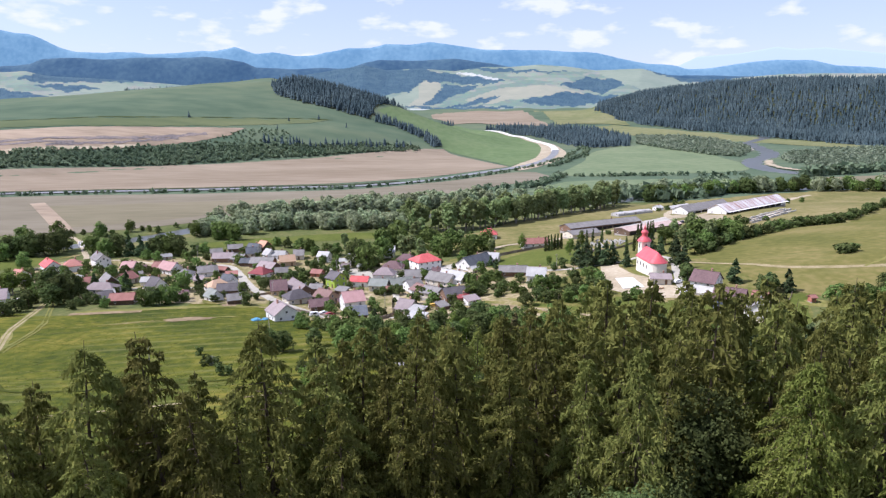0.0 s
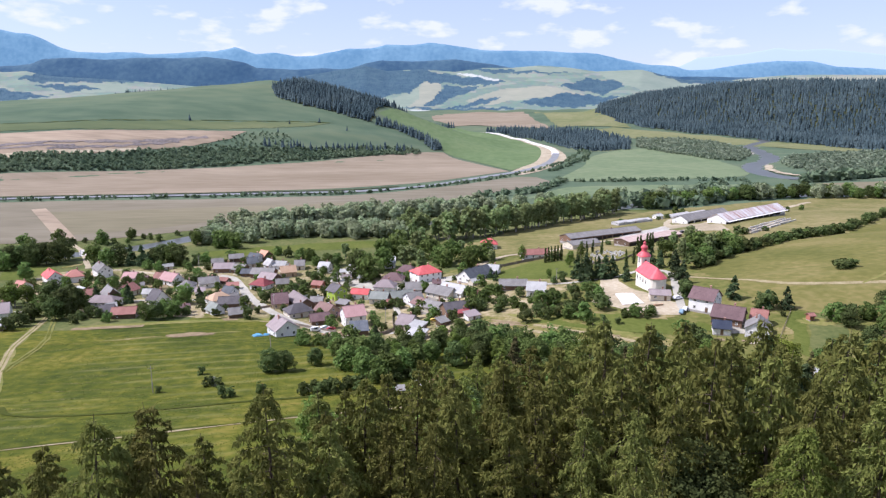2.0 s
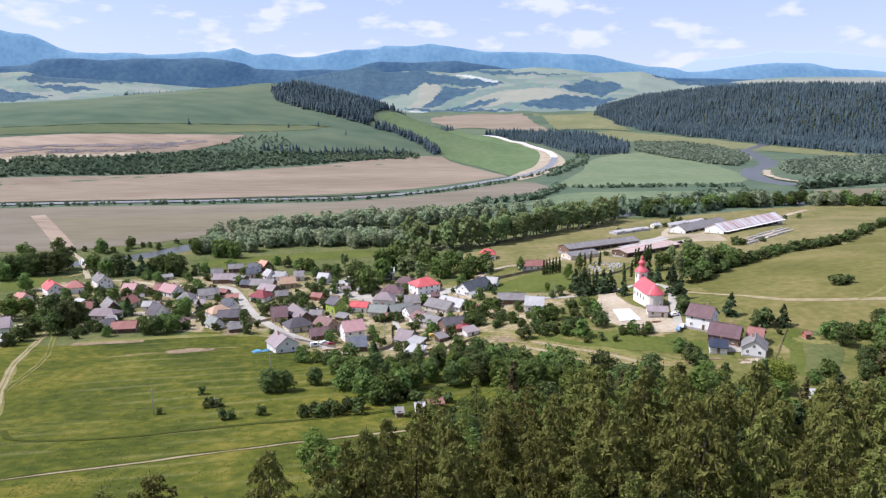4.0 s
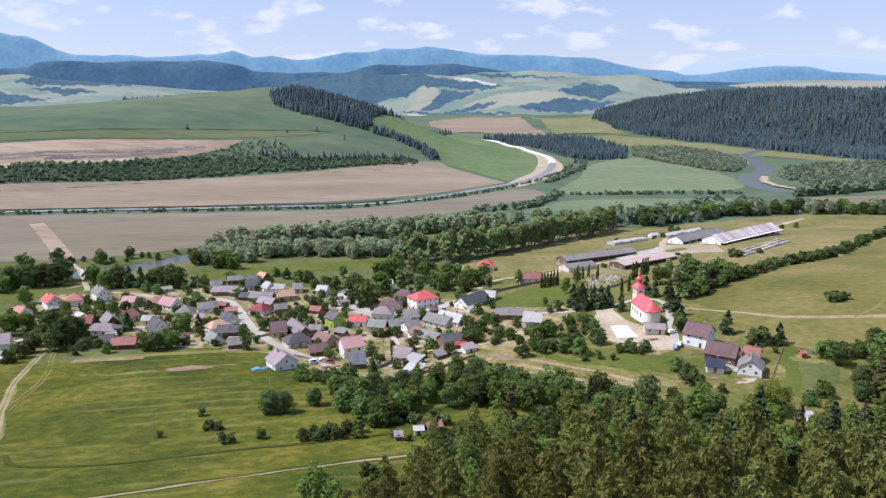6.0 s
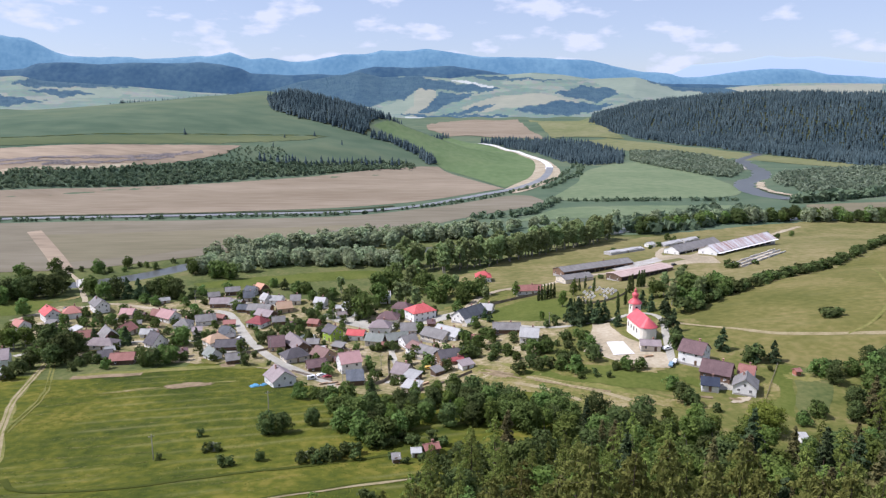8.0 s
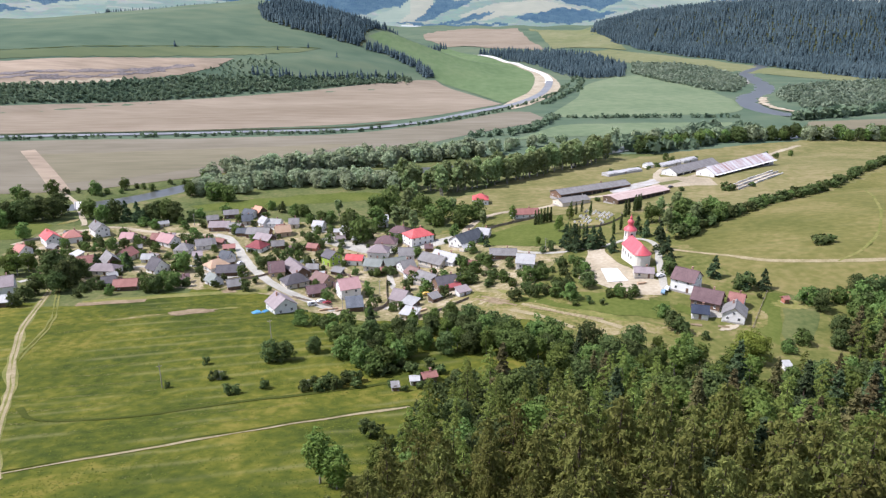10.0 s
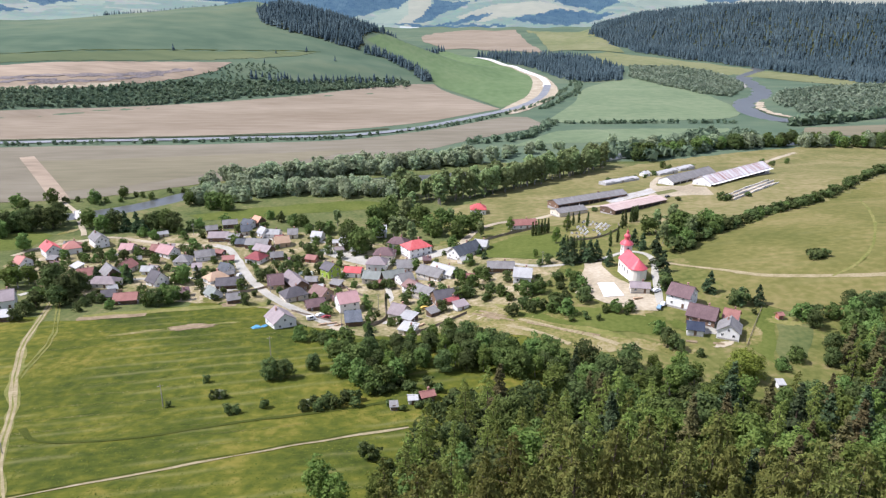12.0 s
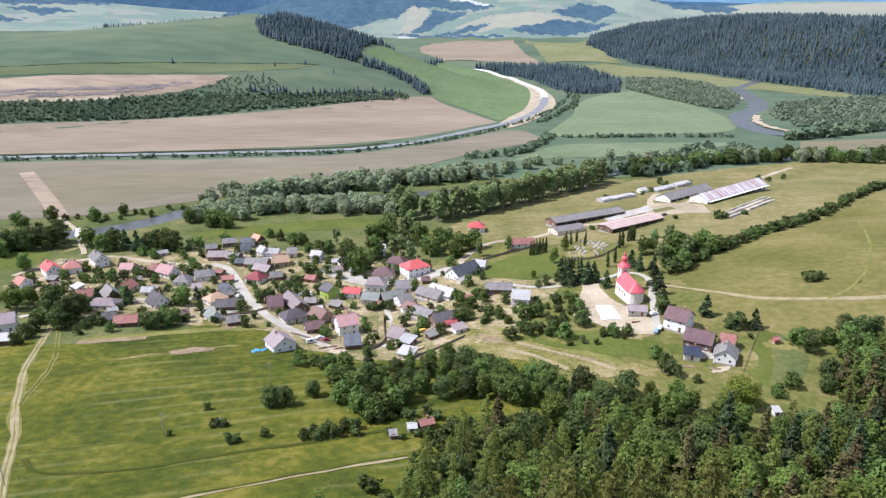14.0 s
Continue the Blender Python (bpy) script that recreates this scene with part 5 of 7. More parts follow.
for x, y, s in [(-278, 517, 1.0), (-270, 520, 0.7), (-246, 516, 0.9), (-252, 520, 0.6), (-230, 530, 0.8), (-208, 528, 0.7), (-222, 534, 0.6), (-190, 548, 0.6), (-176, 560, 0.8), (-170, 566, 0.7), (-172, 507, 1.0), (-152, 496, 1.1), (-140, 492, 1.0), (-146, 500, 0.9), (-238, 518, 0.6), (-216, 531, 0.6), (-200, 545, 0.6), (-240, 511, 0.5), (-228, 519, 0.5), (-262, 522, 0.6), (-290, 500, 0.8), (-300, 508, 0.9), (-280, 500, 0.7), (-320, 500, 0.8), (-340, 498, 0.9)]:
    plant(FAR_LINDENS if s > 0.7 else SMALL, x, y, s, "far bank trees")
far_bank = along([(-162, 566), (-100, 590), (-20, 618), (60, 650)], 78)
for x, y in far_bank:
    plant(WILLOWS, x + rng.normal() * 5, y + rng.normal() * 8, rng.uniform(0.75, 1.2), "far bank trees")
for x, y in along([(70, 668), (120, 700), (160, 718), (230, 735)], 22):
    plant(WILLOWS if rng.uniform() < 0.5 else BUSHES, x + rng.normal() * 5, y + rng.normal() * 5, rng.uniform(0.5, 0.9), "far bank trees")


def cones(spots, tall, seed, sides=6):
    """Many far conifers in one mesh: three ragged tiers on each."""
    r = np.random.default_rng(seed)
    verts, faces = [], []
    base = 0
    for x, y, z in spots:
        h = tall * r.uniform(0.7, 1.2)
        w = h * r.uniform(0.17, 0.28)
        for low, high, wide in ((0.08, 0.6, 1.0), (0.35, 0.82, 0.72), (0.62, 1.0, 0.42)):
            a = r.uniform(0, 6.3) + np.arange(sides) * 2 * math.pi / sides
            rad = w * wide * r.uniform(0.7, 1.25, sides)
            ring = np.stack([x + rad * np.cos(a), y + rad * np.sin(a), z + h * (low + r.uniform(-0.04, 0.04, sides))], 1)
            verts.append(np.vstack([ring, [[x, y, z + h * high]]]))
            j = np.arange(sides)
            faces.append(np.stack([base + j, base + (j + 1) % sides, np.full(sides, base + sides)], 1))
            base += sides + 1
    return np.concatenate(verts), np.concatenate(faces)


def clumps(spots, size, seed):
    """Many far bushes or leafy crowns in one mesh: a few tilted sprays of foliage on each."""
    r = np.random.default_rng(seed)
    p = np.repeat(np.array(spots, float), 16, 0)
    d = unit(r.normal(size=p.shape) + np.array([0, 0, 0.4]))
    s = np.repeat(size * r.uniform(0.6, 1.3, len(spots)), 16)[:, None]
    return leaves(p + d * s * r.uniform(0.5, 1.0, s.shape) + np.array([0, 0, 1]) * s * 0.8, d, size * 0.62, 0.6, r, slim=0.8)


def stuff(name, built, mat, label, category):
    return tagged(part(name, mesh(name, *built), mat), label, category, kind="stuff")


def wood_spots(ring, gap, seed):
    r = np.random.default_rng(seed)
    xs, ys = np.array([p[0] for p in ring]), np.array([p[1] for p in ring])
    X, Y = np.meshgrid(np.arange(xs.min(), xs.max(), gap), np.arange(ys.min(), ys.max(), gap))
    X, Y = X.ravel() + r.uniform(-0.8, 0.8, X.size) * gap, Y.ravel() + r.uniform(-0.8, 0.8, Y.size) * gap
    ok = inside(X, Y, ring)
    X, Y = X[ok], Y[ok]
    return np.stack([X, Y, lie(X, Y)], 1)


UNDERGROWTH = material("undergrowth", [(0.05, 0.07, 0.024), (0.08, 0.105, 0.035), (0.115, 0.14, 0.05)], (0.08, 0.6), 0.9, island=0.25, leaf=0.35)
stuff("undergrowth", clumps(wood_spots(WOOD_RING, 2.9, 91), 1.15, 92), UNDERGROWTH, "bushes and young growth under the trees", "undergrowth")
# haze is painted into these needles as extra blue and a slight lift
HAZY_SPRUCE = material("hazy_spruce", [(0.033, 0.053, 0.06), (0.048, 0.071, 0.079), (0.067, 0.093, 0.097)], (0.012, 0.08), 0.95, island=0.24, shine=0.05)
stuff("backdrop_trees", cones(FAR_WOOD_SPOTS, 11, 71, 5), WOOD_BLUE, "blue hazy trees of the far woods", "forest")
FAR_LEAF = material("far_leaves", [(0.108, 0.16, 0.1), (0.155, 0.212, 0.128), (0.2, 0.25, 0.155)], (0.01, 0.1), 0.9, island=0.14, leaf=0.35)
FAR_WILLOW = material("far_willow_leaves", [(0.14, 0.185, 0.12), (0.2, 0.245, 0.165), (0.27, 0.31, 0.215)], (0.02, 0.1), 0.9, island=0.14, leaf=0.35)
stuff("hill_forest", cones(wood_spots(HILL_RING, 8.4, 1), 19, 2, 4), HAZY_SPRUCE, "dense dark spruce forest on the hill", "forest")
stuff("spur_forest", cones(wood_spots(SPUR_RING, 6.6, 3), 15.5, 4), HAZY_SPRUCE, "dark spruce wood running down the spur", "forest")
stuff("crest_forest", cones([(x + rng.normal() * 9, y + rng.normal() * 14, at(x, y)) for x, y in along([(-90, 1600), (-40, 1700), (20, 1860), (66, 1985)], 90)], 17, 36), HAZY_SPRUCE, "dark spruces behind the crest of the green field", "forest")
stuff("tail_forest", cones(wood_spots(TAIL_RING, 6.5, 33), 15, 34), HAZY_SPRUCE, "narrow tail of spruces along the field", "forest")
stuff("toe_trees", cones([(x + rng.normal() * 6, y + rng.normal() * 6 + 14, at(x, y + 14)) for x, y in along([(-262, 1150), (-183, 1172), (-110, 1204), (-34, 1246)], 44)], 15, 5), HAZY_SPRUCE, "row of young spruces at the field's edge", "trees")
stuff("bend_forest", cones(wood_spots([(150, 1862), (200, 1752), (266, 1620), (290, 1440), (312, 1375), (406, 1398), (459, 1580), (429, 1783), (343, 1864), (240, 1880)], 8, 6), 16, 7), HAZY_SPRUCE, "dark wood inside the road bend", "forest")
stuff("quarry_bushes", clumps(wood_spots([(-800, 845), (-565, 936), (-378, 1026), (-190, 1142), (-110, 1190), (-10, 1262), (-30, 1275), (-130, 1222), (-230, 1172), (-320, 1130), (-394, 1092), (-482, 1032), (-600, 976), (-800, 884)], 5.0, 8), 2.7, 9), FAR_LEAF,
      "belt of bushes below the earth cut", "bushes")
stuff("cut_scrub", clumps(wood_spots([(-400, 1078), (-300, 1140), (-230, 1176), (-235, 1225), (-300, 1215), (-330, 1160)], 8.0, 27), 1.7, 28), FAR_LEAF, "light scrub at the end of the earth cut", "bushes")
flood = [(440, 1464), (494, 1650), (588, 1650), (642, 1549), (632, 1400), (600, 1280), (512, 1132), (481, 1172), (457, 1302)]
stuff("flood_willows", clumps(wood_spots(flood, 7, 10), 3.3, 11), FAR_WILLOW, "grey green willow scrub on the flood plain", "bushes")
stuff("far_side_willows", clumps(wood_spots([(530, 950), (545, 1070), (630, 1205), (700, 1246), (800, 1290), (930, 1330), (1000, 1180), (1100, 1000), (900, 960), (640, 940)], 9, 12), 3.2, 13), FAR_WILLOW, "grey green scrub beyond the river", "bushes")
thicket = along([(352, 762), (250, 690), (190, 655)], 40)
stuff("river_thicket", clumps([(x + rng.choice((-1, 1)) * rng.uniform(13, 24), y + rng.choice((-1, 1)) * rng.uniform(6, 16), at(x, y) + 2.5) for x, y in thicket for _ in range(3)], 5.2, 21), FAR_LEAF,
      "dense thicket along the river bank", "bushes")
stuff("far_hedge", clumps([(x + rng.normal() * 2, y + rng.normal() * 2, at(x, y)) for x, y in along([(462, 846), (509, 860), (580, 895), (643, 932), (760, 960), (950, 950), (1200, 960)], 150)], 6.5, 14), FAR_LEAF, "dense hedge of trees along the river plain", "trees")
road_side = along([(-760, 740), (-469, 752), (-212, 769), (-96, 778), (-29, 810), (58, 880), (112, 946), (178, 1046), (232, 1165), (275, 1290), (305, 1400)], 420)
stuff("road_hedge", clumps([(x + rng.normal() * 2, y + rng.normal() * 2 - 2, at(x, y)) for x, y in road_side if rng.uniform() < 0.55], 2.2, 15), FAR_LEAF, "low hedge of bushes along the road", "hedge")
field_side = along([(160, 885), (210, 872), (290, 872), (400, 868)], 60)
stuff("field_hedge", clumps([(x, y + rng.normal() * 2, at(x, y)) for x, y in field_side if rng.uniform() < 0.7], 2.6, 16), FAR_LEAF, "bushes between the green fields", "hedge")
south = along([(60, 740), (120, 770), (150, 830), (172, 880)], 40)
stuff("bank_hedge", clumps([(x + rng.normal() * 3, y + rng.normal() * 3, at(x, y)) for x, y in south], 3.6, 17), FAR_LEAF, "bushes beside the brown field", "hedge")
stuff("hill_shrubs", cones([(x, y, at(x, y)) for x, y in [(-206, 1337), (-262, 1230), (-255, 1300), (-420, 1250), (-150, 1300)]], 12, 18), HAZY_SPRUCE, "lone small spruces on the grassy hill", "trees")
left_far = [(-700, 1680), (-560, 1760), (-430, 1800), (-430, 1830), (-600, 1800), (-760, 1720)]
stuff("crest_trees", cones(wood_spots(left_far, 14, 19), 12, 20), HAZY_SPRUCE, "line of dark trees on the hill's crest", "trees")
hedge = along([(131, 326), (166, 357), (231, 410), (300, 470), (381, 541), (470, 600)], 104)
for x, y in hedge:
    big = 1.45 if x < 175 else 1.2
    plant(BUSHES, x + rng.normal() * 1.8, y + rng.normal() * 1.8, rng.uniform(0.8, 1.6) * big, "hedge bushes")
for x, y, s in [(140, 352, 0.95), (148, 345, 1.05), (153, 358, 1.0), (133, 345, 0.8), (160, 352, 0.9), (168, 362, 0.7), (200, 384, 0.55), (262, 436, 0.6), (226, 404, 0.5)]:
    plant(FAR_LINDENS, x, y, s * 0.95, "hedge trees")
plant(BUSHES, 184, 297, 1.3, "hill bushes", "wide grey green bush on the hill meadow", stout=1.5)
plant(BUSHES, 188, 298, 1.1, "hill bushes", "wide grey green bush on the hill meadow", stout=1.4)
bend_side = along([(180, 1005), (250, 1150), (298, 1290), (318, 1430), (322, 1560)], 80)
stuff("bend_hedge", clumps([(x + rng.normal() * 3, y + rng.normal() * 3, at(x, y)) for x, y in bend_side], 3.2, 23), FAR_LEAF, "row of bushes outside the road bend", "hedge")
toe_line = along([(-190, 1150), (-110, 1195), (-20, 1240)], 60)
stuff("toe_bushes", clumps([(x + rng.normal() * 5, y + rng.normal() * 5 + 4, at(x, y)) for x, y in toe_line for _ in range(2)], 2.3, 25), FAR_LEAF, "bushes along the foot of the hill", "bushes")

# ---- houses ----
ROOFS = {}
for key, lo, hi in [("red", (0.45, 0.085, 0.085), (0.56, 0.14, 0.135)), ("salmon", (0.36, 0.16, 0.13), (0.45, 0.215, 0.175)), ("pink", (0.34, 0.205, 0.195), (0.42, 0.26, 0.25)),
                    ("lilac", (0.21, 0.175, 0.175), (0.29, 0.245, 0.242)), ("mauve", (0.11, 0.07, 0.072), (0.17, 0.112, 0.112)), ("brown", (0.17, 0.105, 0.095), (0.24, 0.155, 0.135)),
                    ("grey", (0.15, 0.143, 0.136), (0.235, 0.225, 0.215)), ("pale", (0.31, 0.31, 0.3), (0.44, 0.435, 0.42)), ("dark", (0.075, 0.07, 0.075), (0.125, 0.115, 0.12)),
                    ("slate", (0.07, 0.078, 0.09), (0.13, 0.14, 0.155)), ("orange", (0.45, 0.23, 0.15), (0.52, 0.3, 0.2)), ("tan", (0.4, 0.27, 0.17), (0.48, 0.34, 0.24)),
                    ("brick", (0.22, 0.1, 0.085), (0.3, 0.15, 0.125)), ("maroon", (0.2, 0.05, 0.055), (0.28, 0.08, 0.08)), ("white", (0.55, 0.55, 0.55), (0.68, 0.68, 0.68)),
                    ("greengrey", (0.17, 0.185, 0.165), (0.24, 0.255, 0.23)), ("rusty", (0.34, 0.24, 0.22), (0.52, 0.5, 0.52)), ("palepink", (0.4, 0.3, 0.265), (0.5, 0.395, 0.355)),
                    ("ruin", (0.12, 0.115, 0.11), (0.3, 0.29, 0.275)), ("navy", (0.035, 0.043, 0.068), (0.06, 0.072, 0.1))]:
    ROOFS[key] = material("roof_" + key, [lo, hi], (0.35, 2.5), 0.6, 0.25, (1, 0.5, 1), each=0.14, ribs=1.4, shine=0.12)
ROOFS["rusty"] = material("roof_rusty", [(0.28, 0.13, 0.1), (0.4, 0.3, 0.28), (0.56, 0.55, 0.56), (0.62, 0.62, 0.63)], (0.22, 1.5), 0.6, 0.25, (1, 0.06, 0.06), ribs=1.4, shine=0.12)
WALLS = {}
for key, lo, hi in [("white", (0.68, 0.67, 0.64), (0.8, 0.79, 0.77)), ("cream", (0.55, 0.5, 0.4), (0.66, 0.6, 0.5)), ("grey", (0.35, 0.34, 0.33), (0.45, 0.44, 0.43)),
                    ("wood", (0.09, 0.06, 0.04), (0.16, 0.11, 0.075)), ("brown", (0.15, 0.09, 0.06), (0.23, 0.15, 0.1)), ("lime", (0.28, 0.4, 0.05), (0.36, 0.48, 0.08)),
                    ("tan", (0.45, 0.33, 0.2), (0.53, 0.4, 0.27)), ("brick", (0.35, 0.13, 0.09), (0.45, 0.2, 0.14)), ("red", (0.55, 0.07, 0.03), (0.65, 0.1, 0.05))]:
    WALLS[key] = material("wall_" + key, [lo, hi], (0.4, 3), 0.9, 0.12, each=0.08)
GLASS = material("window_glass", [(0.02, 0.025, 0.03), (0.04, 0.05, 0.06)], (0.5, 3), 0.08)
FRAME = material("window_frame", [(0.6, 0.58, 0.54), (0.72, 0.7, 0.67)], (1, 6), 0.6, each=0.15)
DOOR = material("door_paint", [(0.12, 0.075, 0.05), (0.2, 0.13, 0.085)], (1, 6), 0.6, 0.1, each=0.3)
CHIMNEY = material("chimney_brick", [(0.3, 0.16, 0.12), (0.42, 0.26, 0.2)], (1.5, 8), 0.95, 0.3, each=0.3)
PLINTH = material("stone_plinth", [(0.3, 0.28, 0.26), (0.4, 0.38, 0.35)], (0.8, 5), 0.95, 0.2)
BAY_SHADE = material("bay_shade", [(0.02, 0.018, 0.016), (0.045, 0.04, 0.035)], (0.5, 3), 0.95)
FARM_WALL = material("old_concrete", [(0.42, 0.4, 0.37), (0.6, 0.58, 0.54)], (0.5, 4), 0.95, 0.2)
HOMES = []


def box(cx, cy, cz, sx, sy, sz):
    """Corners and faces of a block with chamfered upright edges."""
    c = min(sx, sy) * 0.06
    ring = [(-sx / 2 + c, -sy / 2), (sx / 2 - c, -sy / 2), (sx / 2, -sy / 2 + c), (sx / 2, sy / 2 - c), (sx / 2 - c, sy / 2), (-sx / 2 + c, sy / 2), (-sx / 2, sy / 2 - c), (-sx / 2, -sy / 2 + c)]
    verts = [(cx + x, cy + y, cz + z) for z in (0, sz) for x, y in ring]
    faces = [tuple(range(7, -1, -1)), tuple(range(8, 16))] + [(n, (n + 1) % 8, 8 + (n + 1) % 8, 8 + n) for n in range(8)]
    return verts, faces


def blocks(name, *parts_):
    verts, faces = [], []
    for v, f in parts_:
        faces += [tuple(i + len(verts) for i in face) for face in f]
        verts += v
    return mesh(name, verts, faces)


def window_meshes():
    w, h, d = 1.0, 1.2, 0.07
    xs, zs = [-w / 2, -w / 2 + 0.1, -0.035, 0.035, w / 2 - 0.1, w / 2], [-h / 2 - 0.04, -h / 2 + 0.09, h / 2 - 0.09, h / 2]
    solid = lambda c, r: 0 <= c < 5 and 0 <= r < 3 and (r != 1 or c % 2 == 0)
    ids = {}
    verts, faces = [], []

    def corner(c, r, back):
        if (c, r, back) not in ids:
            ids[c, r, back] = len(verts)
            verts.append((xs[c], d / 2 if back else (-0.15 if r == 0 else -d / 2), zs[r]))
        return ids[c, r, back]

    for c in range(5):
        for r in range(3):
            if solid(c, r):
                faces.append(tuple(corner(a, b, False) for a, b in ((c, r), (c + 1, r), (c + 1, r + 1), (c, r + 1))))
                for (nc, nr), (a, b) in {(c, r - 1): ((c, r), (c + 1, r)), (c + 1, r): ((c + 1, r), (c + 1, r + 1)), (c, r + 1): ((c + 1, r + 1), (c, r + 1)), (c - 1, r): ((c, r + 1), (c, r))}.items():
                    if not solid(nc, nr):
                        faces.append((corner(*b, False), corner(*a, False), corner(*a, True), corner(*b, True)))
    frame_ = mesh("frame", verts, faces)
    pane = mesh("pane", [(x, 0.0, z) for z in (-h / 2, h / 2) for x in (-w / 2 + 0.05, w / 2 - 0.05)], [(0, 1, 3, 2)])
    frame_.materials.append(FRAME)
    pane.materials.append(GLASS)
    return frame_, pane


WINDOW, PANE = window_meshes()
DOOR_MESH = blocks("door", box(0, 0, 0, 1.0, 0.09, 2.05), box(0, -0.05, 0.2, 0.7, 0.04, 0.75), box(0, -0.05, 1.1, 0.7, 0.04, 0.75))
DOOR_MESH.materials.append(DOOR)


def put_window(parent, x, y, z, turn, size=1.0):
    ob = part("window", WINDOW, None, parent)
    ob.matrix_basis = pose(x, y, z, 0, 0, turn) @ Matrix.Diagonal((size, 1, size, 1))
    part("pane", PANE, None, ob)


def roof_mesh(form, long, wide, eave, top):
    """Roof slabs with overhang and thickness, ridge along x."""
    o, th = 0.55, 0.2
    hx, hy = long / 2 + o * 0.8, wide / 2
    fall = (top - eave) / hy
    ey = hy + o
    ez = eave - fall * o
    if form == "shed":
        low, high = eave - 0.15, top
        v = [(-hx, -ey, low), (hx, -ey, low), (hx, ey, high), (-hx, ey, high)]
        v += [(x, y, z + th) for x, y, z in v]
        return v, [(3, 2, 1, 0), (4, 5, 6, 7), (0, 1, 5, 4), (1, 2, 6, 5), (2, 3, 7, 6), (3, 0, 4, 7)]
    if form == "hip":
        rx = max(long / 2 - wide / 2 * 0.85, 0.25)
        v = [(-hx, -ey, ez), (hx, -ey, ez), (hx, ey, ez), (-hx, ey, ez)]
        v += [(x, y, z + th) for x, y, z in v] + [(-rx, 0, top + th), (rx, 0, top + th)]
        return v, [(3, 2, 1, 0), (0, 1, 5, 4), (1, 2, 6, 5), (2, 3, 7, 6), (3, 0, 4, 7), (4, 5, 9, 8), (5, 6, 9), (6, 7, 8, 9), (7, 4, 8)]
    prof = [(-ey, ez), (0, top), (ey, ez), (ey, ez + th), (0, top + th * 1.15), (-ey, ez + th)]
    v = [(-hx, y, z) for y, z in prof] + [(hx, y, z) for y, z in prof]
    return v, [(1, 0, 5, 4), (2, 1, 4, 3), (6, 7, 10, 11), (7, 8, 9, 10)] + [(n, (n + 1) % 6, 6 + (n + 1) % 6, 6 + n) for n in range(6)]


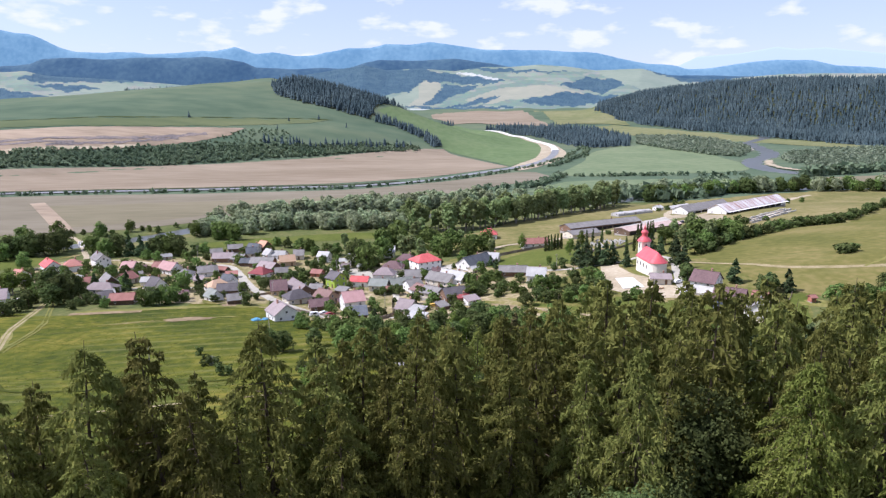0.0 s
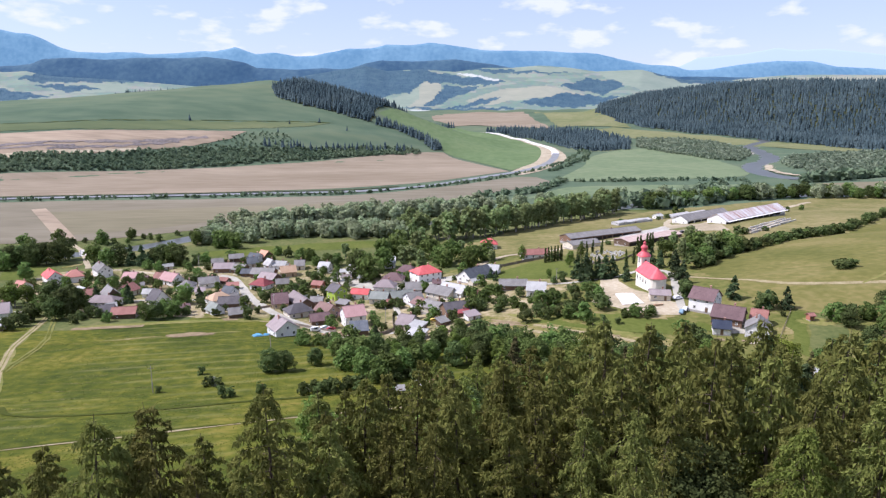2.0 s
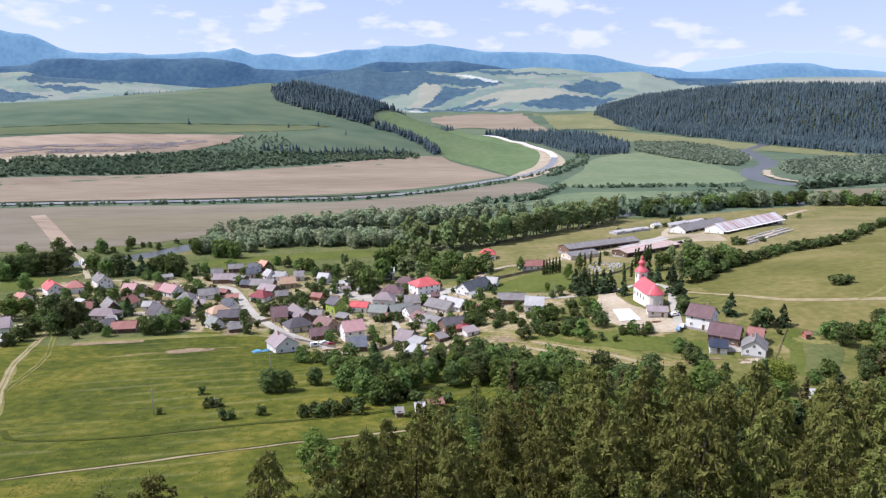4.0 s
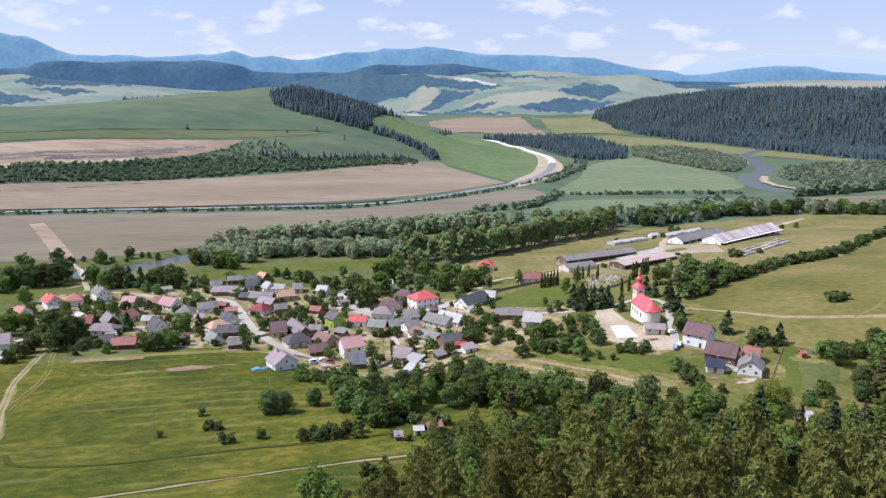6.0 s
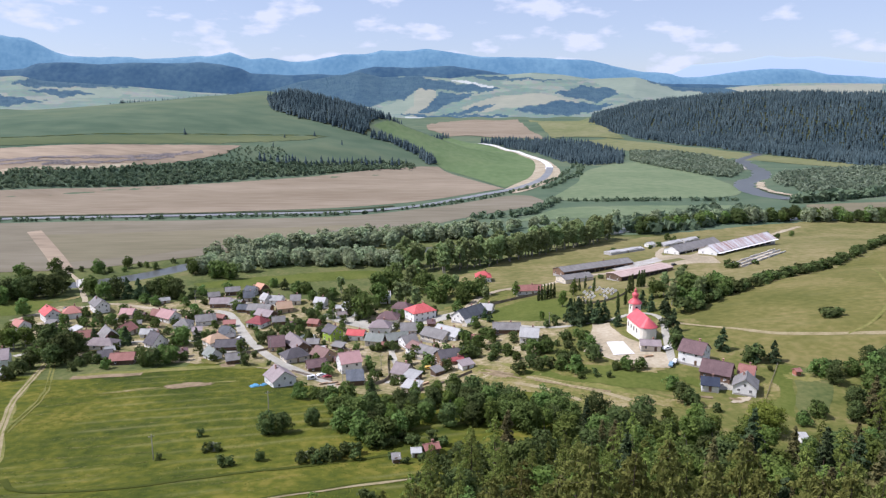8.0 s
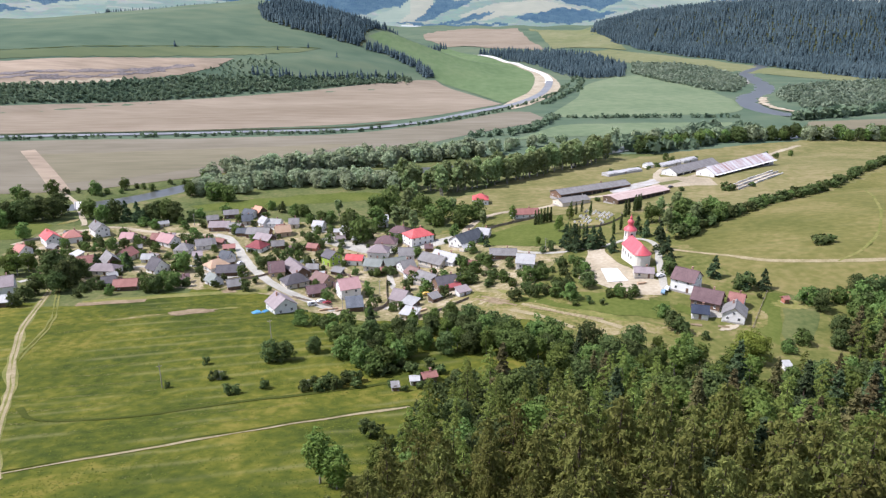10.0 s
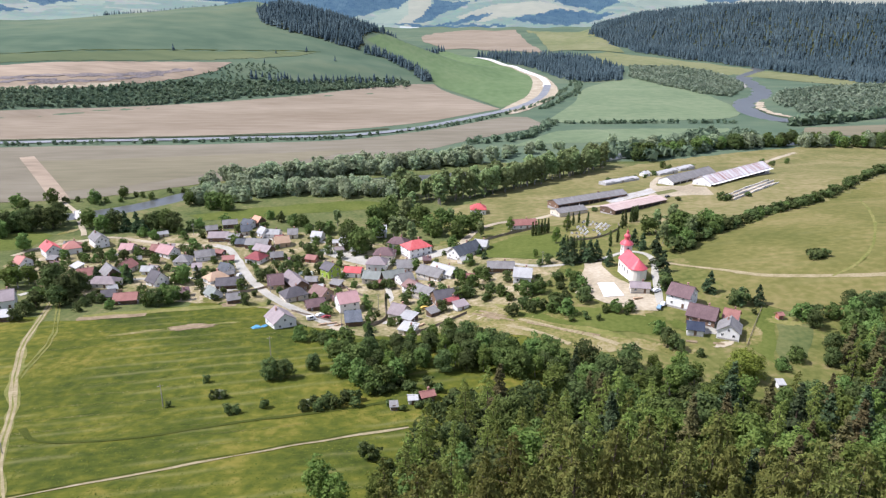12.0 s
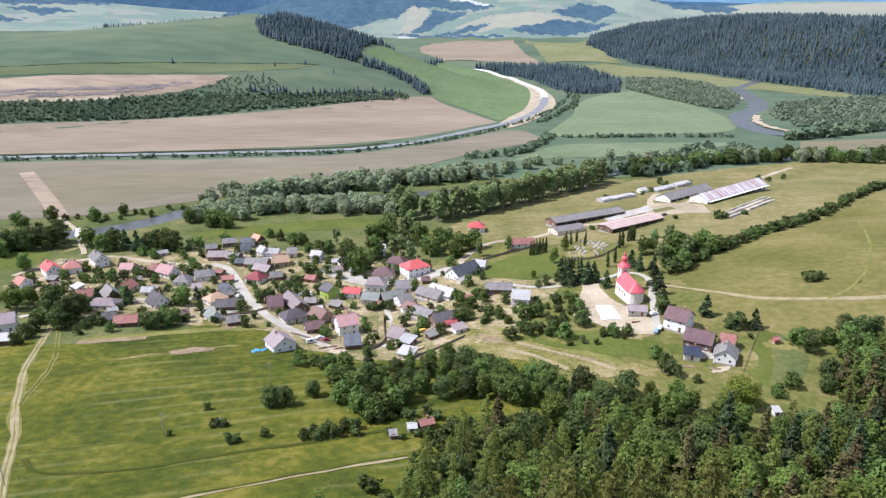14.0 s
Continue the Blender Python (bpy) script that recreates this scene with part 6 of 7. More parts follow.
def house(x, y, turn, long, wide, eave, top, roof, wall, form, label):
    HOMES.append((x, y, max(long, wide) / 2))
    c, s = math.cos(radians(turn)), math.sin(radians(turn))
    corners = [at(x + a * long / 2 * c - b * wide / 2 * s, y + a * long / 2 * s + b * wide / 2 * c) for a in (-1, 1) for b in (-1, 1)]
    base = at(x, y)
    sink = base - min(corners) + 0.3
    farm = long > 22 or wall in ("wood", "brown") or eave < 2.5
    root = thing("barn" if long > 22 else "shed" if farm and wide < 7.6 else "house", label, "barn" if long > 22 else "shed" if farm and wide < 7.6 else "house", x, y, base, turn)
    hx, hy = long / 2, wide / 2
    top_in = top - 0.05
    if form == "gable":
        ring = [(-hx, -hy), (hx, -hy), (hx, hy), (-hx, hy)]
        v = [(a, b, -sink) for a, b in ring] + [(a, b, eave) for a, b in ring] + [(-hx, 0, top_in), (hx, 0, top_in)]
        f = [(3, 2, 1, 0), (0, 1, 5, 4), (2, 3, 7, 6), (1, 2, 6, 9, 5), (3, 0, 4, 8, 7), (4, 5, 9, 8), (6, 7, 8, 9)]
    else:
        high = top - 0.3 if form == "shed" else eave
        v = [(-hx, -hy, -sink), (hx, -hy, -sink), (hx, hy, -sink), (-hx, hy, -sink), (-hx, -hy, eave), (hx, -hy, eave), (hx, hy, high), (-hx, hy, high)]
        f = [(3, 2, 1, 0), (0, 1, 5, 4), (1, 2, 6, 5), (2, 3, 7, 6), (3, 0, 4, 7), (4, 5, 6, 7)]
    part("wall", mesh("wall", v, f), WALLS[wall], root)
    part("plinth", blocks("plinth", box(0, 0, -sink, long + 0.14, wide + 0.14, sink + 0.35)), PLINTH, root, "grey stone plinth")
    if roof == "ruin":
        pieces = [box(-hx + (n + 0.5) * long / 7, sgn * hy * 0.5, eave + 0.1 + (n % 3) * 0.15, long / 7 * 0.86, wide * 0.42, 0.12) for n in range(7) for sgn in (-1, 1) if (n * 3 + sgn) % 5]
        for piece in pieces:
            part("roof_sheet", blocks("roof_sheet", piece), ROOFS[roof], root, "broken grey roof sheet")
    else:
        part("roof", mesh("roof", *roof_mesh(form, long, wide, eave, top)), ROOFS[roof], root)
        if form == "gable":
            part("ridge_cap", blocks("ridge_cap", box(0, 0, top + 0.17, long + 0.9, 0.34, 0.1)), ROOFS[roof], root)
    if not farm or wall == "brown":
        rise = top - eave
        part("chimney", blocks("chimney", box(long * 0.16, hy * 0.22, top - rise * 0.45, 0.62, 0.62, rise * 0.45 + 0.95), box(long * 0.16, hy * 0.22, top + 0.95, 0.78, 0.78, 0.14)), CHIMNEY, root, "brick chimney")
    if long > 40:
        if roof == "rusty":
            part("awning", blocks("awning", box(0, -hy - 1.5, eave - 0.75, long + 1.0, 2.6, 0.18)), WALLS["white"], root, "long white eaves board")
        # near-black panels on the wall paint the shade inside open bays
        for k in range(int(long / 9)):
            part("bay", blocks("bay", box(-hx + 5 + k * 9, -hy - 0.03, 0.1, 8.0, 0.12, eave - 1.0)), BAY_SHADE, root, "stall bay whose inner shade is a dark panel")
    gap = (3.5 if long > 7 else 5.0) if long < 22 else 12.0
    small = farm and long < 7
    for level in range(2 if eave > 4.8 else 1):
        z = 1.65 + level * 2.7
        for side in (-1, 1):
            n = max(1, int(long / gap))
            for k in range(n):
                px = (k + 0.5) / n * long - hx
                if side == -1 and k == n // 2 and level == 0:
                    door = part("door", DOOR_MESH, None, root)
                    door.matrix_basis = pose(px, -hy - 0.04, 0.1)
                elif not small and not (farm and (k + level) % 2 and long < 22):
                    put_window(root, px, side * (hy + 0.03), z, 0 if side == -1 else 180, 0.9 if farm else 1.05)
            for off in (() if small and side == -1 else (-0.25, 0.25) if wide > 7 else (0,)):
                put_window(root, side * (hx + 0.03), off * wide, z, 90 if side == 1 else -90, 0.9 if farm else 1.05)
    if form == "gable" and top - eave > 2.4 and not farm:
        for side in (-1, 1):
            put_window(root, side * (hx + 0.03), 0, eave + 0.55, 90 if side == 1 else -90, 0.95)
    return root


house(-217.5, 392.3, 131, 13.0, 8.0, 5.2, 8.2, "red", "white", "gable", "gabled house with a bright red roof and white walls")
house(-208.0, 398.5, 25, 9.8, 9, 4, 7, "salmon", "white", "hip", "house with a salmon hipped roof and white walls")
house(-198.3, 412.4, 130, 13.0, 8.0, 5.0, 8.2, "grey", "white", "gable", "tall white house with a grey gabled roof")
house(-222.0, 369.8, -25, 6.4, 8, 3.6, 6.5, "salmon", "white", "gable", "low house with a faded orange tiled roof")
house(-193.2, 302.8, 22, 8.0, 10, 4.6, 8, "lilac", "white", "gable", "house with a faded lilac roof beside a dirt track")
house(-182.8, 282.6, 11, 6.0, 6, 2.6, 3.6, "pale", "wood", "shed", "farm shed with a pale sheet roof")
house(-176.3, 346.5, 20, 7.8, 8, 3, 5.6, "brick", "cream", "gable", "low house with an orange brick tiled roof")
house(-163.7, 346.6, -53, 11.3, 7.5, 3.4, 7, "grey", "wood", "gable", "timber house with a steep grey sheet roof")
house(-160.6, 332.0, -5, 14.8, 8, 2.9, 5.2, "lilac", "white", "hip", "low house with a lilac grey hipped roof")
house(-161.0, 360.4, 74, 9.0, 8, 3, 5.8, "brick", "cream", "gable", "house with a weathered brick red roof")
house(-134.9, 334.5, -38, 7.6, 8.5, 3, 7.5, "dark", "white", "gable", "steep gabled house with a dark roof and white gable")
house(-138.9, 305.6, 9, 10.2, 7.5, 2.6, 4.8, "brick", "wood", "gable", "long low barn with a brick red roof")
house(-149.1, 310.5, 19, 6.0, 7, 2.6, 4.8, "dark", "wood", "gable", "weathered shed with a dark grey roof")
house(-148.5, 389.7, -32, 11.1, 8.5, 3.2, 6.5, "pink", "white", "gable", "white house with a pale pink gabled roof")
house(-135.2, 375.4, -2, 8.5, 9, 2.8, 5.5, "grey", "white", "hip", "house with a grey hipped roof among trees")
house(-126.7, 383.8, 23, 8.4, 8, 3, 5.6, "grey", "white", "gable", "long house with a grey sheet roof")
house(-175.0, 398.1, -4, 7.5, 8, 2.8, 5.2, "pink", "cream", "gable", "low house with a pink tiled roof")
house(-156.5, 394.4, -18, 6.0, 6, 3, 5.5, "brick", "brown", "gable", "small brown house with a brick roof")
house(-147.4, 355.0, -2, 6.0, 5, 2.6, 4.5, "pale", "white", "gable", "small white outbuilding with a pale roof")
house(-126.7, 419.8, 2, 12.1, 8, 3, 5.6, "lilac", "brown", "gable", "long house with a lilac grey roof by the street")
house(-116.2, 417.1, -14, 7.4, 8, 2.8, 5.2, "grey", "brown", "gable", "house with a plain grey roof joined in a row")
house(-112.5, 431.9, 14, 6.4, 8, 3, 5.8, "slate", "cream", "gable", "house with a slate blue gabled roof")
house(-110.2, 408.2, -2, 6.0, 6, 2.4, 4.4, "slate", "wood", "gable", "small shed with a blue sheet roof")
house(-114.2, 446.4, -22, 7.7, 8, 3, 5.6, "slate", "white", "gable", "house with a blue grey roof")
house(-108.9, 450.8, -36, 6.5, 7.5, 3.2, 6.4, "orange", "wood", "gable", "house with an orange tiled roof and timber gable")
house(-100.0, 425.8, -47, 6.0, 6, 3, 6, "pale", "white", "gable", "narrow white gabled house")
house(-93.3, 424.9, -10, 8.1, 7, 2.7, 4.8, "pale", "white", "gable", "low house with a pale sheet roof")
house(-81.0, 423.0, 7, 6.0, 7.5, 3, 5.6, "grey", "cream", "gable", "house with a grey roof and a lean-to")
house(-99.1, 404.9, -8, 13.7, 8.5, 3, 5.6, "grey", "brown", "gable", "long house with a weathered grey roof")
house(-85.2, 406.8, 19, 8.8, 8.5, 3.2, 6, "tan", "tan", "gable", "house with a tan tiled roof and ochre gable")
house(-93.3, 394.0, -29, 11.0, 7.5, 3, 5.5, "lilac", "wood", "gable", "timber house with a light lilac roof")
house(-94.6, 380.2, -25, 10.0, 9, 3.1, 6, "maroon", "white", "hip", "white house with a dark red hipped roof")
house(-83.7, 383.0, 15, 7.1, 7, 2.6, 4.6, "grey", "wood", "gable", "shed with a grey sheet roof")
house(-124.8, 384.4, 24, 8.9, 8, 2.9, 5.4, "grey", "white", "gable", "house with a grey roof behind a tree")
house(-106.6, 358.7, -23, 6.0, 7.5, 3, 6, "slate", "white", "gable", "blue roofed house with white trim")
house(-107.0, 340.5, 43, 10.4, 8, 3, 5.6, "tan", "white", "hip", "house with an ochre hipped roof")
house(-96.8, 329.8, 6, 12.9, 8, 2.8, 5.2, "dark", "wood", "gable", "long dark roofed farm building")
house(-100.3, 312.6, -46, 7.0, 6, 2.4, 5.2, "greengrey", "white", "gable", "small house with a grey roof and white gable")
house(-89.2, 306.4, 21, 6.0, 6.5, 2.4, 4.4, "grey", "wood", "gable", "grey roofed woodshed at the meadow edge")
house(-74.1, 331.2, 13, 7.6, 9.5, 3.2, 7, "mauve", "tan", "gable", "house with a dark mauve roof and tan gable")
house(-64.5, 333.3, -60, 18.2, 8, 3.2, 6, "lilac", "wood", "gable", "timber house with a light mauve roof and dark gable")
house(-62.1, 314.6, 31, 11.4, 9, 3, 6, "dark", "cream", "hip", "house with a dark grey hipped roof")
house(-48.9, 317.2, -42, 9.4, 8, 3.1, 6, "brown", "tan", "gable", "house with a brown tiled roof")
house(-50.1, 302.2, 21, 8.5, 7.5, 2.7, 5, "mauve", "wood", "gable", "low barn with a dark brown roof")
house(-34.8, 301.3, 22, 9.3, 9.5, 5.8, 9.2, "pink", "white", "gable", "two storey white house with a pale pink roof")
house(-48.3, 349.0, -44, 7.2, 8, 5, 7.8, "dark", "lime", "gable", "two storey lime green house with a dark roof")
house(-35.8, 348.5, -11, 9.0, 7, 3.2, 5, "red", "white", "gable", "low house with a bright red sheet roof")
house(-23.7, 358.5, -8, 10.8, 9, 4.2, 7, "lilac", "white", "hip", "white house with a pinkish grey hipped roof")
house(-20.3, 376.1, -8, 11.6, 10, 3.6, 6.6, "mauve", "cream", "hip", "house with a dark mauve hipped roof")
house(-13.2, 396.8, -15, 11.5, 9, 3.6, 6.4, "mauve", "white", "hip", "house with a purple brown hipped roof")
house(-2.3, 378.8, 30, 14.3, 11, 5.4, 8.6, "red", "white", "hip", "two storey white schoolhouse with a red hipped roof")
house(-64.2, 415.8, -16, 6.7, 7, 3.2, 5.6, "pale", "white", "gable", "small white house with a pale roof in a garden")
house(-45.0, 401.8, -38, 6.0, 7, 4, 6.2, "pale", "white", "gable", "white house at the edge of tall trees")
house(-25.1, 421.5, 5, 7.2, 8, 4.2, 7, "white", "white", "gable", "white roofed house among trees")
house(-62.2, 376.0, -19, 6.0, 5, 2.4, 4, "brick", "brick", "gable", "small red brick outbuilding")
house(-56.8, 337.5, -2, 6.0, 6, 2.4, 4, "grey", "wood", "gable", "garden shed with a grey roof")
house(-25.1, 339.6, -13, 9.0, 9, 3, 5.4, "greengrey", "cream", "gable", "long house with a mossy grey roof")
house(-14.4, 339.8, 21, 11.8, 8, 3, 5.4, "greengrey", "wood", "gable", "barn with a mossy grey roof joined to a house")
house(-8.5, 353.3, 3, 8.2, 9, 3.1, 5.8, "grey", "white", "gable", "house with a grey roof by the square")
house(6.2, 333.9, -39, 14.1, 9, 3, 5.8, "grey", "cream", "gable", "house with a grey sheet roof and dark gable")
house(12.6, 334.4, -39, 14.2, 9, 3, 5.8, "pale", "white", "gable", "long house with a light grey roof")
house(-8.2, 333.1, 27, 7.2, 9, 3, 5.6, "grey", "white", "gable", "white house with a grey roof in a row")
house(-3.1, 319.3, -54, 9.3, 8.5, 3, 5.2, "brown", "white", "gable", "row house with a brown tiled roof")
house(2.5, 309.8, -41, 10.8, 8.5, 3, 5.2, "grey", "cream", "gable", "row house with a light grey roof")
house(11.7, 296.5, 21, 12.4, 9, 3.2, 6.2, "dark", "brown", "gable", "dark timber barn with a charcoal roof")
house(13.9, 292.4, 8, 6.7, 5, 2.2, 3.2, "maroon", "brown", "shed", "red roofed lean-to shed")
house(-9.6, 285.1, -30, 6.8, 8.5, 3.4, 6.6, "lilac", "cream", "gable", "house with a lilac roof and a pale gable")
house(-5.4, 276.7, -32, 6.0, 6, 2.6, 3.6, "pale", "wood", "shed", "small shed with a pale sheet roof")
house(-5.2, 260.8, -24, 6.6, 6, 2.5, 3.4, "pale", "cream", "shed", "pale roofed garden shed")
house(24.9, 365.6, 45, 18.9, 9.5, 3.2, 6.8, "slate", "white", "gable", "house with a dark slate roof and white gable")
house(35.1, 374.6, -19, 7.3, 8, 3, 5.4, "pale", "cream", "gable", "house with a faded pinkish grey roof")
house(41.0, 329.3, -4, 13.3, 8, 2.7, 4.8, "grey", "brown", "gable", "long grey roofed farm house")
house(49.7, 310.5, -13, 8.4, 10, 3.4, 6.2, "pale", "white", "gable", "white house with a pale grey roof")
house(96.9, 280.0, -11, 8.1, 6.5, 2.6, 4, "lilac", "cream", "gable", "low parish outbuilding with a lilac roof")
house(110.3, 265.0, -41, 9.5, 10, 5.2, 8.6, "mauve", "white", "gable", "two storey white house with a dark mauve roof")
house(113.4, 249.6, -34, 10.9, 9, 3.4, 6.8, "mauve", "brown", "gable", "long timber house with a mauve brown roof")
house(107.0, 240.8, -19, 6.0, 7, 2.6, 4.4, "navy", "white", "gable", "garage with a navy blue sheet roof")
house(119.0, 237.5, 62, 9.0, 8.0, 3.2, 6, "grey", "white", "gable", "white house with a grey and red roof")
house(247.5, 526.7, 37, 89.0, 15, 3.6, 7.5, "rusty", "white", "gable", "long cattle barn with a rusty pale sheet roof")
house(211.8, 527.8, 37, 58.5, 13, 3.2, 6.5, "grey", "white", "gable", "long cattle barn with a grey roof")
house(119.9, 472.6, 27, 62.8, 12, 3.4, 5.5, "grey", "brown", "gable", "long low farm shed with a weathered grey roof")
house(145.7, 449.5, 32, 51.3, 13, 3.4, 4.6, "palepink", "wood", "gable", "open hay shed with a pale pink roof")
house(100.2, 444.5, 24, 22.2, 11, 3, 4.8, "grey", "cream", "gable", "farm shed with a grey roof")
house(158.8, 531.6, 29, 36.2, 8, 2, 3, "ruin", "grey", "gable", "ruined low farm building with a broken roof")
house(208.2, 568.3, 37, 26.3, 8, 2.4, 4, "ruin", "grey", "gable", "derelict farm cottage with a collapsed roof")
house(233.7, 594.0, 38, 22.8, 8, 2.4, 3.6, "ruin", "grey", "gable", "derelict farm outbuilding with a broken roof")
house(188.1, 559.2, 26, 6.3, 6, 2.8, 4.2, "pale", "white", "gable", "small white farm office")
house(40.6, 460.9, -2, 10.5, 10, 4, 7, "red", "white", "hip", "house with a red hipped roof below the poplars")
house(64.7, 414.5, 7, 16.4, 8, 3, 5.4, "brick", "white", "gable", "long house with a faded brick roof by the lane")
house(-61.0, 275.9, 123, 10.3, 10.0, 3.6, 7.0, "lilac", "white", "gable", "grey house with a lilac roof at the meadow edge")
house(-29.8, 278.4, 9, 6.9, 8, 3, 4.6, "slate", "wood", "shed", "timber shed with a blue grey sheet roof")
house(-2.9, 193.4, 5, 2.6, 2.8, 2.0, 2.6, "pale", "white", "gable", "small white garden hut")
house(1.6, 195.6, 20, 4.4, 3.4, 2.2, 3.1, "brick", "brown", "gable", "garden hut with a faded red roof")
house(-8.8, 188.6, 7, 2.0, 2.2, 1.7, 2.1, "grey", "wood", "shed", "grey garden shed in the orchard")
house(119.6, 198.3, -2, 2.0, 2.3, 2.0, 2.5, "pale", "white", "shed", "small white hut by the wood")
house(143.9, 248.1, 10, 2.0, 2.2, 2.2, 2.8, "brick", "brick", "gable", "small brownish red shed on the lawn")
house(-127.2, 448.2, 16, 9.1, 8, 3, 5, "grey", "wood", "gable", "barn with a grey roof at the village edge")
house(-136.2, 436.6, 20, 7.0, 7, 2.8, 4.6, "grey", "wood", "gable", "grey shed behind the houses")
house(124.2, 247.6, -34, 5.5, 6.5, 3.0, 5.4, "brick", "white", "gable", "small house with a pinkish red roof")


def bridge(x, y, turn, long, wide):
    """A small road bridge: deck on two abutments, with low parapets."""
    z = float(lie(x, y, False))
    root = thing("bridge", "small pale concrete bridge over the river", "bridge", x, y, z, turn)
    part("deck", blocks("deck", box(0, 0, -0.2, long, wide, 0.55)), FARM_WALL, root)
    for side in (-1, 1):
        part("parapet", blocks("parapet", box(0, side * (wide / 2 - 0.15), 0.35, long, 0.25, 0.8)), FARM_WALL, root)
        part("abutment", blocks("abutment", box(side * (long / 2 - 1.0), 0, -3.4, 1.6, wide - 0.3, 3.2)), FARM_WALL, root)


bridge(-245.5, 485.5, 115, 23, 4.4)


# ---- church ----
CHURCH_WALL = material("church_plaster", [(0.72, 0.66, 0.55), (0.82, 0.77, 0.68)], (0.3, 2.5), 0.9, 0.1)
CHURCH_RED = material("church_red_roof", [(0.5, 0.085, 0.1), (0.62, 0.13, 0.145)], (0.3, 2), 0.45, 0.1, ribs=1.6)
GOLD = material("gilded_metal", [(0.6, 0.42, 0.12), (0.75, 0.55, 0.2)], (2, 9), 0.3, metal=1.0)


def lathe(name, shape, sides=20):
    """A turned body from (radius, height) pairs."""
    a = np.arange(sides) * 2 * math.pi / sides
    v = np.array([(r * math.cos(t), r * math.sin(t), z) for r, z in shape for t in a])
    k, j = np.arange(len(shape) - 1)[:, None] * sides, np.arange(sides)
    f = np.stack([k + j, k + (j + 1) % sides, k + sides + (j + 1) % sides, k + sides + j], 2).reshape(-1, 4)
    return mesh(name, v, f, True)


def church(x, y, turn):
    root = thing("church", "small cream church with red roof and onion tower", "church", x, y, at(x, y), turn)
    long, wide, eave, top = 14.5, 8.0, 6.2, 10.5
    hx, hy = long / 2, wide / 2
    ends = [(hx + 3.0 * math.sin(t), -hy * math.cos(t)) for t in np.linspace(0, math.pi, 9)]
    ring = [(-hx, hy), (-hx, -hy)] + ends
    n = len(ring)
    v = [(a, b, -1.5) for a, b in ring] + [(a, b, eave) for a, b in ring] + [(-hx, 0, top - 0.15)]
    f = [tuple(range(n, 2 * n)), (0, 1, n + 1, 2 * n, n)] + [(k, k + 1, n + k + 1, n + k) for k in range(1, n - 1)] + [(n - 1, 0, n, 2 * n - 1)]
    part("nave_wall", mesh("nave_wall", v, f), CHURCH_WALL, root, "cream plastered wall")
    o = 0.4
    eaves = [(-hx - 0.2, hy + o), (-hx - 0.2, -hy - o)] + [(hx + (3.0 + o) * math.sin(t), -(hy + o) * math.cos(t)) for t in np.linspace(0, math.pi, 9)]
    rv = [(a, b, eave - 0.25) for a, b in eaves] + [(a, b, eave - 0.03) for a, b in eaves] + [(-hx - 0.2, 0, top), (hx - 0.3, 0, top)]
    m = len(eaves)
    back, front = 2 * m, 2 * m + 1
    rf = [(k, (k + 1) % m, m + (k + 1) % m, m + k) for k in range(m)] + [(m, m + 1, back), (m + 1, m + 2, front, back), (2 * m - 1, m, back, front), tuple(range(m - 1, -1, -1))]
    rf += [(m + k, m + k + 1, front) for k in range(2, m - 1)]
    part("nave_roof", mesh("nave_roof", rv, rf), CHURCH_RED, root, "red sheet metal roof")
    tower = part("tower", blocks("tower", box(-hx - 1.9, 0, -1.5, 4.2, 4.2, 13.6), box(-hx - 1.9, 0, 12.05, 4.7, 4.7, 0.35), box(-hx - 1.9, 0, 8.3, 4.45, 4.45, 0.2)), CHURCH_WALL, root, "cream bell tower with a cornice")
    cap = part("tower_roof", lathe("tower_roof", [(3.2, 12.35), (2.95, 12.9), (2.3, 13.6), (1.45, 14.3), (1.2, 14.9), (1.3, 15.1), (1.2, 15.3), (1.5, 15.8), (1.62, 16.3), (1.35, 16.9), (0.7, 17.4), (0.5, 17.7), (0.55, 17.9),
               (0.72, 18.2), (0.6, 18.6), (0.25, 19.0), (0.06, 19.8)]), CHURCH_RED, tower, "red onion dome")
    cap.location = (-hx - 1.9, 0, 0)
    cross = part("cross", blocks("cross", box(-hx - 1.9, 0, 19.7, 0.1, 0.1, 1.3), box(-hx - 1.9, 0, 20.4, 0.7, 0.1, 0.1)), GOLD, tower, "gilded cross")
    arch = [(-0.5, 0), (0.5, 0), (0.5, 1.5), (0.35, 1.85), (0, 2.0), (-0.35, 1.85), (-0.5, 1.5)]
    pane = mesh("window", [(a, -0.06, z) for a, z in arch] + [(a, 0.02, z) for a, z in arch], [tuple(range(7))] + [tuple(range(13, 6, -1))] + [(k, (k + 1) % 7, 7 + (k + 1) % 7, 7 + k) for k in range(7)])
    pane.materials.append(GLASS)
    rim = mesh("frame", [(a * s, d, 1.0 + (z - 1.0) * s) for d in (-0.1, 0.02) for s in (1.0, 1.25) for a, z in arch],
               [(k, (k + 1) % 7, 7 + (k + 1) % 7, 7 + k) for k in range(7)] + [(7 + k, 7 + (k + 1) % 7, 21 + (k + 1) % 7, 21 + k) for k in range(7)] + [(k, 14 + k, 14 + (k + 1) % 7, (k + 1) % 7) for k in range(7)])
    rim.materials.append(WALLS["white"])
    for side in (-1, 1):
        for k in range(4):
            w = part("window", pane, None, root)
            w.matrix_basis = pose(-hx + 1.9 + k * 3.4, side * (hy + 0.01), 2.6, 0, 0, 0 if side == -1 else 180)
            part("frame", rim, None, w)
    for k in range(4):
        w = part("window", pane, None, tower)
        w.matrix_basis = pose(-hx - 1.9, 0, 9.2, 0, 0, 90 * k) @ pose(0, -2.12, 0)
        part("frame", rim, None, w)
    door = part("door", DOOR_MESH, None, root)
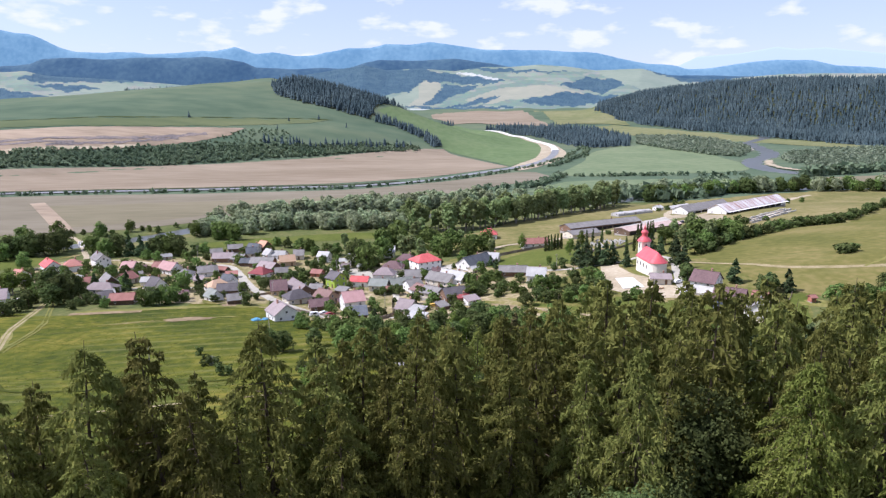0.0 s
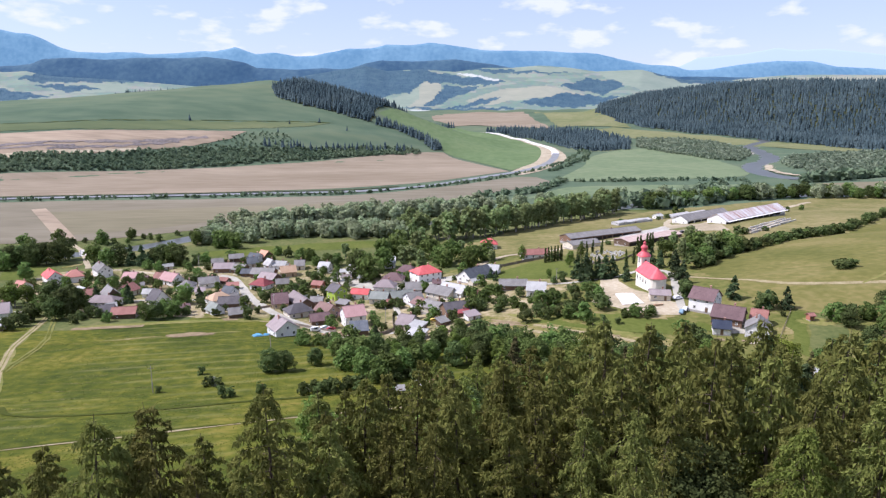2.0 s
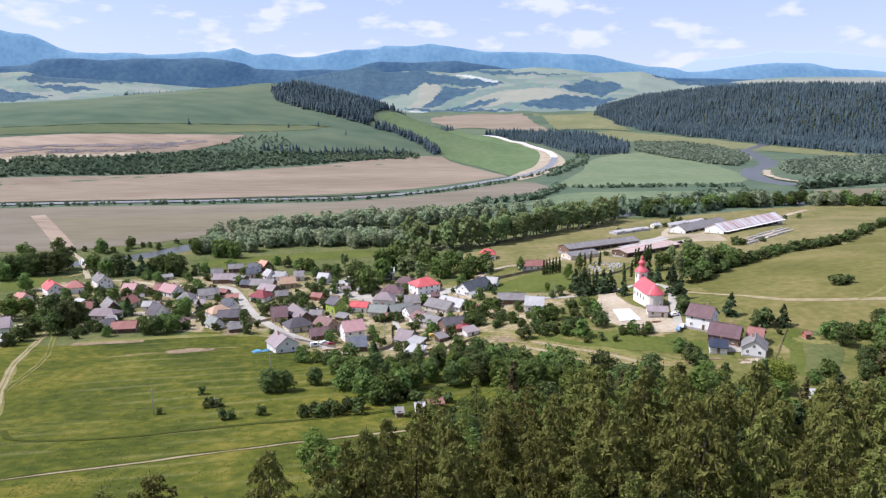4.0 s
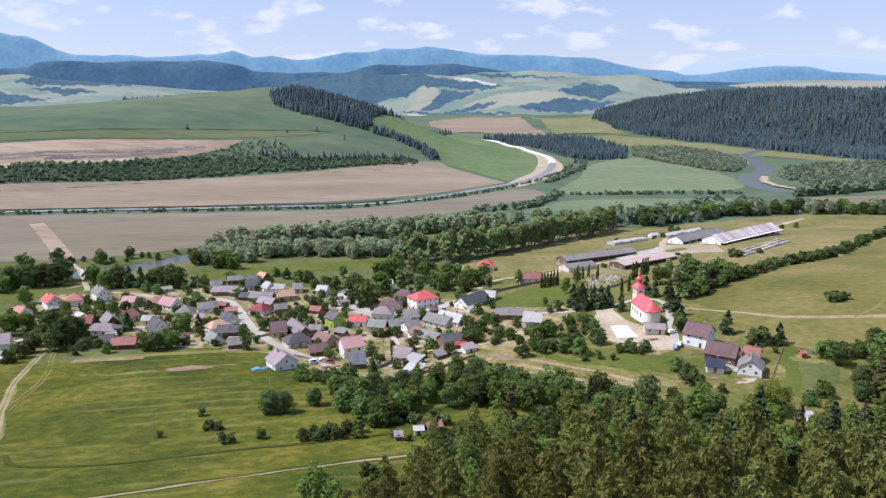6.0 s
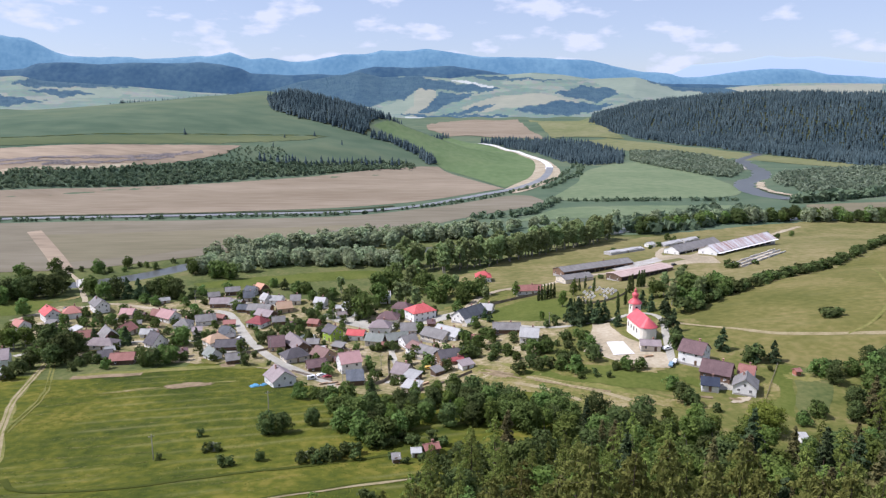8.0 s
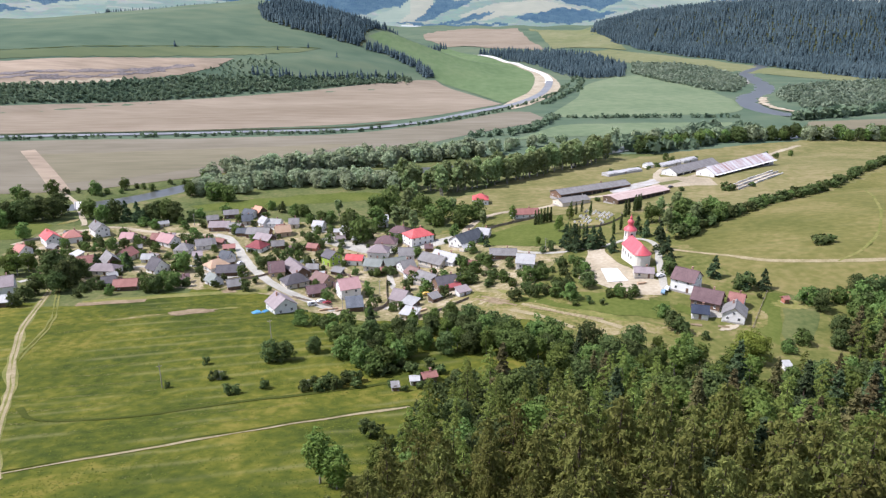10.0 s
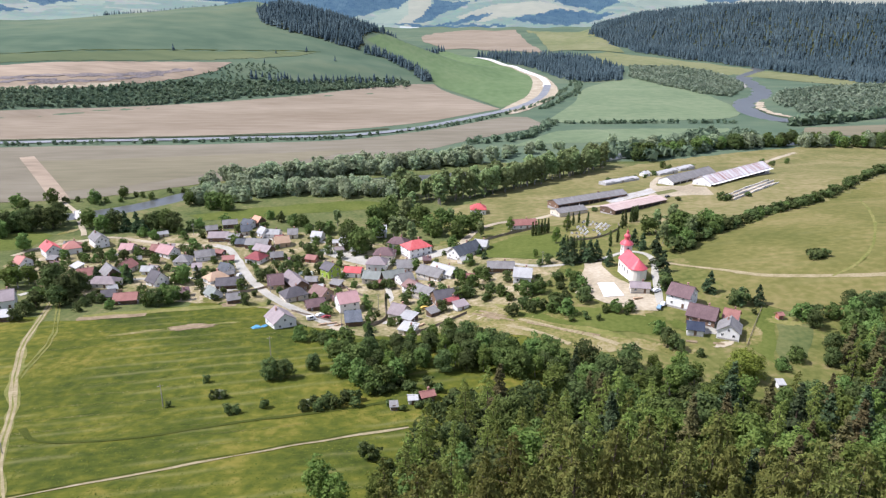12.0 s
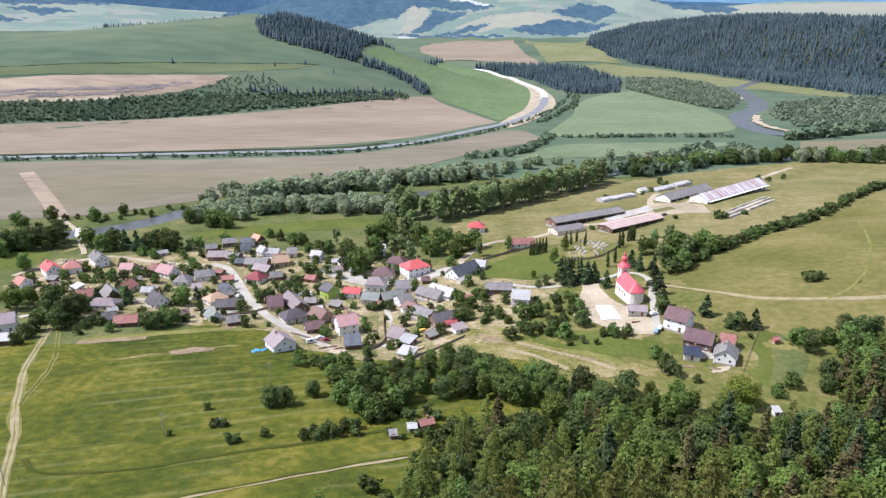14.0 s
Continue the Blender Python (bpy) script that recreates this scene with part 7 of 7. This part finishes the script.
    door.matrix_basis = pose(-hx - 1.9, -2.15, 0.1) @ Matrix.Diagonal((1.5, 1, 1.4, 1))


church(99.0, 299.0, -86)
HOMES.append((99.5, 299, 12))

# ---- village trees ----


def free(x, y, margin):
    return all((x - a) ** 2 + (y - b) ** 2 > (r + margin) ** 2 for a, b, r in HOMES)


STREETS = [[(-240, 392), (-232, 412), (-199, 431), (-172, 418), (-122, 408), (-107, 384), (-90, 344), (-73, 313), (-54, 295), (-38, 276)], [(-62, 392), (-30, 366), (22, 378)], [(40, 345), (62, 324), (92, 326), (113, 322), (101, 268)], [(24, 388), (42, 430), (80, 430), (102, 455)]]
VILLAGE = [(-225, 372), (-185, 322), (-120, 306), (-60, 298), (-20, 268), (18, 282), (30, 330), (30, 380), (-20, 405), (-60, 428), (-130, 445), (-220, 425)]


def far_from_streets(x, y, gap):
    return all(from_line(np.array([x]), np.array([y]), s)[0] > gap for s in STREETS)


# sheds, yards and kitchen gardens between the houses
for n, (x, y) in enumerate(scatter(VILLAGE, 10.5, 1500, 31, lambda x, y: free(x, y, 2.2) and far_from_streets(x, y, 5))[:34]):
    roof, wall, what = [("grey", "wood", "grey roofed timber garden shed"), ("brick", "wood", "small shed with a brick red roof"), ("pale", "cream", "small outbuilding with a pale sheet roof"),
                        ("mauve", "brown", "dark roofed wooden outbuilding"), ("lilac", "white", "small white outbuilding with a lilac roof")][n % 5]
    house(x, y, float(rng.uniform(-40, 40)), float(rng.uniform(4, 6.5)), float(rng.uniform(3.2, 4.4)), 2.2, 3.4, roof, wall, "gable" if n % 3 else "shed", what)
for n, (x, y, r) in enumerate(list(HOMES)):
    if not bool(inside(x, y, VILLAGE)) or r < 3.2 or n % 5 == 4:
        continue
    turn = float(rng.uniform(-0.6, 0.6))
    away_ = r + float(rng.uniform(0.5, 2.0))
    side = -1 if rng.uniform() < 0.7 else 1
    cx, cy = x + float(rng.normal()) * 2.5, y + side * away_
    a_, b_ = float(rng.uniform(6, 12)), float(rng.uniform(4.5, 8))
    kind_ = (SAND, GRAVEL, GARDEN, TILLED, SAND)[n % 5]
    blot("yard_patch", cx, cy, a_, b_, math.degrees(turn), kind_, "trodden yard beside a house", "yard", 0.17 + 0.004 * (n % 9), n)
clear = lambda x, y: free(x, y, 1.0) and far_from_streets(x, y, 4.5)
for x, y in scatter(VILLAGE, 8.6, 1500, 21, clear):
    plant(SMALL if rng.uniform() < 0.6 else FRUIT, x, y, rng.uniform(0.45, 0.9), "village garden trees")
shrub_ring = [(18, 330), (42, 322), (66, 305), (78, 282), (66, 264), (40, 284), (22, 296)]
for x, y in scatter(shrub_ring, 6.0, 500, 41, clear):
    plant(BUSHES if rng.uniform() < 0.55 else FRUIT if rng.uniform() < 0.6 else SMALL, x, y, rng.uniform(0.5, 1.05), "garden shrubs")

for x, y, s in [(68, 258, 0.7), (73, 256, 0.6), (82, 267, 0.62), (89, 265, 0.7), (77, 262, 0.5), (85, 259, 0.5), (95, 231, 0.8), (136, 253, 0.5), (130, 261, 0.7), (136.5, 219, 0.9), (128, 212, 0.8), (102, 222, 0.7), (97, 240, 0.5)]:
    plant(FRUIT, x, y, s, "orchard trees", "young fruit tree in the grass")

for x, y, s in [(152, 538, 1.0), (170, 542, 0.8), (196, 560, 1.1), (216, 580, 1.0), (222, 588, 0.8), (246, 604, 1.0), (178, 552, 0.7), (184, 546, 0.9), (200, 575, 0.8), (262, 540, 0.6), (140, 452, 0.8), (110, 452, 1.0), (96, 450, 0.9), (230, 462, 1.0)]:
    plant(BUSHES, x, y, s, "farm bushes", "green bush among the old farm sheds")
plant(FAR_LINDENS, 214, 576, 0.6, "farm bushes", "rounded tree beside the ruined sheds")

# trees that stand singly or in groups among the houses
for x, y, s in [
    (-181, 324, 1.15), (-167, 305, 1.08), (-167, 314, 1.08), (-168, 301, 0.92), (-168, 323, 0.85), (-191, 339, 0.92), (-272, 443, 1.15), 
    (-266, 446, 1.15), (-258, 446, 1.23), (-253, 451, 1.23), (-245, 450, 1.23), (-246, 462, 1.31), (-222, 452, 1.15), (-269, 433, 1.00), 
    (-239, 403, 0.92), (-208, 442, 1.08), (-202, 445, 1.15), (-174, 443, 1.08), 
    (-167, 442, 1.23), (-161, 439, 1.08), (-180, 446, 0.92), (-127, 300, 0.69), (-123, 300, 0.73), (-119, 303, 0.73), (-117, 308, 0.62), 
    (-123, 336, 0.92), (-41, 392, 1.31),
]:
    plant(DARK_TREES if rng.uniform() < 0.7 else FAR_LINDENS, x, y, s, "tall village trees")
for x, y, s in [
    (-35, 386, 1.38), (-28, 414, 1.2), (-16, 413, 1.31), (-11, 412, 1.31), (-5, 403, 1.15), 
    (-45, 412, 1.15), (-21, 453, 1.46), (-9, 452, 1.46), (0, 439, 1.31), (6, 419, 1.08), (14, 426, 1.23), (20, 433, 1.15), (27, 416, 1.08), 
    (35, 419, 1.08), (10, 411, 0.92), (23, 403, 0.92), (37, 400, 0.92), (-18, 472, 1.38), (-6, 470, 1.38), (-30, 444, 1.23), (-55, 446, 1.00), 
    (134, 370, 1.08), (141, 366, 1.31), (143, 357, 1.23), (142, 341, 1.15), (128, 341, 1.00), (128, 365, 0.92),
]:
    if rng.uniform() < 0.45:
        plant(POPLARS, x, y, s * 0.6, "tall village trees", "tall grey green tree among the houses")
    else:
        plant(FAR_LINDENS, x, y, s, "tall village trees")
for x, y, s in [
    (136, 332, 0.85), (159, 360, 1.00),
]:
    plant(FAR_LINDENS, x, y, s, "tall village trees")
for x, y, s in [
    (-191, 377, 0.75), (-185, 377, 0.62), (-177, 380, 0.88), (-171, 382, 0.88), (-165, 388, 0.88), (-161, 371, 0.75), (-172, 360, 0.75), 
    (-177, 298, 1.12), (-177, 289, 1.00), (-182, 310, 1.00), (-177, 281, 0.88), (-155, 305, 0.75), (-157, 301, 0.62), (-151, 305, 0.62), 
    (-143, 296, 0.62), (-156, 293, 0.62), (-73, 355, 1.12), (-70, 369, 1.00), (-83, 341, 1.00), (-81, 350, 0.88), (-66, 390, 0.88), (-63, 395, 0.75), 
    (-54, 388, 0.75), (-46, 377, 0.75), (-95, 458, 1.00), (-85, 448, 1.12), (-78, 447, 1.12), (-64, 429, 1.12), (-58, 429, 1.00), (-104, 466, 0.88),
]:
    plant(SMALL, x, y, s, "village garden trees")
for x, y, s in [
    (-133, 456, 0.88), (-147, 448, 0.88), (-151, 441, 1.00), (21, 322, 0.83), (26, 311, 0.83), (23, 296, 0.74), (30, 324, 0.74), (33, 300, 0.74), 
    (37, 292, 0.74), (21, 297, 0.65), (29, 288, 0.55), (39, 328, 0.55), (39, 268, 0.83), (44, 273, 0.83), (47, 269, 0.74), (53, 271, 0.65), 
    (56, 267, 0.74), (61, 263, 0.93), (59, 277, 0.65), (62, 275, 0.65), (62, 257, 0.37), (51, 275, 0.55), (65, 303, 0.74), (72, 296, 0.83), 
    (73, 289, 0.74), (71, 307, 0.55), (61, 328, 0.55), (66, 330, 0.75), (108, 279, 1.00), (82, 262, 0.75),
]:
    plant(SMALL, x, y, s, "village garden trees")
for x, y, s in [
    (87, 261, 0.62), (78, 263, 0.50), (93, 231, 1.00), (95, 228, 0.88), (93, 242, 0.75), (132, 262, 0.88), (134, 260, 1.00), (152, 247, 1.0), 
    (156, 246, 0.95), (165, 247, 0.9), (172, 245, 1.1), (176, 240, 1.0), (166, 236, 1.1), (163, 226, 1.1), (158, 222, 0.95), (170, 240, 1.0), 
    (134, 216, 0.75), (126, 210, 0.62), (-49, 254, 0.88), (-39, 250, 0.75), (-43, 254, 0.62), (-36, 252, 0.75), (-112, 308, 0.62), (-116, 351, 0.62), 
    (-99, 328, 0.50), (-61, 348, 0.62), (-23, 328, 0.62), (-19, 329, 0.62), (-9, 275, 0.50), (-22, 265, 0.62),
]:
    plant(SMALL, x, y, s, "village garden trees")
for x, y, s in [
    (-138, 404, 0.88), (-136, 388, 0.88), (-130, 394, 0.62), (-195, 361, 0.75), (-160, 343, 0.62), (-152, 360, 0.62), (-139, 361, 0.62),
]:
    plant(SMALL, x, y, s, "village garden trees")
for x, y, s in [
    (-210, 340, 0.85), (56, 407, 0.69), (88, 392, 0.69), (77, 368, 0.69), (61, 343, 0.38),
]:
    plant(BIRCHES, x, y, s, "light green trees")
for x, y, s in [
    (-29, 240, 0.85), (-24, 221, 0.92), (-28, 216, 0.69), (-21, 208, 0.77), (-16, 201, 0.69), (-31, 230, 0.69), (-13, 205, 0.77), (-9, 210, 0.69), 
    (-5, 215, 0.69), (-34, 238, 0.54),
]:
    plant(FAR_LINDENS, x, y, s, "trees of the lower belt")
for x, y, s in [
    (-194, 444, 1.27), (-186, 441, 1.27), (-180, 437, 0.91), (-167, 338, 0.82), (-151, 338, 0.91), (-118, 345, 0.73), (76, 326, 1.27), (74, 334, 1.09), 
    (93, 316, 0.82), (113, 298, 1.00), (115, 311, 1.00), (110, 284, 0.82), (120, 328, 0.91), (85, 325, 1.09), (89, 326, 1.00), (83, 328, 1.00), 
    (125, 273, 0.91), (141, 260, 0.82), (133, 261, 0.73), (115, 335, 0.82), (113, 342, 0.91), (35, 353, 0.55), (-21, 253, 0.73), (33, 364, 0.55),
]:
    plant(FIRS, x, y, s, "garden spruces")
for x, y, s in [
    (71, 392, 1.14), (73, 393, 1.14), (75, 394, 1.14), (77, 394, 1.14), (80, 360, 0.86), (81, 357, 0.86), (82, 355, 0.86), (84, 354, 0.86), 
    (85, 353, 0.86), (87, 352, 0.86), (89, 353, 0.86), (102, 399, 1.14), (102, 348, 1.14), (129, 400, 1.29), (131, 401, 1.29), (133, 402, 1.29), 
    (119, 385, 1.29), (122, 389, 1.29), (95, 407, 1.00), (100, 413, 1.00), (108, 355, 1.14), (67, 389, 1.14), (69, 390, 1.14), (93, 412, 1.00),
]:
    plant(COLUMNS, x, y, s, "cemetery thujas")
for x, y, s in [(175, 253, 1.0), (180, 249, 1.1), (154, 240, 0.9), (150, 221, 1.0), (160, 214, 1.1), (186, 250, 1.0), (168, 222, 1.1), (145, 212, 0.8)]:
    plant(DARK_TREES if rng.uniform() < 0.5 else LINDENS, x, y, s * 0.7, "trees of the near wood")
for x, y, s in [(-208, 331, 0.8), (-203, 330, 0.85), (-201, 337, 0.8)]:
    plant(BIRCHES, x, y, s, "light green trees", "bright yellow green leafy tree", stout=1.35)

# ---- cemetery ----
STONES = [material("grave_pale", [(0.42, 0.41, 0.39), (0.6, 0.59, 0.57)], (2, 9), 0.6, each=0.15), material("grave_dark", [(0.1, 0.1, 0.105), (0.2, 0.2, 0.2)], (2, 9), 0.3, each=0.2)]
KERB, HEAD = blocks("kerb", box(0, 0, 0, 1.1, 2.1, 0.32), box(0, -0.05, 0.32, 0.85, 1.75, 0.06)), blocks("headstone", box(0, 1.0, 0, 1.15, 0.22, 1.0), box(0, 1.0, 1.0, 0.8, 0.2, 0.22), box(0, 1.0, 1.22, 0.4, 0.18, 0.1))
sheet("cemetery_ground", [(84, 376), (92, 402), (104, 418)], [(102, 372), (110, 388), (117, 396)], GARDEN, "dry trodden ground between the graves", "cemetery ground", 0.2, 4, ragged=1)
for row in range(7):
    for k in range(11):
        u, v = (k + 0.5) / 11 + rng.normal() * 0.012, (row + 0.5) / 7
        x, y = (84 + 20 * u) * (1 - v) + (103 + 14 * u) * v, (376 + 42 * u) * (1 - v) + (372 + 24 * u) * v
        if rng.uniform() < 0.4:
            continue
        grave = thing("grave", "low stone grave with an upright headstone", "grave", x, y, at(x, y) + 0.12, 150 + rng.normal() * 6, "cemetery graves")
        grave.scale = (1, 1, float(rng.uniform(0.8, 1.25)))
        for piece, data in (("kerb", KERB), ("headstone", HEAD)):
            ob = part(piece, data, None, grave)
            if not data.materials:
                data.materials.append(None)
            ob.material_slots[0].link = "OBJECT"
            ob.material_slots[0].material = STONES[int(rng.uniform() < 0.28)]

# ---- poles, fences, walls ----
POLE_WOOD = material("weathered_pole", [(0.2, 0.18, 0.16), (0.32, 0.3, 0.27)], (1, 8), 0.9, 0.2)
FENCE = material("weathered_fence", [(0.16, 0.13, 0.1), (0.27, 0.23, 0.19)], (0.6, 5), 0.9, 0.2, each=0.2)
CLAY = material("pottery", [(0.3, 0.29, 0.27), (0.45, 0.43, 0.4)], (2, 9), 0.4)
POST = lathe("post", [(0.15, -0.5), (0.14, 0.0), (0.1, 8.2), (0.02, 8.25)], 8)
ARM = blocks("crossarm", box(0, 0, 7.5, 1.7, 0.12, 0.12))
CUP = blocks("insulator", box(-0.7, 0, 7.62, 0.1, 0.1, 0.2), box(0.7, 0, 7.62, 0.1, 0.1, 0.2), box(0, 0, 8.2, 0.1, 0.1, 0.2))
for x, y, turn in [(-57, 236, 20), (-82, 193, 20), (-113, 161, 20), (-34, 270, 10), (-105, 318, 40), (-75, 322, 60), (-52, 380, 30), (-15, 366, 0), (62, 327, 10), (84, 331, 80), (-146, 430, 20), (-2, 250, 20), (-20, 300, 30)]:
    pole = thing("utility_pole", "grey wooden utility pole with a crossarm", "utility pole", x, y, at(x, y), turn, "utility poles")
    part("post", POST, POLE_WOOD, pole)
    part("crossarm", ARM, POLE_WOOD, pole)
    part("insulator", CUP, CLAY, pole, "pale pottery insulators")


def fence(line, tall, label, board=True, gap=2.4):
    """A fence of posts with boards between them."""
    length = np.hypot(*np.diff(np.array(line, float), axis=0).T).sum()
    p = along(line, int(length / gap) + 1)
    root = thing("fence", label, "fence", float(p[0][0]), float(p[0][1]), at(*p[0]))
    base = np.array([p[0][0], p[0][1], at(*p[0])])
    post_data = blocks("post", box(0, 0, -0.3, 0.13, 0.13, tall + 0.4))
    for n, (x, y) in enumerate(p):
        here = np.array([x, y, at(x, y)]) - base
        part("post", post_data, FENCE, root).location = here
        if n + 1 < len(p):
            nxt = np.array([p[n + 1][0], p[n + 1][1], at(*p[n + 1])]) - base
            d = nxt - here
            wide = float(np.hypot(d[0], d[1]))
            for low, high in ([(0.08, tall)] if board else [(0.35, 0.47), (0.85, 0.97)]):
                v = [(s * wide, o, z + s * d[2]) for s in (0, 1) for o in (-0.03, 0.03) for z in (low, high)]
                ob = part("board", mesh("board", v, [(0, 1, 3, 2), (4, 6, 7, 5), (0, 4, 5, 1), (2, 3, 7, 6), (1, 5, 7, 3), (0, 2, 6, 4)]), FENCE, root)
                ob.matrix_basis = pose(*here, 0, 0, math.degrees(math.atan2(d[1], d[0])))
    return root


fence([(-24, 270), (-15, 282), (-17, 300), (-18, 322)], 1.6, "tall dark board fence beside the lane")
fence([(-3, 258), (8, 266), (20, 276)], 1.2, "grey board fence round a garden")
fence([(122, 228), (131, 242), (141, 257)], 1.0, "pale rail fence of a garden", False)
fence([(-95, 318), (-84, 322), (-78, 330)], 1.3, "board fence along the village street")
fence([(-60, 296), (-48, 288), (-40, 282)], 1.2, "low board fence by the street")
fence([(20, 372), (40, 392), (60, 402), (80, 412)], 1.6, "dark board fence along a green garden")
fence([(-28, 318), (-36, 326), (-42, 336)], 1.3, "board fence between two gardens")
fence([(84, 370), (100, 366), (118, 384), (120, 396)], 1.1, "low wooden fence round the cemetery")
for n in range(3):
    for k in range(5):
        wx, wy = 219 + 1.6 * n + k * 10.6, 468 - 4.6 * n + k * 8.6
        tagged(part("feed_wall", blocks("feed_wall", box(0, 0, -0.8, 12.6, 0.5, 1.8 + 0.25 * ((k + n) % 3))), FARM_WALL), "low old concrete feed wall", "wall", "feed walls").matrix_basis = pose(wx, wy, at(wx, wy), 0, 0, 39)
for x, y, s in [(208, 455, 1.6), (213, 456, 1.3), (180, 460, 0.9), (102, 444, 0.9), (118, 446, 0.9)]:
    plant(BUSHES, x, y, s, "farm bushes", "grey green bush on the farm land")
for x, y, s in [(318, 621, 0.7), (321, 609, 0.7), (343, 625, 0.7), (219, 605, 0.8)]:
    plant(SMALL, x, y, s, "farm trees", "lone tree on the dry pasture")

# ---- vehicles and odd things ----
TYRE = material("tyre_rubber", [(0.02, 0.02, 0.02), (0.04, 0.04, 0.04)], (2, 9), 0.9)
WHEEL, RIM = lathe("tyre", [(0.18, -0.1), (0.31, -0.1), (0.33, 0.0), (0.31, 0.1), (0.18, 0.1), (0.18, -0.1)], 12), lathe("rim", [(0.02, 0.08), (0.17, 0.09), (0.19, 0.05)], 10)


def car(x, y, turn, paint, label, van=False):
    colour = material("paint", [paint, tuple(min(1, c * 1.15) for c in paint)], (0.5, 4), 0.3)
    root = thing("car", label, "car", x, y, at(x, y) + 0.3, turn, "parked cars")
    top = 1.95 if van else 1.42
    side = [(-2.1, 0.3), (2.1, 0.3), (2.12, 0.75), (1.2 if not van else 1.7, 0.95), (0.65 if not van else 1.2, top), (-1.3 if not van else -2.0, top), (-2.0, 0.98), (-2.12, 0.7)]
    v = [(a, -0.82 + (0.12 if z > 1 else 0), z) for a, z in side] + [(a, 0.82 - (0.12 if z > 1 else 0), z) for a, z in side]
    part("body", mesh("body", v, [tuple(range(8)), tuple(range(15, 7, -1))] + [(k, 8 + k, 8 + (k + 1) % 8, (k + 1) % 8) for k in range(8)]), colour, root)
    part("windscreen", blocks("windscreen", box(0.0 if van else -0.3, 0, 1.0, 1.5, 1.66, (top - 1.12))), GLASS, root, "dark car windows")
    for a in (-1.3, 1.3):
        for b in (-0.78, 0.78):
            w = part("wheel", WHEEL, TYRE, root)
            w.matrix_basis = pose(a, b, 0.33, 90 if b < 0 else -90)
            part("rim", RIM, STONES[0], w)


car(103.5, 277, 20, (0.75, 0.76, 0.78), "white car parked beside the outbuilding")
car(100, 262, 60, (0.2, 0.3, 0.38), "blue grey car parked on sandy ground")
car(102.5, 264.5, 55, (0.62, 0.63, 0.65), "silver car parked by the lane")
car(-46, 290, 35, (0.7, 0.72, 0.75), "white car in front of a house")
car(-43, 287, 35, (0.25, 0.04, 0.05), "dark red car in front of a house")
car(-49, 284, 20, (0.65, 0.66, 0.68), "white van parked in a yard", True)
car(2, 290, 10, (0.55, 0.36, 0.08), "old yellow car in a dry yard")
car(176, 470, 30, (0.06, 0.06, 0.07), "dark car on the farm yard")
car(-98, 352, 75, (0.5, 0.5, 0.52), "grey car parked by the street")
TARP = material("blue_tarpaulin", [(0.06, 0.2, 0.36), (0.14, 0.36, 0.52)], (1, 5), 0.5, 0.3)
LUMBER = material("sawn_wood", [(0.38, 0.26, 0.16), (0.52, 0.38, 0.25)], (1, 8), 0.85, 0.2, each=0.2)
TUNNEL = material("pale_foil", [(0.55, 0.6, 0.58), (0.7, 0.74, 0.72)], (0.6, 4), 0.4)


def heap(name, x, y, wide, tall, mat, label, category, seed):
    """An uneven heap under a sheet or of loose stuff."""
    g_ = np.linspace(-1, 1, 15)
    v = []
    for b in g_:
        for a in g_:
            edge_ = max(0.0, 1 - a * a) * max(0.0, 1 - b * b)
            v.append((a * wide, b * wide * 0.7, tall * edge_**0.4 * (0.75 + 0.5 * noise.noise((a * 2 + seed, b * 2, seed))) - 0.1))
    ob = tagged(part(name, mesh(name, np.array(v), grid_faces(15, 15), True), mat), label, category)
    ob.matrix_basis = pose(x, y, at(x, y) + 0.05, 0, 0, 30 * seed)


heap("tarpaulin", -70.5, 270.5, 2.0, 1.2, TARP, "heap covered with a bright blue tarpaulin", "tarpaulin", 1)
heap("tarpaulin", -67.5, 272.5, 1.6, 0.9, TARP, "small heap under a blue tarpaulin", "tarpaulin", 2)
heap("soil_mound", 74, 290, 3.2, 1.8, SAND, "pinkish heap of rubble by the slab", "rubble", 3)
heap("soil_mound", 76, 303, 2.6, 1.6, SAND, "heap of building rubble by the lane", "rubble", 4)
heap("soil_mound", 72, 284, 2.4, 1.2, SAND, "low heap of pale soil", "rubble", 5)
for x, y, turn in [(-43, 276.5, 25), (-39, 278.5, 25), (-36, 276, 30), (0, 268, 40), (5, 292, 60), (-12, 300, -20), (-60, 318, 15), (-78, 352, 70), (-40, 330, 40), (-120, 352, 10), (-150, 322, 25), (-95, 400, 40), (94, 272, 10)]:
    pile = thing("timber_stack", "stack of pale sawn planks", "timber", x, y, at(x, y) + 0.15, turn, "timber stacks")
    for k in range(5):
        part("plank", blocks("plank", box(0, 0.22 * (k % 2) - 0.11, 0.16 * k, 4.2 - 0.3 * (k % 3), 0.9, 0.14)), LUMBER, pile)
for x, y, turn, long in [(-62, 353, -5, 8), (-72, 345, 10, 5)]:
    a = np.linspace(0, math.pi, 9)
    v = [(s * long / 2, -1.6 * math.cos(t), 1.9 * math.sin(t)) for s in (-1, 1) for t in a]
    house_ = thing("greenhouse", "pale foil greenhouse tunnel", "greenhouse", x, y, at(x, y), turn, "greenhouses")
    part("foil", mesh("foil", v, [(k, k + 1, 10 + k, 9 + k) for k in range(8)] + [tuple(range(8, -1, -1)), tuple(range(9, 18))]), TUNNEL, house_)
    for s in (-0.5, 0, 0.5):
        part("hoop", mesh("hoop", *tube([(s * long * 0.98, -1.64 * math.cos(t), 1.95 * math.sin(t)) for t in a], np.full(9, 0.05), 5)), FRAME, house_)
